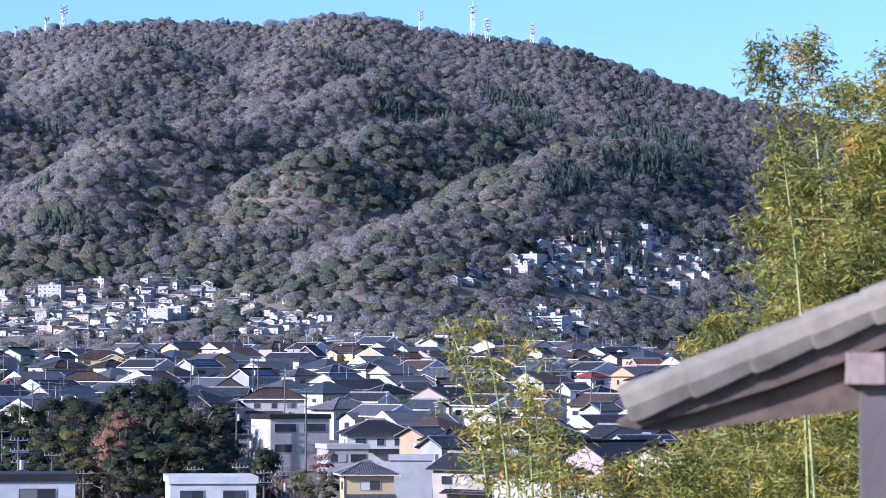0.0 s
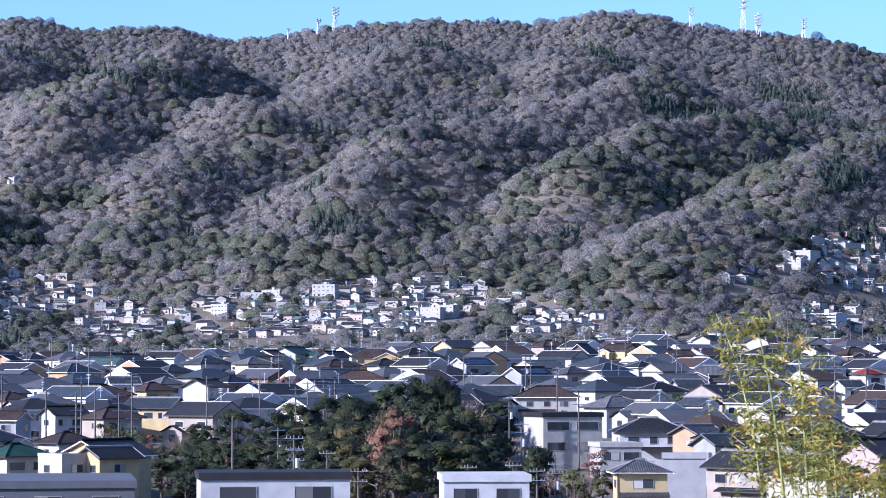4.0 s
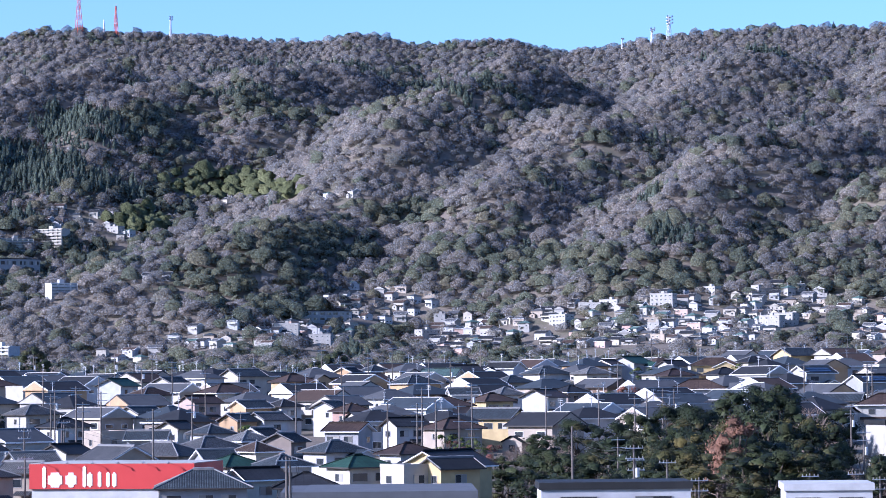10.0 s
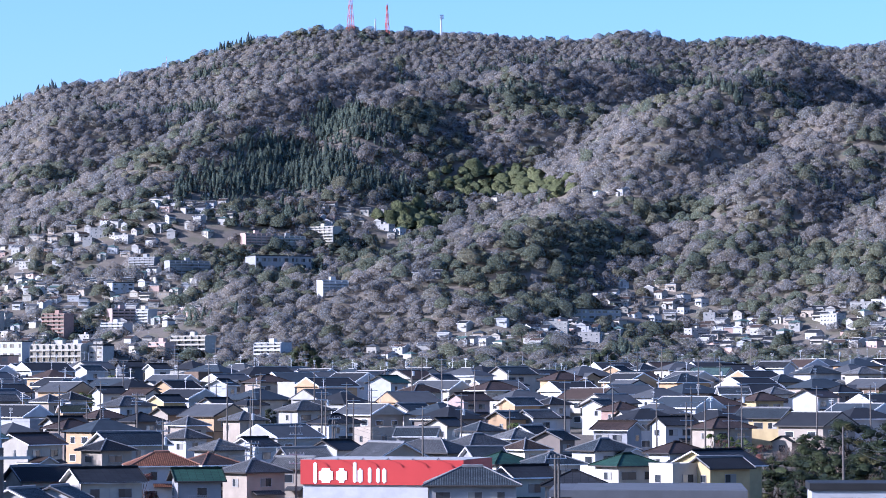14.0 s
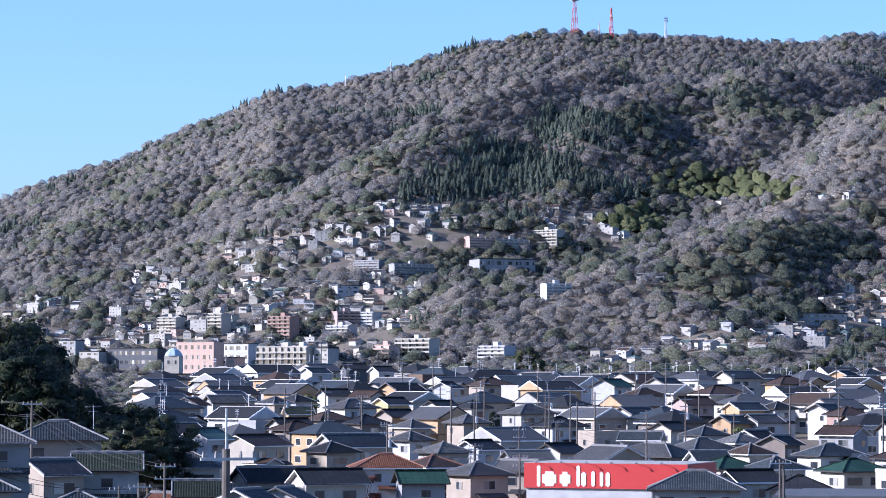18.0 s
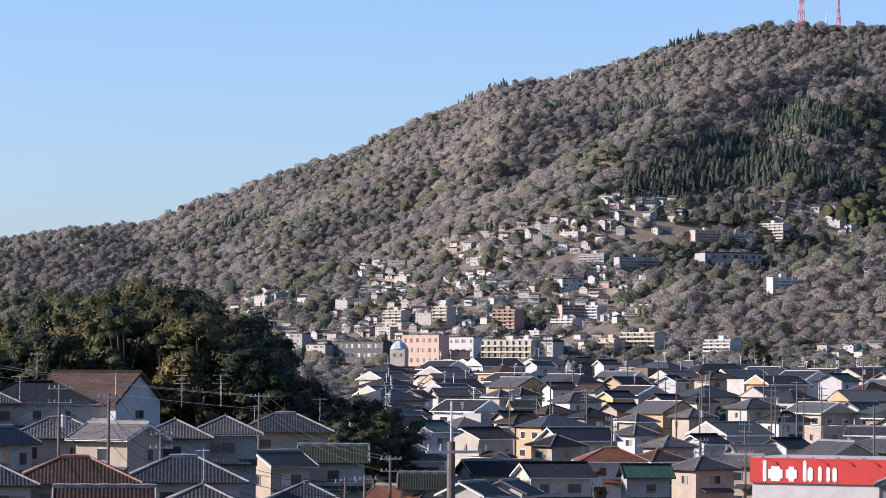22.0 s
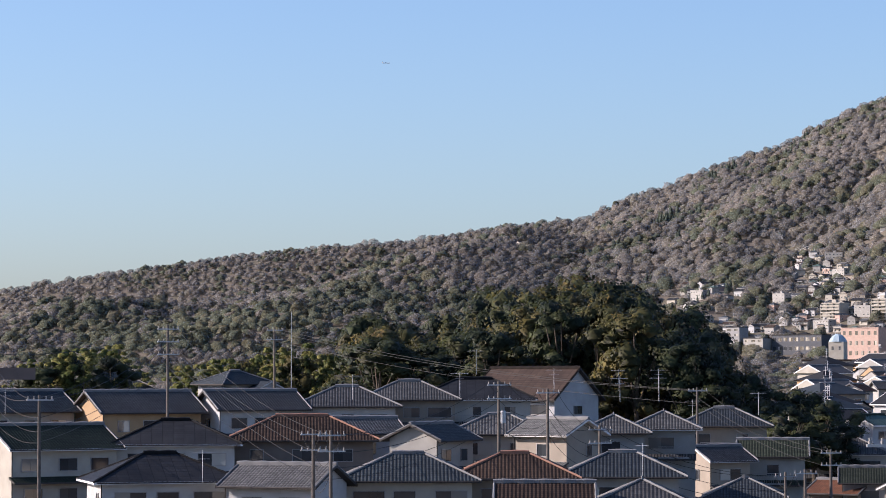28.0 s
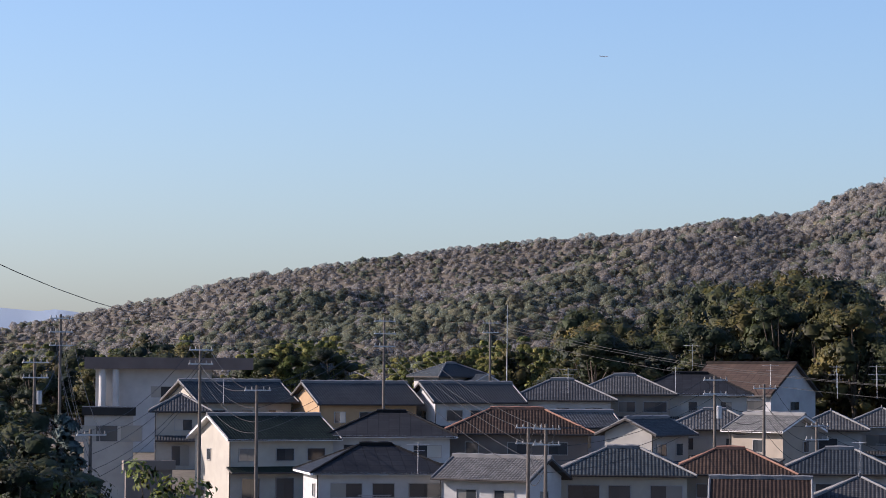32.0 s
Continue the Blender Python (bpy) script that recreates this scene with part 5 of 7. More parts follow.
def block(az, el, d, w, h, dep=12.0, rot=0, wall="white", floors=4, kind="apartment", label="", name="apartment_block", category="apartment block"):
    """A flat-roofed building whose roof edge shows at that heading and elevation."""
    if d > 1000:                                # stands where its foot meets the slope
        far = min(2900.0, max(d * 0.75, slope_r(az, el - math.degrees(h / d))))
        w, h, d = w * far / d, h * far / d, far
    p = spot(az, el, d)
    zg = min(gz(p.x, p.y), p.z - h * 0.6)
    ob = thing(name, pose(p.x, p.y, p.z - h, 0, 0, -az + rot), label, category)
    bm = bmesh.new()
    box(bm, -w / 2, w / 2, -dep / 2, dep / 2, min(0, zg - (p.z - h)) - 3, h)
    part("wall", bm, WALL[wall], ob)
    bm = bmesh.new()
    box(bm, -w / 2 - 0.2, w / 2 + 0.2, -dep / 2 - 0.2, dep / 2 + 0.2, h + 0.003, h + 0.7)
    part("roof", bm, WALL[wall] if kind != "hall" else SLATE["grey"], ob)
    fh = h / floors
    n = max(2, int(w / 5))
    if kind == "apartment":
        for k in range(1, floors + 1):
            z = (k - 1) * fh
            bm = bmesh.new()
            box(bm, -w / 2, w / 2, -dep / 2 - 1.4, -dep / 2 + 0.0, z + 0.0, z + 0.2)
            box(bm, -w / 2, w / 2, -dep / 2 - 1.4, -dep / 2 - 1.28, z + 0.2, z + 1.25)
            part("balcony", bm, WALL[wall], ob)
            bm = bmesh.new()
            box(bm, -w / 2 + 0.3, w / 2 - 0.3, -dep / 2 - 0.05, -dep / 2 - 0.004, z + 0.3, z + fh - 0.5)
            part("window", bm, GLASS, ob)
        for k in range(n + 1):
            bm = bmesh.new()
            x = -w / 2 + k * w / n
            box(bm, x - 0.12, x + 0.12, -dep / 2 - 1.42, -dep / 2 - 0.0, 0, h - 0.1)
            part("fin_wall", bm, WALL[wall], ob)
    elif kind != "blank":
        for k in range(floors):
            for j in range(n):
                add_window(ob, 2.4 if kind != "hall" else 3.6, fh * 0.42, pose((j + 0.5) / n * w - w / 2, -dep / 2, k * fh + fh * 0.35))
    if kind == "apartment":
        bm = bmesh.new()
        box(bm, -2, 2, -2, 2, h + 0.7, h + 3.4)
        part("stair_head", bm, WALL[wall], ob)
    return ob


def tv_antenna(p, h=1.8, az=0):
    ob = thing("tv_antenna", pose(p[0], p[1], p[2], 0, 0, az), "thin metal rooftop television aerial", "antenna", "roof aerials")
    bm = bmesh.new()
    tube(bm, (0, 0, -0.3), (0, 0, h), 0.025, 0.025, 5)
    part("mast", bm, STEEL, ob)
    bm = bmesh.new()
    tube(bm, (-0.8, 0, h - 0.15), (0.8, 0, h - 0.15), 0.018, 0.018, 4)
    part("boom", bm, STEEL, ob)
    for k in range(6):
        bm = bmesh.new()
        x = -0.75 + k * 0.3
        tube(bm, (x, -0.35 + k * 0.03, h - 0.15), (x, 0.35 - k * 0.03, h - 0.15), 0.014, 0.014, 4)
        part("element", bm, STEEL, ob)
    bm = bmesh.new()
    tube(bm, (-0.5, 0, h - 0.6), (0.5, 0.1, h - 0.6), 0.016, 0.016, 4)
    part("boom", bm, STEEL, ob)


POLE_TOPS = []


def utility_pole(az, el, d, arms=2, lean=0.0, drum=False, r=0.17, wires=True, mat=None, double=False):
    """A power pole whose top shows at that heading and elevation; it stands on the ground below."""
    p = spot(az, el, d)
    zg = gz(p.x, p.y)
    h = max(4.0, p.z - zg)
    ob = thing("utility_pole", pose(p.x, p.y, zg, 0, lean, -az + 20), "grey concrete power pole with crossarms and insulators", "utility pole", "power poles")
    bm = bmesh.new()
    tube(bm, (0, 0, -0.5), (0, 0, h), r, r * 0.62, 10)
    part("shaft", bm, mat or POLE, ob)
    for k in range(arms):
        z = h - 0.35 - k * 1.1
        bm = bmesh.new()
        box(bm, -1.0, 1.0, -0.05 - r, 0.05 - r, z - 0.05, z + 0.05)
        part("crossarm", bm, STEEL, ob)
        for x in ((-0.9, -0.45, 0.45, 0.9) if wires else ()):
            bm = bmesh.new()
            tube(bm, (x, -r, z + 0.05), (x, -r, z + 0.16), 0.05, 0.065, 6)
            tube(bm, (x, -r, z + 0.16), (x, -r, z + 0.26), 0.03, 0.05, 6)
            part("insulator", bm, CONCRETE, ob)
    if drum:
        bm = bmesh.new()
        tube(bm, (0.32, -0.1, h - 3.4), (0.32, -0.1, h - 2.5), 0.24, 0.24, 12)
        tube(bm, (0.32, -0.1, h - 2.5), (0.32, -0.1, h - 2.4), 0.26, 0.2, 12)
        part("transformer", bm, STEEL, ob)
    if wires:
        POLE_TOPS.append((p.x, p.y, zg + h, az, d))
    return ob


def cable(a, b, sag=0.8, r=0.022):
    bm = bmesh.new()
    a, b = Vector(a), Vector(b)
    pts = [a.lerp(b, k / 10) - Vector((0, 0, sag * 4 * (k / 10) * (1 - k / 10))) for k in range(11)]
    prev = None
    for p in pts:
        ring = [bm.verts.new(p + Vector((r * math.cos(j * 2.094) * 0.7, r * math.cos(j * 2.094) * 0.7, r * math.sin(j * 2.094)))) for j in range(3)]
        if prev:
            for j in range(3):
                bm.faces.new((prev[j], prev[(j + 1) % 3], ring[(j + 1) % 3], ring[j]))
        prev = ring
    ob = part("power_cable", bm, WIRE)
    return tagged(ob, "thin black overhead power cable", "cable", "overhead cables")


def lattice_tower(az, el0, el1, d=3850, w=5.0, dishes=2, red=False):
    """A radio mast on the ridge between two elevations."""
    p, q = spot(az, el0, d), spot(az, el1, d)
    h = q.z - p.z
    m1 = REDSTEEL if red else WHITESTEEL
    zg = min(p.z, gz(p.x, p.y)) - p.z
    ob = thing("radio_mast", pose(p.x, p.y, p.z, 0, 0, -az + 25), ("red and white" if red else "white") + " steel lattice radio mast on the ridge", "radio mast", "ridge masts")
    legs = [(-1, -1), (1, -1), (1, 1), (-1, 1)]
    n = max(3, int(h / 6))
    for sx, sy in legs:
        bm = bmesh.new()
        tube(bm, (sx * w / 2, sy * w / 2, zg - 3), (sx * w * 0.12, sy * w * 0.12, h), 0.45, 0.3, 5)
        part("leg", bm, m1, ob)
    bm = bmesh.new()
    for k in range(n):
        f0, f1, mi = k / n, (k + 1) / n, k % 2
        for a in range(4):
            (ax, ay), (bx, by) = legs[a], legs[(a + 1) % 4]
            s0, s1 = w / 2 * (1 - f0) + w * 0.12 * f0, w / 2 * (1 - f1) + w * 0.12 * f1
            tube(bm, (ax * s0, ay * s0, f0 * h), (bx * s1, by * s1, f1 * h), 0.2, 0.2, 4, mi)
            tube(bm, (ax * s1, ay * s1, f1 * h), (bx * s1, by * s1, f1 * h), 0.2, 0.2, 4, mi)
    tagged(part("bracing", bm, [REDSTEEL if red else WHITESTEEL, WHITESTEEL], ob), kind="stuff")
    bm = bmesh.new()
    tube(bm, (0, 0, h), (0, 0, h + h * 0.12), 0.25, 0.12, 5)
    part("aerial", bm, m1, ob)
    for k in range(dishes):
        z = h * (0.95 - 0.16 * k)
        bm = bmesh.new()
        tube(bm, (0, 0, z - 0.3), (0, 0, z + 0.3), w * 0.62, w * 0.62, 10)
        part("platform", bm, WHITESTEEL, ob)
        for a in (-0.6, 0.6):
            bm = bmesh.new()
            tube(bm, (w * a, -w * 0.5, z + 1.2), (w * a, -w * 0.5 - 0.9, z + 1.2), 0.5, 1.4, 10)
            part("dish", bm, WHITESTEEL, ob)
    return ob


# ---- trees near enough to be told apart ----
tr = random.Random(11)
LEAF = {
    "ever": foliage("camphor_leaves", [(0.0, (0.013, 0.019, 0.010)), (0.5, (0.024, 0.032, 0.014)), (0.85, (0.042, 0.050, 0.019)), (1.0, (0.068, 0.060, 0.024))], 0.35, 0.6, 0.6, 0.05, True, 1.2),
    "gold": foliage("oak_leaves", [(0.0, (0.034, 0.04, 0.015)), (0.5, (0.062, 0.06, 0.02)), (0.85, (0.10, 0.084, 0.026)), (1.0, (0.13, 0.095, 0.032))], 0.35, 0.6, 0.6, 0.08, True, 1.2),
    "bare": foliage("twigs", [(0.0, (0.13, 0.10, 0.085)), (1.0, (0.22, 0.17, 0.13))], 0.5, 0.8, 0.6),
    "russet": foliage("russet_leaves", [(0.0, (0.13, 0.075, 0.05)), (1.0, (0.2, 0.11, 0.07))], 0.5, 0.7, 0.6, 0.15, True, 1.2),
    "bamboo": foliage("bamboo_leaves", [(0.0, (0.085, 0.105, 0.03)), (0.6, (0.15, 0.16, 0.045)), (1.0, (0.23, 0.21, 0.06))], 0.5, 0.6, 0.7, 0.25, True, 1.2),
    "blue": foliage("cypress_needles", [(0.0, (0.06, 0.085, 0.075)), (1.0, (0.11, 0.14, 0.12))], 0.8, 0.7, 0.7, 0.0, True, 1.2),
    "red": foliage("maple_leaves", [(0.0, (0.13, 0.05, 0.04)), (1.0, (0.22, 0.10, 0.07))], 0.8, 0.7, 0.6, 0.15, True, 1.2),
    "hedge": foliage("hedge_leaves", [(0.0, (0.05, 0.08, 0.02)), (1.0, (0.13, 0.15, 0.04))], 0.8, 0.7, 0.8, 0.12, True, 1.2),
}
BARK = paint("bark", (0.10, 0.08, 0.06), 0.9, 0.4, 4.0)


def leaf_cloud(r, centres, n, size, flat=0.0, long=1.0):
    """Leaf-like quads scattered in the shells round the given centres: (x, y, z, radius)."""
    C = np.array(centres)
    per = np.repeat(np.arange(len(C)), n)
    m = len(per)
    d = r.normal(size=(m, 3))
    d /= np.linalg.norm(d, axis=1)[:, None]
    d[:, 2] = np.abs(d[:, 2]) * 0.9 - 0.25
    rad = C[per, 3] * (0.55 + 0.5 * r.random(m) ** 0.6)
    pos = C[per, :3] + d * rad[:, None]
    out = d + np.array([0, 0, 0.35]) + r.normal(0, 0.32, (m, 3))
    e1 = np.cross(out, r.normal(size=(m, 3)))
    e1 /= np.linalg.norm(e1, axis=1)[:, None] + 1e-9
    e2 = np.cross(out, e1)
    e2 /= np.linalg.norm(e2, axis=1)[:, None] + 1e-9
    s = size * r.uniform(0.6, 1.3, m)[:, None]
    e1, e2 = e1 * s * long, e2 * s
    V = np.stack([pos - e1, pos + e2 * 0.9, pos + e1 * 0.9 - e2 * 0.4], 1).reshape(-1, 3)
    F = np.arange(m * 3).reshape(-1, 3)
    mid = np.array([C[:, 0].mean(), C[:, 1].mean(), C[:, 2].min()])
    o = pos - mid
    o /= np.linalg.norm(o, axis=1)[:, None] + 1e-9
    return V, F, np.repeat(o * 0.7 + d * 0.6 + r.normal(0, 0.18, (m, 3)), 3, axis=0)


def tree_kit(kind, seed, depth=4):
    """Trunk-with-limbs mesh and crown mesh of a tree about 12 m high."""
    r = np.random.default_rng(seed)
    bm = bmesh.new()
    h = 12.0
    if kind == "bare":
        def grow(p, d, ln, rad, lv):
            q = p + d * ln
            tube(bm, p, q, rad, rad * 0.65, 5 if lv > 1 else 3, caps=False)
            if lv == 0:
                return
            for k in range(4 if lv > 1 else 5):
                nd = (d + Vector(r.normal(0, 0.48, 3)) + Vector((0, 0, 0.12))).normalized()
                grow(p.lerp(q, r.uniform(0.5, 1.0)), nd, ln * r.uniform(0.6, 0.8), rad * 0.55, lv - 1)
        grow(Vector((0, 0, -0.4)), Vector((0, 0, 1)), 3.4, 0.26, depth)
        return mesh_of("trunk", bm, [LEAF["bare"]]), None
    tube(bm, (0, 0, -0.5), (0.1, 0.1, h * 0.45), 0.3, 0.2, 8)
    cs = []
    if kind == "blue":
        for k in range(26):
            z = 1.0 + 10.5 * k / 26
            a = k * 2.4
            rr = 2.6 * (1 - z / 12.5) + 0.2
            cs.append((rr * 0.55 * math.cos(a), rr * 0.55 * math.sin(a), z, rr * 0.75))
        V, F, NN = leaf_cloud(r, cs, 90, 0.22, long=1.6)
    elif kind == "bamboo":
        for k in range(3):
            x, y = r.normal(0, 0.8, 2)
            lx, ly = r.normal(0, 0.9, 2)
            tube(bm, (x, y, -0.4), (x + lx * 0.4, y + ly * 0.4, 10), 0.06, 0.03, 5)
            for j in range(9):
                t = j / 8
                sx_, sy_, sz_ = r.normal(0, 0.55, 3)
                cs.append((x + lx * t * t + sx_, y + ly * t * t + sy_, 4.0 + 8.0 * t + sz_ * (1 - t), r.uniform(0.8, 1.6) * (1 - t * 0.6)))
        V, F, NN = leaf_cloud(r, cs, 90, 0.17, long=1.7)
    else:
        for k in range(30):
            a, u = r.uniform(0, 6.283), r.uniform(0, 1)
            z = 3.2 + 8.0 * u
            rr = 3.9 * math.sqrt(max(0.05, 1 - ((z - 6.0) / 6.0) ** 2)) * r.uniform(0.35, 0.85)
            cs.append((rr * math.cos(a), rr * math.sin(a), z, r.uniform(1.0, 1.9)))
            if k % 3 == 0:
                tube(bm, (0, 0, h * r.uniform(0.2, 0.4)), (rr * math.cos(a), rr * math.sin(a), z), 0.13, 0.04, 5)
        if kind in ("hedge", "red"):
            cs = cs[::3]
            V, F, NN = leaf_cloud(r, cs, 70, 0.30)
        else:
            V, F, NN = leaf_cloud(r, cs, 95, 0.18)
            core = bmesh.new()              # the dense inside of every bough
            bmesh.ops.create_icosphere(core, subdivisions=1, radius=1.0)
            cv = np.array([tuple(v.co) for v in core.verts])
            cf = np.array([[v.index for v in f.verts] for f in core.faces])
            core.free()
            for x, y, z, q in cs:
                lump = cv * (q * 0.56 * r.uniform(0.6, 1.3, (len(cv), 1))) * np.array([1, 1, 0.85])
                F = np.concatenate([F, cf + len(V)])
                V = np.concatenate([V, lump + np.array([x, y, z])])
                NN = np.concatenate([NN, cv * 0.7 + np.array([x, y, z - 5.0]) / 8.0])
    trunk = mesh_of("trunk", bm, [BARK])
    me = bpy.data.meshes.new("crown")
    me.from_pydata(V.tolist(), [], F.tolist())
    me.materials.append(LEAF[kind])
    crown_normals(me, NN)
    return trunk, me


KITS = {k: [tree_kit(k, 50 + 7 * i) for i in range(n)] for k, n in (("ever", 5), ("gold", 3), ("bare", 3), ("russet", 1), ("bamboo", 4), ("blue", 1), ("red", 2), ("hedge", 2))}
TREE_WORDS = {"ever": "dark green broadleaf evergreen tree", "gold": "evergreen oak with olive and golden leaves", "bare": "leafless grey-brown deciduous tree", "russet": "oak still holding dry russet leaves",
              "bamboo": "clump of yellow-green bamboo", "blue": "blue-green conical cypress", "red": "small maple with dark red leaves", "hedge": "clipped green garden tree"}


def tree(kind, x, y, h, wide=1.0, where="in a grove"):
    tk, ck = tr.choice(KITS[kind])
    s = h / (12.0 if kind != "bare" else 10.0)
    z = gz(x, y)
    ob = thing("bamboo_clump" if kind == "bamboo" else "tree", pose(x, y, z, 0, 0, tr.uniform(0, 360)) @ Matrix.Diagonal((s * wide, s * wide, s, 1)), TREE_WORDS[kind] + " " + where, "bamboo" if kind == "bamboo" else "tree", "trees")
    o = new("trunk", tk)
    o.parent = ob
    if ck:
        o = new("crown", ck)
        o.parent = ob


def grove(az0, az1, rows, prof_az, prof_el, kinds, step, drop=0.0, where="in a grove", hmin=4.0, wide=1.0):
    """Trees in rows across a hill, whose tops follow an outline against what lies behind."""
    for j, d in enumerate(rows):
        a = az0 + tr.uniform(0, step)
        while a < az1:
            dd = d + tr.uniform(-6, 6)
            top = H + dd * math.tan(radians(float(np.interp(a, prof_az, prof_el)) - drop * j - abs(tr.gauss(0, 0.10))))
            x, y = dd * math.sin(radians(a)), dd * math.cos(radians(a))
            hgt = top - gz(x, y)
            if hgt > hmin:
                tree(tr.choice(kinds), x, y, hgt, wide * min(1.3, max(0.75, 9.0 / hgt + 0.25)), where)
            a += step * tr.uniform(0.75, 1.3)


# wooded mound in the town
MOUND_AZ, MOUND_EL = [9.46, 10.19, 11.2, 12.1, 13.01, 13.92, 14.83, 15.96, 16.53, 16.92], [-1.04, -0.62, -0.51, -0.43, -0.26, -0.03, 0.14, -0.15, -0.83, -1.39]
grove(9.46, 16.92, (452, 436, 420, 404, 388, 370, 352, 334), MOUND_AZ, MOUND_EL, ["ever"] * 7 + ["gold", "bare", "bare"], 0.60, 0.19, "on the wooded mound", 3.5, 1.12)
tree("russet", 352 * math.sin(radians(14.12)), 352 * math.cos(radians(14.12)), max(4.0, H + 352 * math.tan(radians(-0.58)) - gz(352 * math.sin(radians(14.12)), 352 * math.cos(radians(14.12)))), 1.0, "on the wooded mound")
tree("bare", 430 * math.sin(radians(15.17)), 430 * math.cos(radians(15.17)), max(4.0, H + 430 * math.tan(radians(-0.26)) - gz(430 * math.sin(radians(15.17)), 430 * math.cos(radians(15.17)))), 0.9, "on the wooded mound")
tree("bare", 434 * math.sin(radians(15.62)), 434 * math.cos(radians(15.62)), max(4.0, H + 434 * math.tan(radians(-0.2)) - gz(434 * math.sin(radians(15.62)), 434 * math.cos(radians(15.62)))), 0.9, "on the wooded mound")
tree("bare", 425 * math.sin(radians(15.85)), 425 * math.cos(radians(15.85)), max(4.0, H + 425 * math.tan(radians(-0.6)) - gz(425 * math.sin(radians(15.85)), 425 * math.cos(radians(15.85)))), 0.9, "on the wooded mound")
tree("bare", 385 * math.sin(radians(12.56)), 385 * math.cos(radians(12.56)), max(4.0, H + 385 * math.tan(radians(-1.39)) - gz(385 * math.sin(radians(12.56)), 385 * math.cos(radians(12.56)))), 0.9, "on the wooded mound")
tree("bare", 380 * math.sin(radians(9.96)), 380 * math.cos(radians(9.96)), max(4.0, H + 380 * math.tan(radians(-1.5)) - gz(380 * math.sin(radians(9.96)), 380 * math.cos(radians(9.96)))), 0.9, "on the wooded mound")
tree("ever", 380 * math.sin(radians(17.09)), 380 * math.cos(radians(17.09)), max(4.0, H + 380 * math.tan(radians(-1.39)) - gz(380 * math.sin(radians(17.09)), 380 * math.cos(radians(17.09)))), 0.9, "on the wooded mound")
tree("red", 372 * math.sin(radians(17.66)), 372 * math.cos(radians(17.66)), max(4.0, H + 372 * math.tan(radians(-1.84)) - gz(372 * math.sin(radians(17.66)), 372 * math.cos(radians(17.66)))), 0.9, "on the wooded mound")
for kd, a, d, h in (("bare", 17.25, 372, 6.5), ("red", 17.5, 356, 4.0), ("hedge", 17.8, 368, 4.2), ("bare", 18.05, 378, 5.5), ("gold", 18.3, 352, 4.4), ("red", 18.5, 364, 3.6), ("hedge", 18.75, 385, 3.8), ("ever", 17.0, 392, 6.0)):
    tree(kd, d * math.sin(radians(a)), d * math.cos(radians(a)), h, 1.1, "below the modern house")
# dark tree-covered hill behind the near houses
HILL_AZ, HILL_EL = [-16.77, -16.66, -16.21, -15.64, -15.3, -14.85, -14.4, -13.83, -13.27, -12.36, -11.45, -10.77, -10.31, -9.86, -9.4], [0.45, 1.30, 1.47, 1.25, 1.00, 1.25, 1.48, 1.82, 2.05, 2.17, 2.00, 1.78, 1.50, 1.33, 0.82]
grove(-16.77, -9.4, (410, 390, 372, 354, 340), HILL_AZ, HILL_EL, ["ever"] * 4 + ["gold"] * 2, 0.6, 0.14, "on the dark wooded hill", 4.0, 1.2)
SPUR_AZ, SPUR_EL = [-9.86, -9.4, -8.84, -8.27, -7.82, -7.26, -6.81, -6.58], [0.84, 0.38, 0.1, -0.18, -0.06, -0.17, -0.51, -0.96]
grove(-9.86, -6.58, (352, 338, 324), SPUR_AZ, SPUR_EL, ["ever"], 0.6, 0.2, "on the dark wooded hill", 3.0)
LEFT_AZ, LEFT_EL = [-28.24, -27.36, -26.47, -25.8, -25.47, -24.68, -24.11, -23.66], [0.09, 0.54, 0.49, 0.33, 0.67, 0.77, 0.57, -0.1]
grove(-30.5, -23.66, (388, 374, 362, 350), LEFT_AZ, LEFT_EL, ["ever", "bamboo", "gold", "ever"], 0.62, 0.13, "behind the near houses", 3.0)
CLUMP_AZ, CLUMP_EL = [-23.2, -22.87, -22.42, -21.74, -21.29, -20.77], [-0.1, 0.58, 0.7, 0.59, 0.65, 0.03]
grove(-23.2, -20.77, (352, 344, 336), CLUMP_AZ, CLUMP_EL, ["bamboo", "bamboo", "ever"], 0.38, 0.08, "behind the near houses", 3.0)
BAND_AZ, BAND_EL = [-20.26, -19.47, -18.45, -17.54, -16.75], [0.15, 0.36, 0.51, 0.63, 0.41]
grove(-20.26, -16.75, (420, 408, 396), BAND_AZ, BAND_EL, ["bamboo", "bamboo", "bamboo", "gold"], 0.30, 0.07, "behind the near houses", 3.0)
tree("blue", 190 * math.sin(radians(-26.71)), 190 * math.cos(radians(-26.71)), max(2.5, H + 190 * math.tan(radians(-0.74)) - gz(190 * math.sin(radians(-26.71)), 190 * math.cos(radians(-26.71)))), 1.0, "beside the lane")
tree("ever", 180 * math.sin(radians(-27.79)), 180 * math.cos(radians(-27.79)), max(2.5, H + 180 * math.tan(radians(-0.58)) - gz(180 * math.sin(radians(-27.79)), 180 * math.cos(radians(-27.79)))), 1.0, "beside the lane")
tree("ever", 172 * math.sin(radians(-27.51)), 172 * math.cos(radians(-27.51)), max(2.5, H + 172 * math.tan(radians(-1.03)) - gz(172 * math.sin(radians(-27.51)), 172 * math.cos(radians(-27.51)))), 1.1, "beside the lane")
tree("ever", 165 * math.sin(radians(-28.0)), 165 * math.cos(radians(-28.0)), max(2.5, H + 165 * math.tan(radians(-1.26)) - gz(165 * math.sin(radians(-28.0)), 165 * math.cos(radians(-28.0)))), 1.1, "beside the lane")
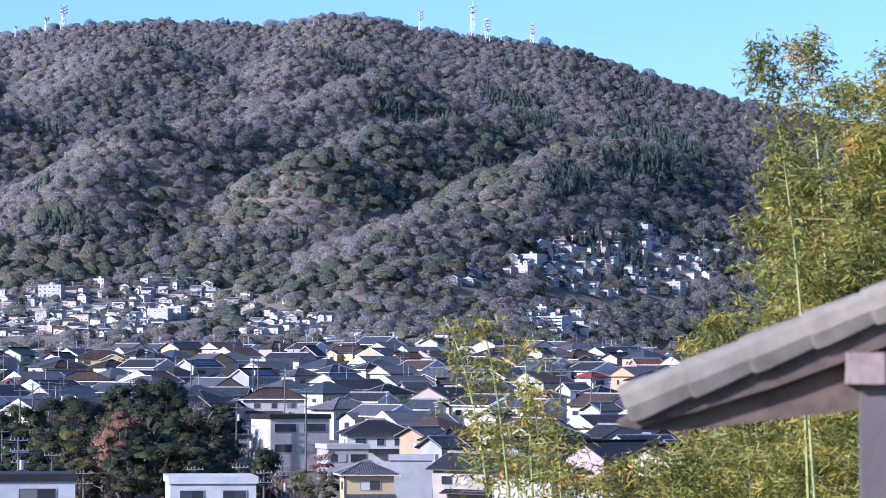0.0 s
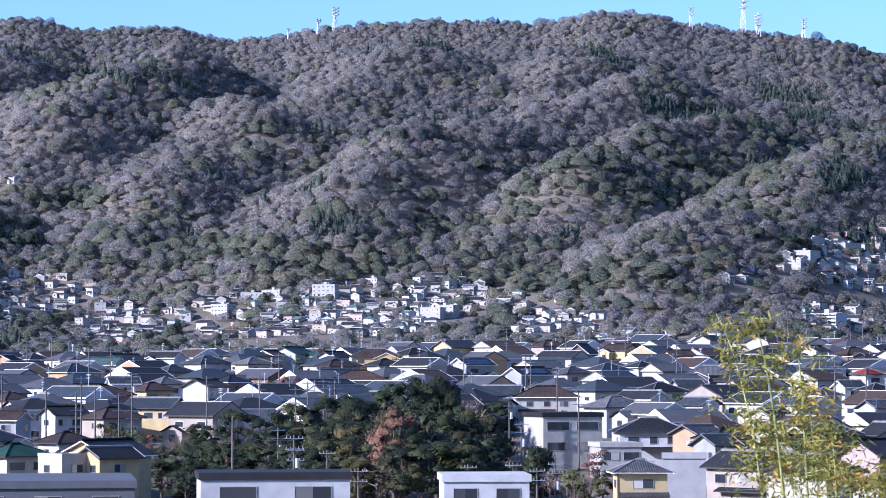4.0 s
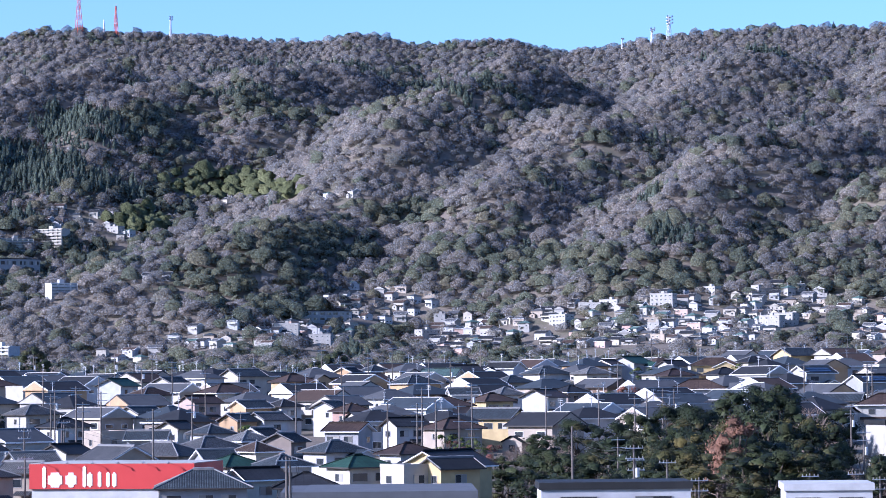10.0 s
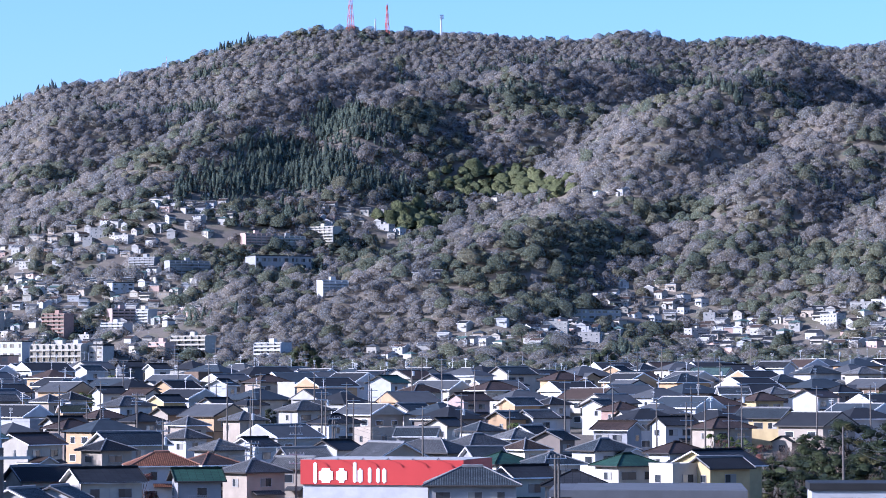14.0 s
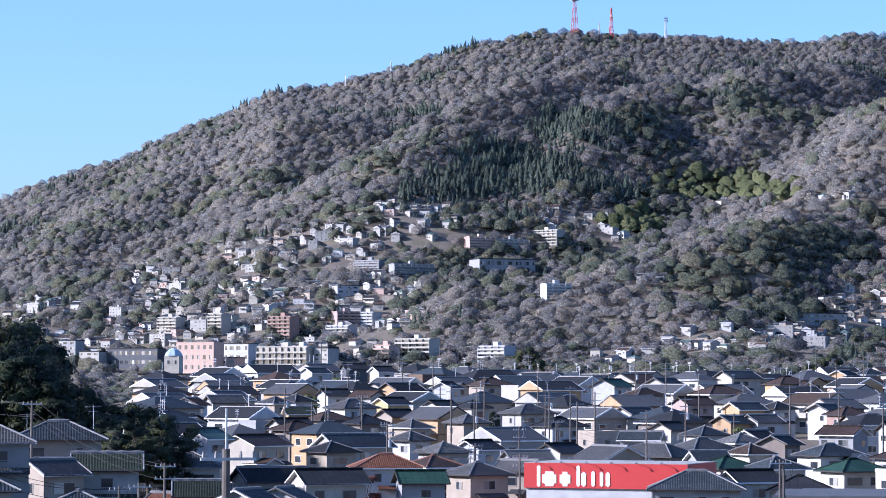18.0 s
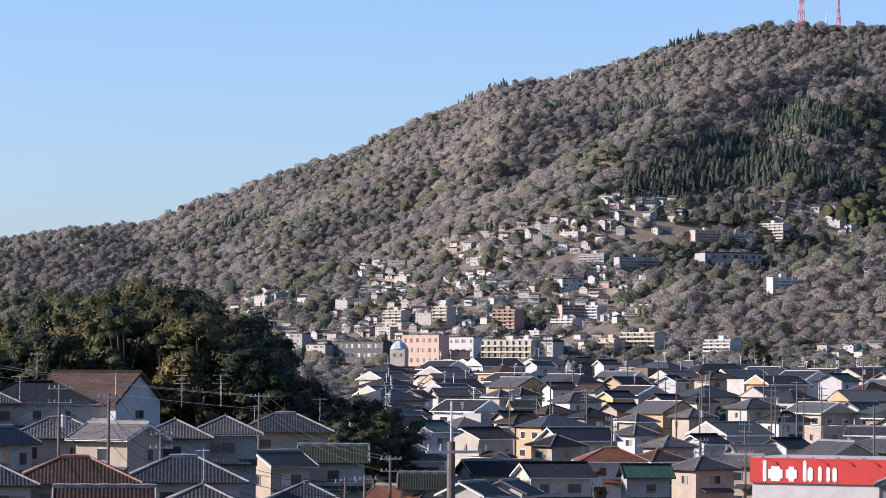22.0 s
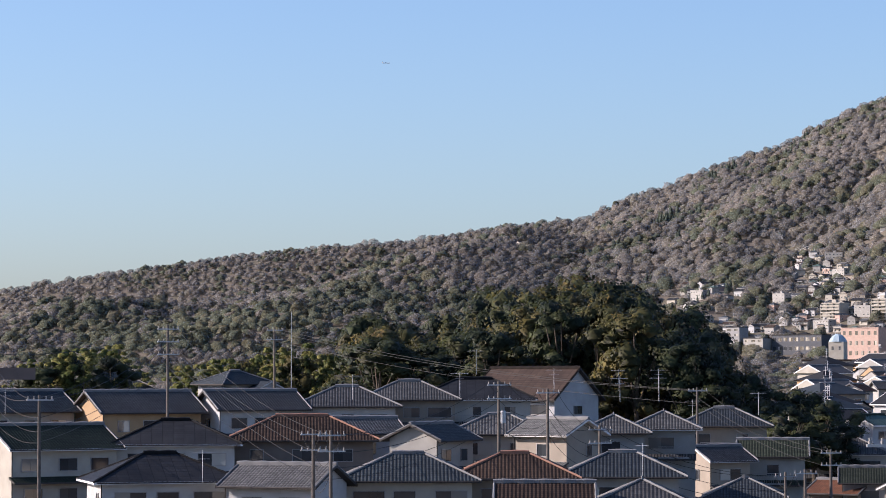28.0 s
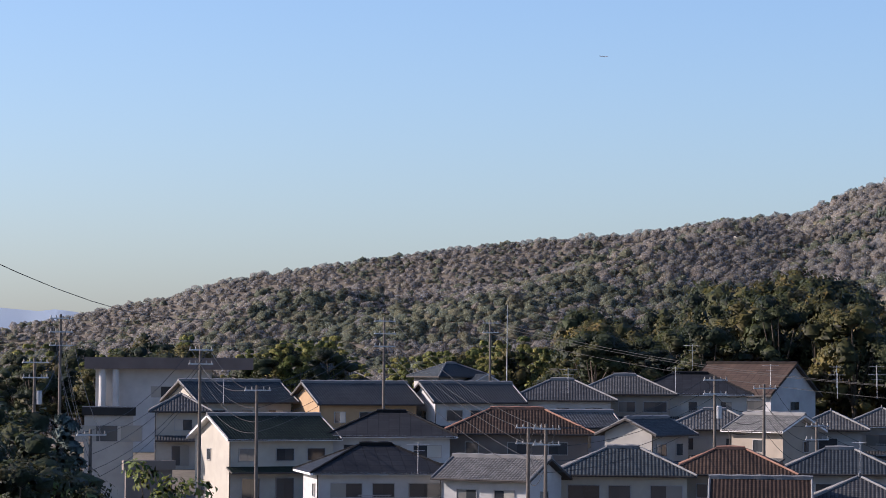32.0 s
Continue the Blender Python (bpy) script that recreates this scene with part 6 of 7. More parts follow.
tree("ever", 160 * math.sin(radians(-27.11)), 160 * math.cos(radians(-27.11)), max(2.5, H + 160 * math.tan(radians(-1.7)) - gz(160 * math.sin(radians(-27.11)), 160 * math.cos(radians(-27.11)))), 1.2, "beside the lane")
tree("hedge", 158 * math.sin(radians(-26.55)), 158 * math.cos(radians(-26.55)), max(2.5, H + 158 * math.tan(radians(-2.03)) - gz(158 * math.sin(radians(-26.55)), 158 * math.cos(radians(-26.55)))), 1.2, "beside the lane")
tree("gold", 185 * math.sin(radians(-28.35)), 185 * math.cos(radians(-28.35)), max(2.5, H + 185 * math.tan(radians(-0.48)) - gz(185 * math.sin(radians(-28.35)), 185 * math.cos(radians(-28.35)))), 1.0, "beside the lane")
tree("ever", 155 * math.sin(radians(-27.66)), 155 * math.cos(radians(-27.66)), max(2.5, H + 155 * math.tan(radians(-1.93)) - gz(155 * math.sin(radians(-27.66)), 155 * math.cos(radians(-27.66)))), 1.2, "beside the lane")
tree("hedge", 185 * math.sin(radians(-24.31)), 185 * math.cos(radians(-24.31)), max(2.5, H + 185 * math.tan(radians(-2.02)) - gz(185 * math.sin(radians(-24.31)), 185 * math.cos(radians(-24.31)))), 1.0, "beside the lane")
tree("hedge", 196 * math.sin(radians(-24.82)), 196 * math.cos(radians(-24.82)), max(2.5, H + 196 * math.tan(radians(-1.69)) - gz(196 * math.sin(radians(-24.82)), 196 * math.cos(radians(-24.82)))), 0.8, "beside the lane")
tree("hedge", 470 * math.sin(radians(8.59)), 470 * math.cos(radians(8.59)), max(3.0, H + 470 * math.tan(radians(-0.92)) - gz(470 * math.sin(radians(8.59)), 470 * math.cos(radians(8.59)))), 1.0, "between the houses")
tree("hedge", 470 * math.sin(radians(8.87)), 470 * math.cos(radians(8.87)), max(3.0, H + 470 * math.tan(radians(-0.98)) - gz(470 * math.sin(radians(8.87)), 470 * math.cos(radians(8.87)))), 1.0, "between the houses")
tree("hedge", 465 * math.sin(radians(9.04)), 465 * math.cos(radians(9.04)), max(3.0, H + 465 * math.tan(radians(-1.03)) - gz(465 * math.sin(radians(9.04)), 465 * math.cos(radians(9.04)))), 1.0, "between the houses")
tree("red", 462 * math.sin(radians(8.47)), 462 * math.cos(radians(8.47)), max(3.0, H + 462 * math.tan(radians(-1.01)) - gz(462 * math.sin(radians(8.47)), 462 * math.cos(radians(8.47)))), 1.0, "between the houses")
tree("red", 455 * math.sin(radians(8.64)), 455 * math.cos(radians(8.64)), max(3.0, H + 455 * math.tan(radians(-1.14)) - gz(455 * math.sin(radians(8.64)), 455 * math.cos(radians(8.64)))), 1.0, "between the houses")
tree("red", 450 * math.sin(radians(9.32)), 450 * math.cos(radians(9.32)), max(3.0, H + 450 * math.tan(radians(-1.09)) - gz(450 * math.sin(radians(9.32)), 450 * math.cos(radians(9.32)))), 1.0, "between the houses")
tree("ever", 520 * math.sin(radians(7.07)), 520 * math.cos(radians(7.07)), max(3.0, H + 520 * math.tan(radians(-0.74)) - gz(520 * math.sin(radians(7.07)), 520 * math.cos(radians(7.07)))), 1.0, "between the houses")
tree("ever", 1000 * math.sin(radians(5.78)), 1000 * math.cos(radians(5.78)), max(3.0, H + 1000 * math.tan(radians(0.57)) - gz(1000 * math.sin(radians(5.78)), 1000 * math.cos(radians(5.78)))), 1.0, "between the houses")
tree("ever", 1050 * math.sin(radians(6.18)), 1050 * math.cos(radians(6.18)), max(3.0, H + 1050 * math.tan(radians(0.8)) - gz(1050 * math.sin(radians(6.18)), 1050 * math.cos(radians(6.18)))), 1.0, "between the houses")
tree("bare", 800 * math.sin(radians(0.22)), 800 * math.cos(radians(0.22)), max(3.0, H + 800 * math.tan(radians(0.9)) - gz(800 * math.sin(radians(0.22)), 800 * math.cos(radians(0.22)))), 1.0, "between the houses")
tree("ever", 810 * math.sin(radians(0.17)), 810 * math.cos(radians(0.17)), max(3.0, H + 810 * math.tan(radians(0.94)) - gz(810 * math.sin(radians(0.17)), 810 * math.cos(radians(0.17)))), 1.0, "between the houses")
tree("ever", 560 * math.sin(radians(-0.57)), 560 * math.cos(radians(-0.57)), max(3.0, H + 560 * math.tan(radians(-0.39)) - gz(560 * math.sin(radians(-0.57)), 560 * math.cos(radians(-0.57)))), 1.0, "between the houses")
tree("ever", 350 * math.sin(radians(16.95)), 350 * math.cos(radians(16.95)), max(3.0, H + 350 * math.tan(radians(-1.36)) - gz(350 * math.sin(radians(16.95)), 350 * math.cos(radians(16.95)))), 1.0, "between the houses")
tree("bare", 340 * math.sin(radians(17.58)), 340 * math.cos(radians(17.58)), max(3.0, H + 340 * math.tan(radians(-1.64)) - gz(340 * math.sin(radians(17.58)), 340 * math.cos(radians(17.58)))), 1.0, "between the houses")
tree("bare", 335 * math.sin(radians(17.92)), 335 * math.cos(radians(17.92)), max(3.0, H + 335 * math.tan(radians(-1.69)) - gz(335 * math.sin(radians(17.92)), 335 * math.cos(radians(17.92)))), 1.0, "between the houses")
tree("hedge", 330 * math.sin(radians(17.75)), 330 * math.cos(radians(17.75)), max(3.0, H + 330 * math.tan(radians(-1.81)) - gz(330 * math.sin(radians(17.75)), 330 * math.cos(radians(17.75)))), 1.0, "between the houses")
tree("ever", 900 * math.sin(radians(-6.02)), 900 * math.cos(radians(-6.02)), max(3.0, H + 900 * math.tan(radians(0.46)) - gz(900 * math.sin(radians(-6.02)), 900 * math.cos(radians(-6.02)))), 1.0, "between the houses")
tree("ever", 880 * math.sin(radians(-5.34)), 880 * math.cos(radians(-5.34)), max(3.0, H + 880 * math.tan(radians(0.32)) - gz(880 * math.sin(radians(-5.34)), 880 * math.cos(radians(-5.34)))), 1.0, "between the houses")
tree("bare", 1050 * math.sin(radians(4.58)), 1050 * math.cos(radians(4.58)), max(3.0, H + 1050 * math.tan(radians(0.53)) - gz(1050 * math.sin(radians(4.58)), 1050 * math.cos(radians(4.58)))), 1.0, "between the houses")
tree("bare", 1100 * math.sin(radians(4.13)), 1100 * math.cos(radians(4.13)), max(3.0, H + 1100 * math.tan(radians(0.76)) - gz(1100 * math.sin(radians(4.13)), 1100 * math.cos(radians(4.13)))), 1.0, "between the houses")
tree("bare", 1100 * math.sin(radians(5.15)), 1100 * math.cos(radians(5.15)), max(3.0, H + 1100 * math.tan(radians(0.75)) - gz(1100 * math.sin(radians(5.15)), 1100 * math.cos(radians(5.15)))), 1.0, "between the houses")
tree("red", 560 * math.sin(radians(12.02)), 560 * math.cos(radians(12.02)), max(3.0, H + 560 * math.tan(radians(0.07)) - gz(560 * math.sin(radians(12.02)), 560 * math.cos(radians(12.02)))), 1.0, "between the houses")
tree("hedge", 540 * math.sin(radians(11.57)), 540 * math.cos(radians(11.57)), max(3.0, H + 540 * math.tan(radians(-0.04)) - gz(540 * math.sin(radians(11.57)), 540 * math.cos(radians(11.57)))), 1.0, "between the houses")
tree("bare", 360 * math.sin(radians(3.21)), 360 * math.cos(radians(3.21)), max(3.0, H + 360 * math.tan(radians(-1.67)) - gz(360 * math.sin(radians(3.21)), 360 * math.cos(radians(3.21)))), 1.0, "between the houses")
# masts on the ridge
lattice_tower(1.05, 7.18, 7.87, 3830, 9, 1, True)
lattice_tower(1.79, 7.22, 7.67, 3830, 5, 0, True)
lattice_tower(1.55, 7.2, 7.4, 3830, 2, 0, False)
lattice_tower(2.88, 7.16, 7.46, 3830, 2.5, 2, False)
lattice_tower(12.92, 7.0, 7.39, 3830, 6, 3, False)
lattice_tower(12.58, 6.94, 7.15, 3830, 4, 2, False)
lattice_tower(11.98, 6.81, 6.95, 3830, 2, 1, False)
lattice_tower(20.09, 6.97, 7.37, 3830, 4, 3, False)
lattice_tower(21.14, 6.82, 7.5, 3830, 7, 2, False)
lattice_tower(21.43, 6.82, 7.22, 3830, 7, 4, False)
lattice_tower(22.34, 6.63, 7.12, 3830, 5, 3, False)
lattice_tower(-2.65, 6.43, 6.61, 3830, 1.5, 0, False)
lattice_tower(-3.57, 6.12, 6.35, 3830, 1.5, 0, False)
# apartment houses, halls and shops
block(-4.71, 0.86, 1450, 31.3, 15.5, 12, -36, "cream", 5, "apartment", "long cream apartment block with balconies on every floor", "apartment_block", "apartment block")
block(-3.93, 0.84, 1480, 8.8, 11.7, 12, -36, "stone", 5, "hall", "pale grey stair end of an apartment block", "apartment_block", "apartment block")
block(-2.09, 1.03, 1500, 22.3, 11.9, 12, -36, "cream", 5, "apartment", "cream apartment block with continuous balconies", "apartment_block", "apartment block")
block(-2.71, 0.9, 1490, 10.3, 8.6, 12, -36, "rose", 4, "apartment", "pale peach apartment block with balconies", "apartment_block", "apartment block")
block(-0.5, 0.89, 1420, 16.3, 7.6, 12, -36, "white", 4, "apartment", "white apartment block with narrow balconies", "apartment_block", "apartment block")
block(-6.45, 0.94, 1200, 19.0, 16.7, 12, -36, "rose", 4, "plain", "pink windowless department store", "department_store", "shop")
block(-5.81, 0.64, 1210, 7.7, 10.3, 12, -36, "rose", 3, "hall", "pink low wing of the department store", "department_store", "shop")
block(-5.66, 0.92, 1500, 17.2, 14.3, 12, -36, "white", 3, "hall", "white office block behind the store", "office_block", "office")
block(-7.71, 0.81, 1450, 30.8, 9.2, 12, -36, "slate", 2, "hall", "long dark grey factory hall", "factory_hall", "factory")
block(-8.98, 0.97, 1500, 8.9, 14.0, 12, -36, "grey", 5, "hall", "grey concrete office tower", "office_block", "office")
block(-8.57, 0.75, 1480, 12.3, 7.9, 12, -36, "stone", 3, "hall", "pale stone workshop building", "workshop", "factory")
block(-0.4, 2.63, 2550, 53.6, 15.2, 24, 22, "grey", 2, "hall", "wide grey gymnasium hall on the hillside", "gymnasium", "hall")
block(0.68, 2.14, 2350, 22.4, 12.6, 12, 22, "white", 5, "apartment", "white stepped apartment block on the hillside", "apartment_block", "apartment block")
block(-0.85, 3.08, 2650, 26.3, 13.1, 12, 22, "rose", 5, "apartment", "peach apartment block on the hillside", "apartment_block", "apartment block")
block(-0.23, 3.03, 2660, 31.6, 11.1, 12, 22, "stone", 4, "apartment", "grey apartment block on the hillside", "apartment_block", "apartment block")
block(0.51, 3.22, 2700, 32.1, 14.5, 12, -36, "cream", 5, "apartment", "beige apartment block on the hillside", "apartment_block", "apartment block")
block(-4.78, 1.47, 1950, 18.2, 15.5, 12, -36, "salmon", 6, "apartment", "red-brown apartment block with balconies", "apartment_block", "apartment block")
block(-3.54, 1.57, 2000, 17.8, 11.1, 12, 22, "pink", 5, "apartment", "pale pink apartment block with balconies", "apartment_block", "apartment block")
block(-3.07, 1.56, 1990, 14.2, 8.7, 12, -36, "white", 4, "apartment", "white apartment block with balconies", "apartment_block", "apartment block")
block(-3.62, 1.29, 1900, 18.1, 8.7, 12, -36, "white", 4, "apartment", "white apartment block with a blue tint", "apartment_block", "apartment block")
block(-3.55, 2.1, 2200, 17.9, 6.5, 12, 22, "white", 2, "hall", "white flat-roofed hall on the slope", "hall", "hall")
block(-2.23, 2.53, 2450, 36.9, 13.1, 12, 22, "grey", 5, "apartment", "long grey apartment block on the hillside", "apartment_block", "apartment block")
block(-3.04, 2.6, 2480, 27.0, 8.9, 12, -36, "grey", 4, "apartment", "grey apartment block on the hillside", "apartment_block", "apartment block")
block(5.83, 1.56, 2100, 47.1, 7.9, 12, 22, "grey", 2, "hall", "long white school building at the foot of the wood", "school", "school")
block(-7.03, 1.44, 2000, 15.9, 11.1, 12, -36, "cream", 5, "apartment", "cream apartment block on the slope", "apartment_block", "apartment block")
block(-6.07, 1.52, 1950, 11.6, 14.3, 12, -36, "cream", 6, "apartment", "pale apartment tower on the slope", "apartment_block", "apartment block")
block(22.8, 1.24, 1250, 14.4, 5.0, 12, -36, "white", 3, "apartment", "white apartment block beside the wood", "apartment_block", "apartment block")
block(-4.4, 0.87, 1400, 12.5, 10.8, 12, -36, "white", 5, "apartment", "white apartment block with balconies", "apartment_block", "apartment block")
block(-3.95, 0.86, 1420, 10.4, 9.6, 12, -36, "stone", 5, "hall", "grey end of an apartment block", "apartment_block", "apartment block")
block(17.5, -0.8, 440, 9.6, 6.2, 9, 20, "stone", 2, "hall", "white flat-roofed modern house with large windows", "modern_house", "house")
block(18.55, -1.4, 415, 6.0, 2.9, 7, 14, "stone", 1, "plain", "white flat-roofed garage beside a modern house", "garage", "garage")
block(11.68, -2.02, 280, 14.4, 3.0, 9, 4, "white", 1, "hall", "long white flat-roofed workshop", "workshop", "factory")
block(15.91, -2.07, 285, 8.4, 2.8, 9, 4, "white", 1, "plain", "white flat-roofed workshop beside the mound", "workshop", "factory")
block(7.23, -2.13, 270, 15.5, 2.9, 20, 0, "slate", 1, "plain", "wide flat dark grey metal roof of a depot", "depot", "factory")
block(6.88, -2.12, 300, 18.4, 2.0, 20, 0, "slate", 1, "plain", "wide flat dark grey metal roof of a depot", "depot", "factory")
block(19.93, -1.63, 365, 5.4, 5.1, 3, 0, "grey", 1, "blank", "grey concrete retaining wall below the houses", "retaining_wall", "wall")
block(-25.06, -2.05, 208, 3.4, 2.4, 0.4, 10, "taupe", 1, "blank", "taupe block garden wall beside the lane", "garden_wall", "wall")
hall_b = block(-24.98, -0.06, 310, 12.3, 9.5, 10, 0, "white", 2, "blank", "white two-storey hall with a deep brown roof edge", "hall_building", "hall")
block(-25.86, -0.96, 245, 4.1, 3.4, 6, 0, "stone", 1, "hall", "pale stone single-storey annexe with a dark flat roof", "annexe", "hall")
OLDFASCIA = paint("brown_fascia", (0.16, 0.13, 0.115), 0.7)
bm = bmesh.new()
box(bm, -7.3, 10.5, -6.6, 5.6, 9.6, 10.85)
part("roof_edge", bm, OLDFASCIA, hall_b, "deep dark brown roof edge")
add_window(hall_b, 2.2, 1.2, pose(0.8, -5, 6.6))
add_window(hall_b, 1.8, 1.8, pose(3.2, -5, 0.6))
for cx in (-5.4, -4.0):
    bm = bmesh.new()
    tube(bm, (cx, -6.1, 3.8), (cx, -6.1, 9.55), 0.4, 0.35, 10)
    part("column", bm, WALL["white"], hall_b)
for p0, p1 in ((spot(-28.72, 2.32, 110), spot(-23.56, 1.03, 235)), (spot(-24.68, 0.57, 205), spot(-20.5, 0.99, 249))):
    cable(p0, p1, 1.2)
# power poles
utility_pole(-24.06, 0.44, 225, 2, 0, False, 0.17, True)
utility_pole(-22.92, -0.35, 205, 1, 0, False, 0.17, True)
utility_pole(-20.38, 1.04, 250, 3, 0, False, 0.17, True)
utility_pole(-26.84, 1.04, 235, 3, 0, False, 0.17, True)
utility_pole(-27.34, 0.17, 210, 2, 0, True, 0.17, True)
utility_pole(-18.25, 1.0, 330, 2, 0, False, 0.17, True)
utility_pole(-17.47, -1.05, 200, 2, 0, False, 0.17, True)
utility_pole(-17.12, -1.07, 198, 2, 0, False, 0.17, True)
utility_pole(-13.75, -0.08, 228, 2, 0, True, 0.17, True)
utility_pole(-12.77, -0.24, 232, 1, 0, False, 0.17, True)
utility_pole(-26.22, -1.25, 185, 1, 0, False, 0.17, True)
utility_pole(-5.92, -1.17, 98, 1, 0, False, 0.22, True)
utility_pole(-11.73, -0.98, 235, 2, 0, False, 0.17, True)
utility_pole(-9.78, -0.22, 280, 1, 0, False, 0.17, True)
utility_pole(-7.65, -1.85, 235, 1, 0, False, 0.17, True)
utility_pole(-7.14, -1.45, 260, 2, 0, False, 0.17, True)
utility_pole(-8.04, -1.91, 240, 1, 0, False, 0.17, True)
utility_pole(-3.21, -0.09, 470, 2, 0, False, 0.17, True)
utility_pole(-2.7, -0.62, 380, 2, 0, True, 0.17, True)
utility_pole(5.15, -1.34, 250, 1, 0, False, 0.17, True)
utility_pole(5.22, -1.37, 250, 0, 0, False, 0.17, True)
utility_pole(-0.95, -1.12, 370, 2, 0, False, 0.17, True)
utility_pole(-0.05, -0.73, 420, 2, 0, False, 0.17, True)
utility_pole(0.73, -0.57, 450, 2, 0, False, 0.17, True)
utility_pole(4.24, -0.43, 500, 2, 0, False, 0.17, False)
utility_pole(3.69, -1.11, 430, 2, 0, False, 0.17, True)
utility_pole(2.86, -0.99, 420, 2, 0, False, 0.17, True)
utility_pole(10.88, -0.79, 330, 0, 0, False, 0.17, True)
utility_pole(12.11, -1.17, 300, 2, 0, True, 0.17, True)
utility_pole(1.63, -0.3, 540, 2, 0, False, 0.17, False)
utility_pole(2.54, -0.08, 600, 2, 0, False, 0.17, False)
utility_pole(4.92, 0.36, 800, 2, 0, False, 0.17, False)
utility_pole(6.05, -0.11, 620, 2, 0, False, 0.17, False)
utility_pole(7.64, 0.33, 800, 2, 0, False, 0.17, False)
utility_pole(8.61, 0.55, 850, 2, 0, False, 0.17, False)
utility_pole(-1.64, 0.07, 560, 2, 0, False, 0.17, False)
utility_pole(-4.21, -0.24, 500, 2, 0, False, 0.17, False)
utility_pole(-3.24, -0.17, 540, 2, 0, False, 0.17, False)
utility_pole(-2.7, -0.67, 420, 2, 0, False, 0.17, True)
utility_pole(-0.93, -1.05, 380, 2, 0, False, 0.17, True)
utility_pole(0.69, -0.58, 450, 2, 0, False, 0.17, True)
utility_pole(-0.04, -1.27, 350, 2, 0, False, 0.17, True)
utility_pole(19.16, -1.64, 370, 2, 0, False, 0.17, True)
utility_pole(19.78, -1.56, 365, 2, 0, False, 0.17, True)
utility_pole(17.35, -1.69, 340, 2, 0, True, 0.17, True)
utility_pole(16.98, -1.83, 335, 2, 0, False, 0.17, True)
utility_pole(15.6, -1.76, 320, 1, 0, False, 0.17, True)
utility_pole(16.5, -1.72, 325, 2, 0, False, 0.17, True)
utility_pole(13.4, -1.83, 310, 2, 0, False, 0.17, True)
utility_pole(12.14, -1.41, 315, 3, 0, False, 0.17, True)
utility_pole(12.77, -1.47, 320, 1, 0, False, 0.17, True)
utility_pole(18.36, -0.13, 590, 2, 0, False, 0.17, False)
utility_pole(17.28, 0.34, 680, 2, 0, False, 0.17, False)
utility_pole(21.37, -0.22, 560, 2, 0, False, 0.17, False)
utility_pole(21.08, -0.01, 590, 2, 0, False, 0.17, False)
utility_pole(24.03, -1.0, 460, 3, 0, False, 0.17, True)
utility_pole(24.71, -1.0, 470, 2, 0, False, 0.17, True)
utility_pole(22.42, -0.84, 500, 2, 0, False, 0.17, False)
utility_pole(19.63, 0.8, 900, 2, 0, False, 0.17, False)
utility_pole(19.7, 0.69, 880, 1, 0, False, 0.17, False)
utility_pole(17.79, 0.8, 900, 2, 0, False, 0.17, False)
utility_pole(25.79, 3.19, 1900, 0, 0, False, 0.17, False)
utility_pole(-5.92, -0.36, 98.3, 0, 0, False, 0.06, False, STEEL)
# a thin mast behind the houses and roof aerials
utility_pole(-17.91, 1.31, 345, 0, 0, False, 0.07, False, STEEL)
tv_antenna(spot(-14.2, 0.11, 262), 2.0, 55)
tv_antenna(spot(-11.32, -0.45, 262), 2.0, 42)
tv_antenna(spot(-10.54, -0.44, 262), 2.0, 22)
tv_antenna(spot(-16.68, -0.39, 262), 2.0, 15)
tv_antenna(spot(-10.87, -1.9, 205), 2.0, 82)
tv_antenna(spot(-14.53, -0.34, 262), 2.0, 41)
tv_antenna(spot(-11.34, -0.24, 300), 2.0, 55)
tv_antenna(spot(-10.55, -0.23, 300), 2.0, 35)
tv_antenna(spot(-12.64, -0.25, 280), 2.0, 30)
tv_antenna(spot(-9.87, -0.85, 300), 2.0, 5)
tv_antenna(spot(-8.56, -0.72, 280), 2.0, 30)
tv_antenna(spot(12.02, -0.16, 480), 2.0, 40)
tv_antenna(spot(0.04, -0.85, 440), 2.0, 60)
tv_antenna(spot(-23.59, -0.67, 262), 2.0, 35)
tv_antenna(spot(-19.68, -2.02, 207), 2.0, 20)

# power cables from pole to pole
tops = sorted(POLE_TOPS, key=lambda q: q[3])
for lo, hi in ((0, 260), (260, 520)):
    line = [q for q in tops if lo <= q[4] < hi]
    for p, q in zip(line, line[1:]):
        if abs(p[4] - q[4]) < 75 and math.hypot(p[0] - q[0], p[1] - q[1]) < 70:
            for off, dz in ((-0.8, -0.3), (0.8, -0.3), (0.1, -1.6), (0.2, -2.6), (-0.2, -3.4)) if hi == 260 else ((-0.8, -0.3), (0.8, -0.3), (0.1, -1.6)):
                cable((p[0] + off, p[1], p[2] + dz), (q[0] + off, q[1], q[2] + dz), 0.9 + 0.3 * abs(off))

# poles and garden trees through the town
for k in range(120):
    a, d = hr.uniform(-5, 28), hr.uniform(380, 860)
    x, y = d * math.sin(radians(a)), d * math.cos(radians(a))
    if all((x - q[0]) ** 2 + (y - q[1]) ** 2 > 40 for q in placed):
        utility_pole(a, math.degrees(math.atan2(gz(x, y) + 12.5 - H, d)), d, 2 if k % 3 else 3, 0, k % 4 == 0, 0.17, False)
for k in range(110):
    a, d = hr.uniform(-6, 29), hr.uniform(330, 1100)
    x, y = d * math.sin(radians(a)), d * math.cos(radians(a))
    if all((x - q[0]) ** 2 + (y - q[1]) ** 2 > 34 for q in placed):
        tree(hr.choice(["hedge", "hedge", "bare", "hedge", "red", "bare"]), x, y, hr.uniform(4.0, 7.5), 1.0, "in a garden")

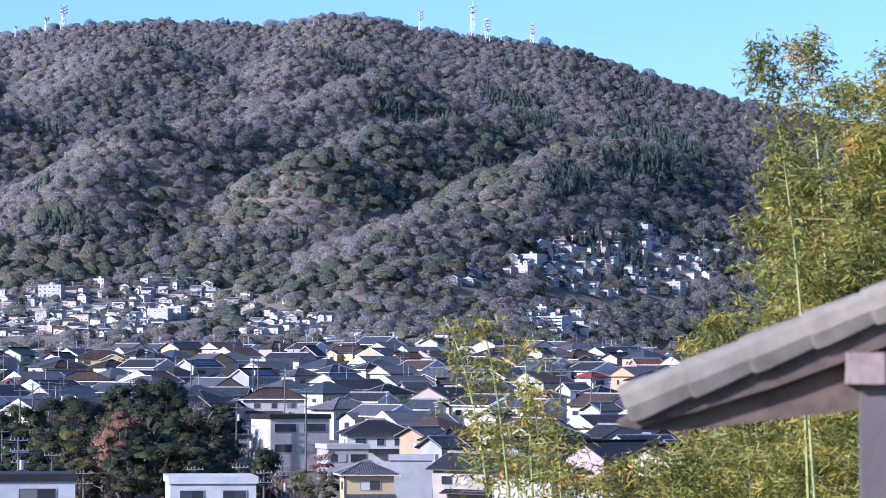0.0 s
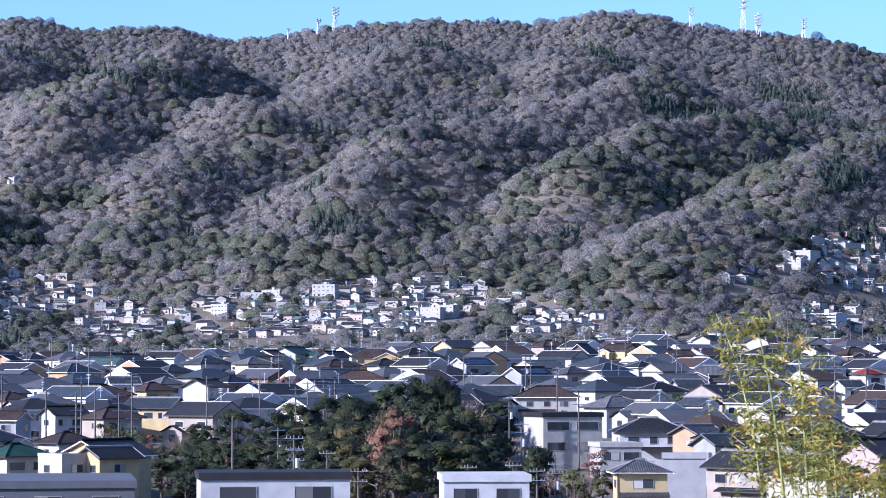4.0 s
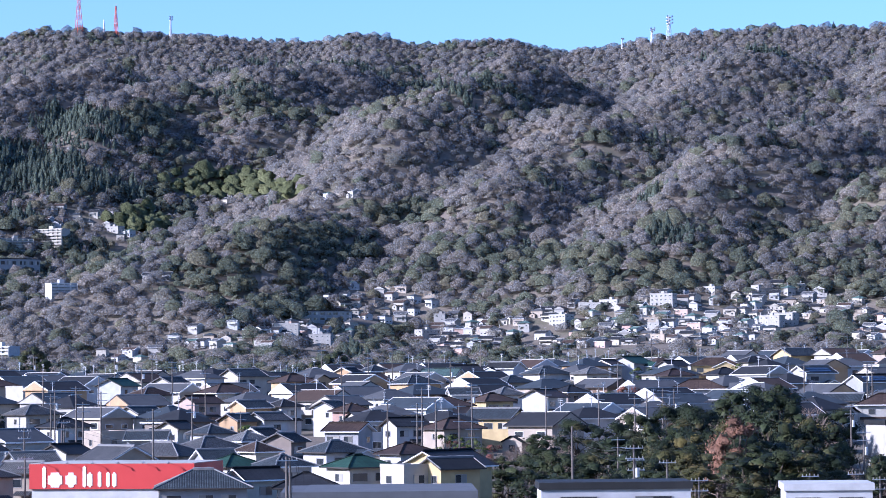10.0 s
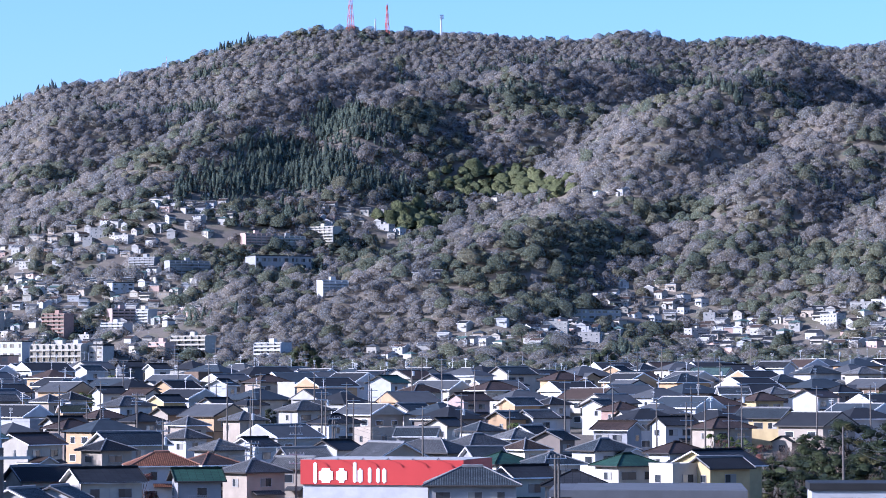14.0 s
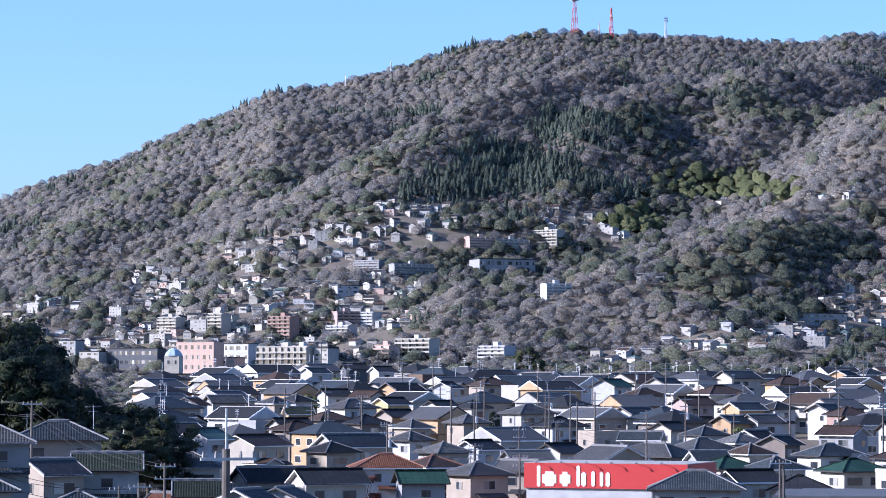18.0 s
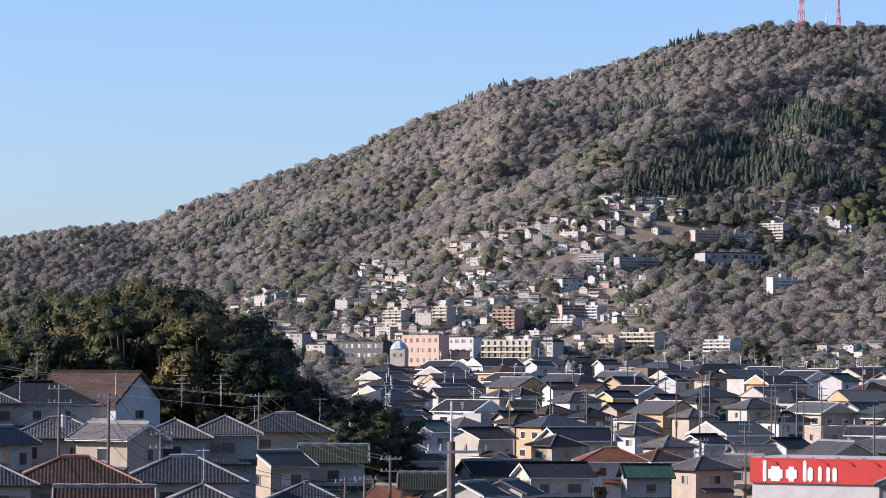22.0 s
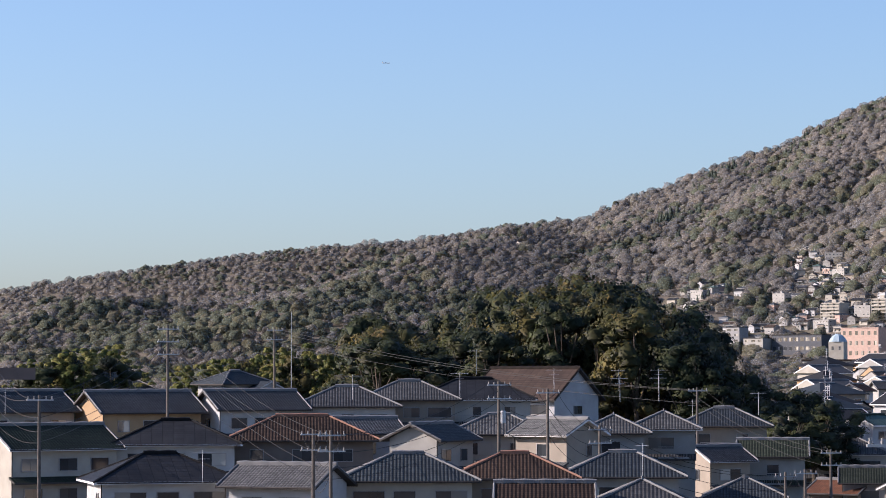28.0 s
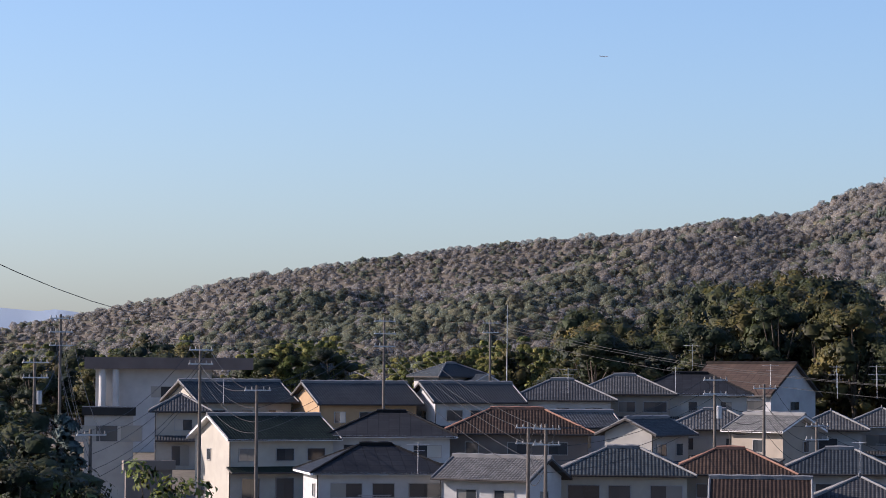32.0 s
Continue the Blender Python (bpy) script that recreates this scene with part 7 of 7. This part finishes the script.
# scrub and bare trees in the dip behind the town
sx, sy = [], []
for k in range(2600):
    a, d = hr.uniform(-8, 30), hr.uniform(1020, 1420)
    sx.append(d * math.sin(radians(a)))
    sy.append(d * math.cos(radians(a)))
sx, sy = np.array(sx), np.array(sy)
ok = np.array([min((a - q[0]) ** 2 + (b - q[1]) ** 2 for q in placed[-220:]) > 60 for a, b in zip(sx, sy)])
sx, sy = sx[ok], sy[ok]


def plant_kit(name, meshes, x, y, h, material, label):
    """A stand joined from whole tree meshes."""
    Vs, Fs, base = [], [], 0
    zz = ground_z(x, y)
    kits = []
    for me in meshes:
        v = np.zeros(len(me.vertices) * 3)
        me.vertices.foreach_get("co", v)
        me.calc_loop_triangles()
        f = np.zeros(len(me.loop_triangles) * 3, dtype=np.int32)
        me.loop_triangles.foreach_get("vertices", f)
        kits.append((v.reshape(-1, 3), f.reshape(-1, 3)))
    Ns = []
    for k in range(len(x)):
        V, F = kits[k % len(kits)]
        Ns.append(V * np.array([1, 1, 0.7]) - np.array([0, 0, 2.5]))
        a, s = rng.uniform(0, 6.283), h[k] / 11.0
        c, n = math.cos(a) * s, math.sin(a) * s
        Vs.append(np.stack([V[:, 0] * c - V[:, 1] * n + x[k], V[:, 0] * n + V[:, 1] * c + y[k], V[:, 2] * s + zz[k]], 1))
        Fs.append(F + base)
        base += len(V)
    ob = big_mesh(name, np.concatenate(Vs), np.concatenate(Fs), material)
    crown_normals(ob.data, np.concatenate(Ns))
    return tagged(ob, label, "woods", kind="stuff")


half = rng.random(len(sx)) < 0.6
plant_kit("bare_trees", [tree_kit("bare", 90 + k, 3)[0] for k in range(4)], sx[half][:250], sy[half][:250], rng.uniform(6, 11, 250), LEAF["bare"], "bare trees between the town and the hills")
plant_kit("evergreen_trees", [k[1] for k in KITS["hedge"]], sx[~half][:130], sy[~half][:130], rng.uniform(5, 9, 130), EVER, "evergreen trees between the town and the hills")
# woods behind the low hill on the far side of the near houses
wx, wy = [], []
for k in range(1800):
    a, d = hr.uniform(-32, -8.5), hr.uniform(430, 1200)
    wx.append(d * math.sin(radians(a)))
    wy.append(d * math.cos(radians(a)))
wx, wy = np.array(wx), np.array(wy)
plant("low_wood", "bare", wx, wy, rng.uniform(7, 11, len(wx)), rng.uniform(8, 11, len(wx)), BARE, "bare wood in the dip below the hills")


# ---- tiled gate roof and bamboo close to the camera ----
GATE = spot(24.2, -0.32, 11.0) - Vector((0, 0, 0.02))
gate = thing("gate_roof", pose(GATE.x, GATE.y, GATE.z, 0, 0, -24.2), "weathered timber gate roof with grey clay verge tiles", "gate")
VERGE = paint("old_verge_tile", (0.21, 0.185, 0.135), 0.8, 0.3, 9.0)
OLDWOOD = paint("old_gate_timber", (0.12, 0.09, 0.066), 0.85, 0.35, 14.0)
PALEWOOD = paint("cut_beam_end", (0.30, 0.235, 0.185), 0.8, 0.25, 20.0)
ca, sa = math.cos(radians(21.8)), math.sin(radians(21.8))
for k in range(9):
    bm = bmesh.new()
    s0, s1 = k * 0.252 - 0.01, k * 0.252 + 0.262
    rings = []
    for s, sc in ((s0, 0.90), (s0 + 0.015, 1.07), (s0 + 0.06, 1.08), (s1 - 0.03, 0.95), (s1, 0.86)):
        ring = []
        for u, v in ((0.0, -0.085), (-0.014, -0.03), (0.0, 0.02), (0.04, 0.046), (0.13, 0.056), (0.24, 0.04), (0.28, 0.0), (0.28, -0.085)):
            vv = v * sc
            ring.append(bm.verts.new((s * ca - vv * sa, u * sc, s * sa + vv * ca)))
        rings.append(ring)
    for a, b in zip(rings, rings[1:]):
        for j in range(8):
            bm.faces.new((a[j], a[(j + 1) % 8], b[(j + 1) % 8], b[j]))
    bm.faces.new(rings[0][::-1])
    bm.faces.new(rings[-1])
    bmesh.ops.recalc_face_normals(bm, faces=bm.faces)
    part("verge_tile", bm, VERGE, gate)
for k in range(8):
    bm = bmesh.new()
    for j in range(9):
        s = j * 0.252
        y0 = 0.30 + k * 0.16
        for u0, u1, v in ((y0, y0 + 0.08, 0.03), (y0 + 0.08, y0 + 0.16, 0.0)):
            a = [(s * ca - (v - 0.04) * sa, u0, s * sa + (v - 0.04) * ca), ((s + 0.26) * ca - (v - 0.04) * sa, u0, (s + 0.26) * sa + (v - 0.04) * ca)]
            b = [(p[0], u1, p[2]) for p in a]
            poly(bm, [a[0], a[1], b[1], b[0]])
    part("tile_row", bm, VERGE, gate)


def prism(pts, y0, y1, name, mat, parent):
    bm = bmesh.new()
    lo = [bm.verts.new((x, y0, z)) for x, z in pts]
    hi = [bm.verts.new((x, y1, z)) for x, z in pts]
    bm.faces.new(lo)
    bm.faces.new(hi[::-1])
    for k in range(len(pts)):
        bm.faces.new((lo[k], hi[k], hi[(k + 1) % len(pts)], lo[(k + 1) % len(pts)]))
    bmesh.ops.recalc_face_normals(bm, faces=bm.faces)
    return part(name, bm, mat, parent)


prism([(-0.03, -0.095), (0.05, -0.11), (0.6, 0.06), (2.2, 0.66), (2.2, 0.80), (0.03, -0.06)], 0.04, 1.5, "bargeboard", OLDWOOD, gate)
prism([(0.02, -0.112), (0.205, -0.118), (0.90, -0.035), (2.2, 0.10), (2.2, 0.655), (0.62, 0.055), (0.06, -0.105)], 0.10, 1.45, "soffit_board", OLDWOOD, gate)
prism([(0.85, 0.065), (0.99, 0.065), (0.99, 0.185), (0.85, 0.185)], -0.06, 1.2, "beam", PALEWOOD, gate)
zg = gz(GATE.x, GATE.y) - GATE.z
prism([(0.905, zg - 0.1), (1.035, zg - 0.1), (1.035, 0.063), (0.905, 0.063)], 0.0, 0.13, "post", POLE, gate)
prism([(2.0, zg - 0.1), (2.13, zg - 0.1), (2.13, 0.10), (2.0, 0.10)], 0.0, 0.13, "post", POLE, gate)

BLEAF = foliage("near_bamboo_leaves", [(0.0, (0.12, 0.13, 0.022)), (0.55, (0.205, 0.20, 0.034)), (0.9, (0.32, 0.265, 0.045)), (1.0, (0.45, 0.27, 0.06))], 3.0, 0.5, 0.7, 0.4)
CULM = paint("bamboo_culm", (0.30, 0.32, 0.10), 0.5, 0.2, 3.0)


def bamboo_culm(az0, az1, el1, d, spread, clusters, seed):
    """A bamboo stem that leans to its tip at (az1, el1), with sprays of narrow drooping leaves."""
    r = np.random.default_rng(seed)
    base, top = spot(az0, -3.0, d), spot(az1, el1, d + r.uniform(-1.5, 1.5))
    gb = Vector((base.x, base.y, gz(base.x, base.y)))
    ob = thing("bamboo", pose(gb.x, gb.y, gb.z), "yellow-green bamboo stem with drooping leaf sprays", "bamboo", "near bamboo")
    c0, c2 = Vector((0, 0, -0.2)), top - gb
    c1 = Vector((c0.x, c0.y, c2.z * 0.8)).lerp(c2, 0.25)
    at = lambda t: c0 * (1 - t) ** 2 + c1 * 2 * t * (1 - t) + c2 * t * t
    bm = bmesh.new()
    for k in range(14):
        tube(bm, at(k / 14), at((k + 1) / 14), 0.032 * (1 - k / 15) + 0.004, 0.032 * (1 - (k + 1) / 15) + 0.004, 6, caps=False)
    tw = bmesh.new()
    V, F = [], []
    t_low = max(0.2, 1 - 4.6 / max(c2.length, 5.0))
    for k in range(clusters):
        t = t_low + (1 - t_low) * r.random() ** 0.8
        p = np.array(at(t))
        off = r.normal(size=3) * spread * (1.15 - 0.75 * (t - t_low) / (1 - t_low))
        off[2] = abs(off[2]) * 0.4 - 0.1 * spread
        q = p + off
        tube(tw, p, q, 0.006, 0.002, 3, caps=False)
        for j in range(12):
            dr = np.array([r.normal(), r.normal(), -0.55 + 0.5 * r.normal()])
            dr = dr / np.linalg.norm(dr) * r.uniform(0.08, 0.16)
            s = q + r.normal(size=3) * 0.06
            wv = np.cross(dr, r.normal(size=3))
            wv = wv / (np.linalg.norm(wv) + 1e-9) * 0.013
            b = len(V)
            V += [s, s + dr * 0.45 + wv, s + dr, s + dr * 0.45 - wv]
            F += [(b, b + 1, b + 2), (b, b + 2, b + 3)]
    part("culm", bm, CULM, ob)
    part("branches", tw, CULM, ob)
    me = bpy.data.meshes.new("leaves")
    me.from_pydata([tuple(v) for v in V], [], F)
    me.materials.append(BLEAF)
    o = new("leaves", me)
    o.parent = ob


bamboo_culm(28.4, 26.92, 6.68, 31, 0.22, 95, 900)
bamboo_culm(28.62, 27.77, 6.89, 35, 0.24, 95, 901)
bamboo_culm(29.07, 28.66, 5.87, 39, 0.35, 171, 902)
bamboo_culm(28.07, 27.42, 4.53, 32, 0.29, 171, 903)
bamboo_culm(27.73, 27.02, 3.18, 36, 0.33, 152, 904)
bamboo_culm(28.62, 28.09, 3.85, 40, 0.48, 247, 905)
bamboo_culm(29.29, 29.1, 4.85, 33, 0.40, 247, 906)
bamboo_culm(27.29, 26.06, 1.32, 37, 0.36, 171, 907)
bamboo_culm(26.73, 25.56, 0.7, 41, 0.35, 152, 908)
bamboo_culm(29.73, 29.67, 6.41, 34, 0.41, 209, 909)
bamboo_culm(30.17, 29.77, 5.3, 38, 0.51, 247, 910)
bamboo_culm(29.29, 28.64, 2.16, 31, 0.46, 285, 911)
bamboo_culm(28.07, 27.64, 1.49, 35, 0.47, 266, 912)
bamboo_culm(26.39, 26.0, -1.11, 39, 0.57, 228, 913)
bamboo_culm(25.44, 25.1, -1.45, 32, 0.43, 209, 914)
bamboo_culm(24.48, 24.26, -1.62, 36, 0.46, 190, 915)
bamboo_culm(27.51, 27.29, -0.76, 40, 0.64, 285, 916)
bamboo_culm(28.62, 28.41, -0.76, 33, 0.53, 285, 917)
bamboo_culm(29.29, 29.14, 0.59, 37, 0.54, 247, 918)
bamboo_culm(23.58, 23.13, -1.79, 41, 0.44, 133, 919)
bamboo_culm(26.84, 26.62, -0.32, 34, 0.46, 228, 920)
bamboo_culm(29.07, 28.98, 3.06, 38, 0.56, 285, 921)
bamboo_culm(29.73, 29.32, 3.84, 31, 0.50, 285, 922)
bamboo_culm(29.51, 28.64, 0.59, 35, 0.56, 304, 923)
bamboo_culm(30.39, 30.22, 6.18, 39, 0.63, 304, 924)
bamboo_culm(30.83, 30.2, 3.28, 32, 0.60, 342, 925)
bamboo_culm(29.95, 29.75, 1.71, 36, 0.67, 342, 926)
bamboo_culm(28.29, 27.98, 2.73, 40, 0.54, 266, 927)
bamboo_culm(27.96, 27.74, -1.44, 33, 0.53, 285, 928)
bamboo_culm(29.07, 28.96, -1.21, 37, 0.59, 285, 929)
bamboo_culm(26.95, 26.84, -1.44, 41, 0.66, 266, 930)
bamboo_culm(25.83, 25.66, -1.9, 34, 0.50, 228, 931)
bamboo_culm(22.22, 20.57, 1.26, 38, 0.28, 45, 932)
bamboo_culm(22.45, 21.31, 1.2, 31, 0.22, 45, 933)
bamboo_culm(22.56, 22.16, 0.81, 35, 0.21, 51, 934)
bamboo_culm(22.9, 22.33, -0.21, 39, 0.31, 68, 935)
bamboo_culm(21.88, 21.26, -0.9, 32, 0.31, 68, 936)
bamboo_culm(23.13, 22.84, -1.01, 36, 0.33, 68, 937)
bamboo_culm(22.56, 21.88, -1.23, 40, 0.43, 68, 938)
tree("bare", 42 * math.sin(radians(29.94)), 42 * math.cos(radians(29.94)), H + 42 * math.tan(radians(8.2)) - gz(42 * math.sin(radians(29.94)), 42 * math.cos(radians(29.94))), 0.8, "behind the bamboo")

# ---- shop with a red parapet ----
shop_p = spot(1.92, -1.42, 335)
shop = thing("shop", pose(shop_p.x, shop_p.y, shop_p.z, 0, 0, -18), "shop with a long bright red sign parapet and white letter shapes", "shop")
bm = bmesh.new()
box(bm, -9.6, 9.6, -5, 8, gz(shop_p.x, shop_p.y) - shop_p.z - 1, -2.9)
part("wall", bm, WALL["white"], shop)
bm = bmesh.new()
box(bm, -9.8, 9.8, -5.3, 8.2, -2.897, -0.02)
RED = paint("red_sign_panel", (0.42, 0.045, 0.04), 0.5, 0.06, 0.4)
part("sign_panel", bm, RED, shop)
bm = bmesh.new()
box(bm, -9.8, 9.8, -5.2, 8.2, -0.016, 0.05)
part("parapet_cap", bm, CONCRETE, shop)
for x, w, z0, z1 in ((-8.0, 0.42, -2.8, -0.3), (-6.7, 1.7, -2.7, -1.0), (-4.8, 1.3, -2.7, -1.0), (-3.2, 0.42, -2.7, -0.25), (-2.55, 0.6, -2.7, -1.0), (-1.4, 0.42, -2.7, -0.9), (-0.4, 0.42, -2.7, -0.95), (0.35, 0.5, -2.7, -1.0)):
    bm = bmesh.new()
    box(bm, x - w / 2, x + w / 2, -5.36, -5.303, z0, z1)
    bmesh.ops.bevel(bm, geom=[e for e in bm.edges if abs(e.verts[0].co.y - e.verts[1].co.y) > 0.01], offset=min(0.35, w * 0.3), segments=3, affect="EDGES")
    part("letter_shape", bm, TRIM, shop)
for k in range(6):
    bm = bmesh.new()
    tube(bm, (-8 + k * 3, -5.3, 0.0), (-8 + k * 3, -6.1, 0.25), 0.03, 0.03, 5)
    tube(bm, (-8 + k * 3, -6.1, 0.25), (-8 + k * 3, -6.3, 0.05), 0.05, 0.12, 8)
    part("sign_lamp", bm, STEEL, shop)

# ---- hall with a small domed turret ----
tp = spot(-6.98, 0.68, 900)
dome = thing("turret_building", pose(tp.x, tp.y, tp.z, 0, 0, --6.98 - 15), "cream building with a square turret and a pale blue domed roof", "building")
gt = gz(tp.x, tp.y) - tp.z
bm = bmesh.new()
box(bm, -10, 6, -5, 6, gt - 1, -6.0)
part("wall", bm, WALL["cream"], dome)
bm = bmesh.new()
box(bm, -10.3, 6.3, -5.3, 6.3, -5.997, -5.5)
part("roof", bm, SLATE["brown"], dome)
bm = bmesh.new()
box(bm, -2.4, 2.4, -2.4, 2.4, -5.494, 0)
part("turret", bm, WALL["cream"], dome)
bm = bmesh.new()
n = 8
prev = [bm.verts.new((2.9 * math.cos(k * math.pi / 4 + 0.39), 2.9 * math.sin(k * math.pi / 4 + 0.39), 0.02)) for k in range(n)]
bm.faces.new(prev[::-1])
for zz, rr in ((1.0, 2.45), (1.9, 1.6), (2.5, 0.6)):
    ring = [bm.verts.new((rr * math.cos(k * math.pi / 4 + 0.39), rr * math.sin(k * math.pi / 4 + 0.39), zz)) for k in range(n)]
    for k in range(n):
        bm.faces.new((prev[k], prev[(k + 1) % n], ring[(k + 1) % n], ring[k]))
    prev = ring
bm.faces.new(prev)
part("domed_roof", bm, paint("dome_metal", (0.33, 0.42, 0.48), 0.5), dome)
for x in (-1.1, 1.1):
    add_window(dome, 0.8, 1.2, pose(x, -2.4, -2.6))
for x in (-8, -5.5, 4):
    add_window(dome, 1.7, 1.4, pose(x, -5, -8.5))

# ---- graveyard on the slope above the mound ----
STONE = paint("grave_granite", (0.42, 0.41, 0.39), 0.7, 0.3, 3.0)
gb1, gb2 = bmesh.new(), bmesh.new()
box(gb1, -0.45, 0.45, -0.45, 0.45, -0.5, 0.35)
box(gb2, -0.2, 0.2, -0.2, 0.2, 0.352, 1.5)
bmesh.ops.bevel(gb2, geom=gb2.edges[:], offset=0.03, segments=1, affect="EDGES")
gm1, gm2 = mesh_of("plinth", gb1, [STONE]), mesh_of("pillar", gb2, [STONE])
for k in range(56):
    a, d = 11.7 + hr.uniform(-0.52, 0.52), 505 + (k % 7) * 4.5 + hr.uniform(-0.6, 0.6)
    x, y = d * math.sin(radians(a)), d * math.cos(radians(a))
    ob = thing("gravestone", pose(x, y, gz(x, y), 0, 0, -a + hr.uniform(-15, 15)) @ Matrix.Scale(hr.uniform(0.8, 1.35), 4), "grey granite gravestone on a square plinth", "gravestone", "graveyard stones")
    for nm, me in (("plinth", gm1), ("pillar", gm2)):
        o = new(nm, me)
        o.parent = ob

# ---- range beyond the last hill, pale with painted haze ----
dm = Mat("hazed_range", 1.0, 0, 0.0)
# the haze of distance is put into the base colour as pale blue
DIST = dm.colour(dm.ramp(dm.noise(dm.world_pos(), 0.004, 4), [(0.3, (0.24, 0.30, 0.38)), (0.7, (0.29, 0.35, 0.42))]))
V, F = [], []
for k in range(61):
    a = -42 + k * 0.32
    e = 1.02 + 0.22 * float(vnoise(np.array([a * 0.45]), np.array([0.3]), 3)[0]) + 0.10 * float(vnoise(np.array([a * 1.9]), np.array([0.7]), 5)[0]) + 0.15 * math.exp(-((a + 27.6) / 1.3) ** 2)
    for r, el in ((4700, -0.5), (4850, e), (4930, -0.5)):
        q = spot(a, el, r)
        V.append(tuple(q))
    if k:
        b = (k - 1) * 3
        for j in (0, 1):
            F += [(b + j, b + 3 + j, b + 4 + j), (b + j, b + 4 + j, b + 1 + j)]
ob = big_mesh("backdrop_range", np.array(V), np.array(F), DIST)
tagged(ob, "mountain range on the horizon, painted pale blue for haze", "mountains", kind="structure")

# ---- airliner far off in the sky ----
pp = spot(-16.0, 6.3, 4600)
plane = thing("airliner", pose(pp.x, pp.y, pp.z, 0, 0, --16.0 + 8), "small distant white airliner in level flight", "airplane")
bm = bmesh.new()
tube(bm, (-5.5, 0, 0), (5.0, 0, 0), 0.6, 0.6, 8)
tube(bm, (5.0, 0, 0), (7, 0, -0.1), 0.6, 0.15, 8)
tube(bm, (-7, 0, 0.35), (-5.5, 0, 0), 0.15, 0.6, 8)
part("fuselage", bm, WHITESTEEL, plane)
prism([(-6.8, 0.3), (-5.2, 0.3), (-6.2, 2.2), (-7.0, 2.2)], -0.1, 0.1, "tail_fin", WHITESTEEL, plane)
for s in (-1, 1):
    bm = bmesh.new()
    poly(bm, [(1.2, 0, -0.2), (-1.0, 0, -0.2), (-2.6, s * 6.5, 0.2), (-1.8, s * 6.5, 0.2)])
    poly(bm, [(1.2, 0, -0.35), (-1.8, s * 6.5, 0.15), (-2.6, s * 6.5, 0.15), (-1.0, 0, -0.35)])
    part("wing", bm, STEEL, plane)
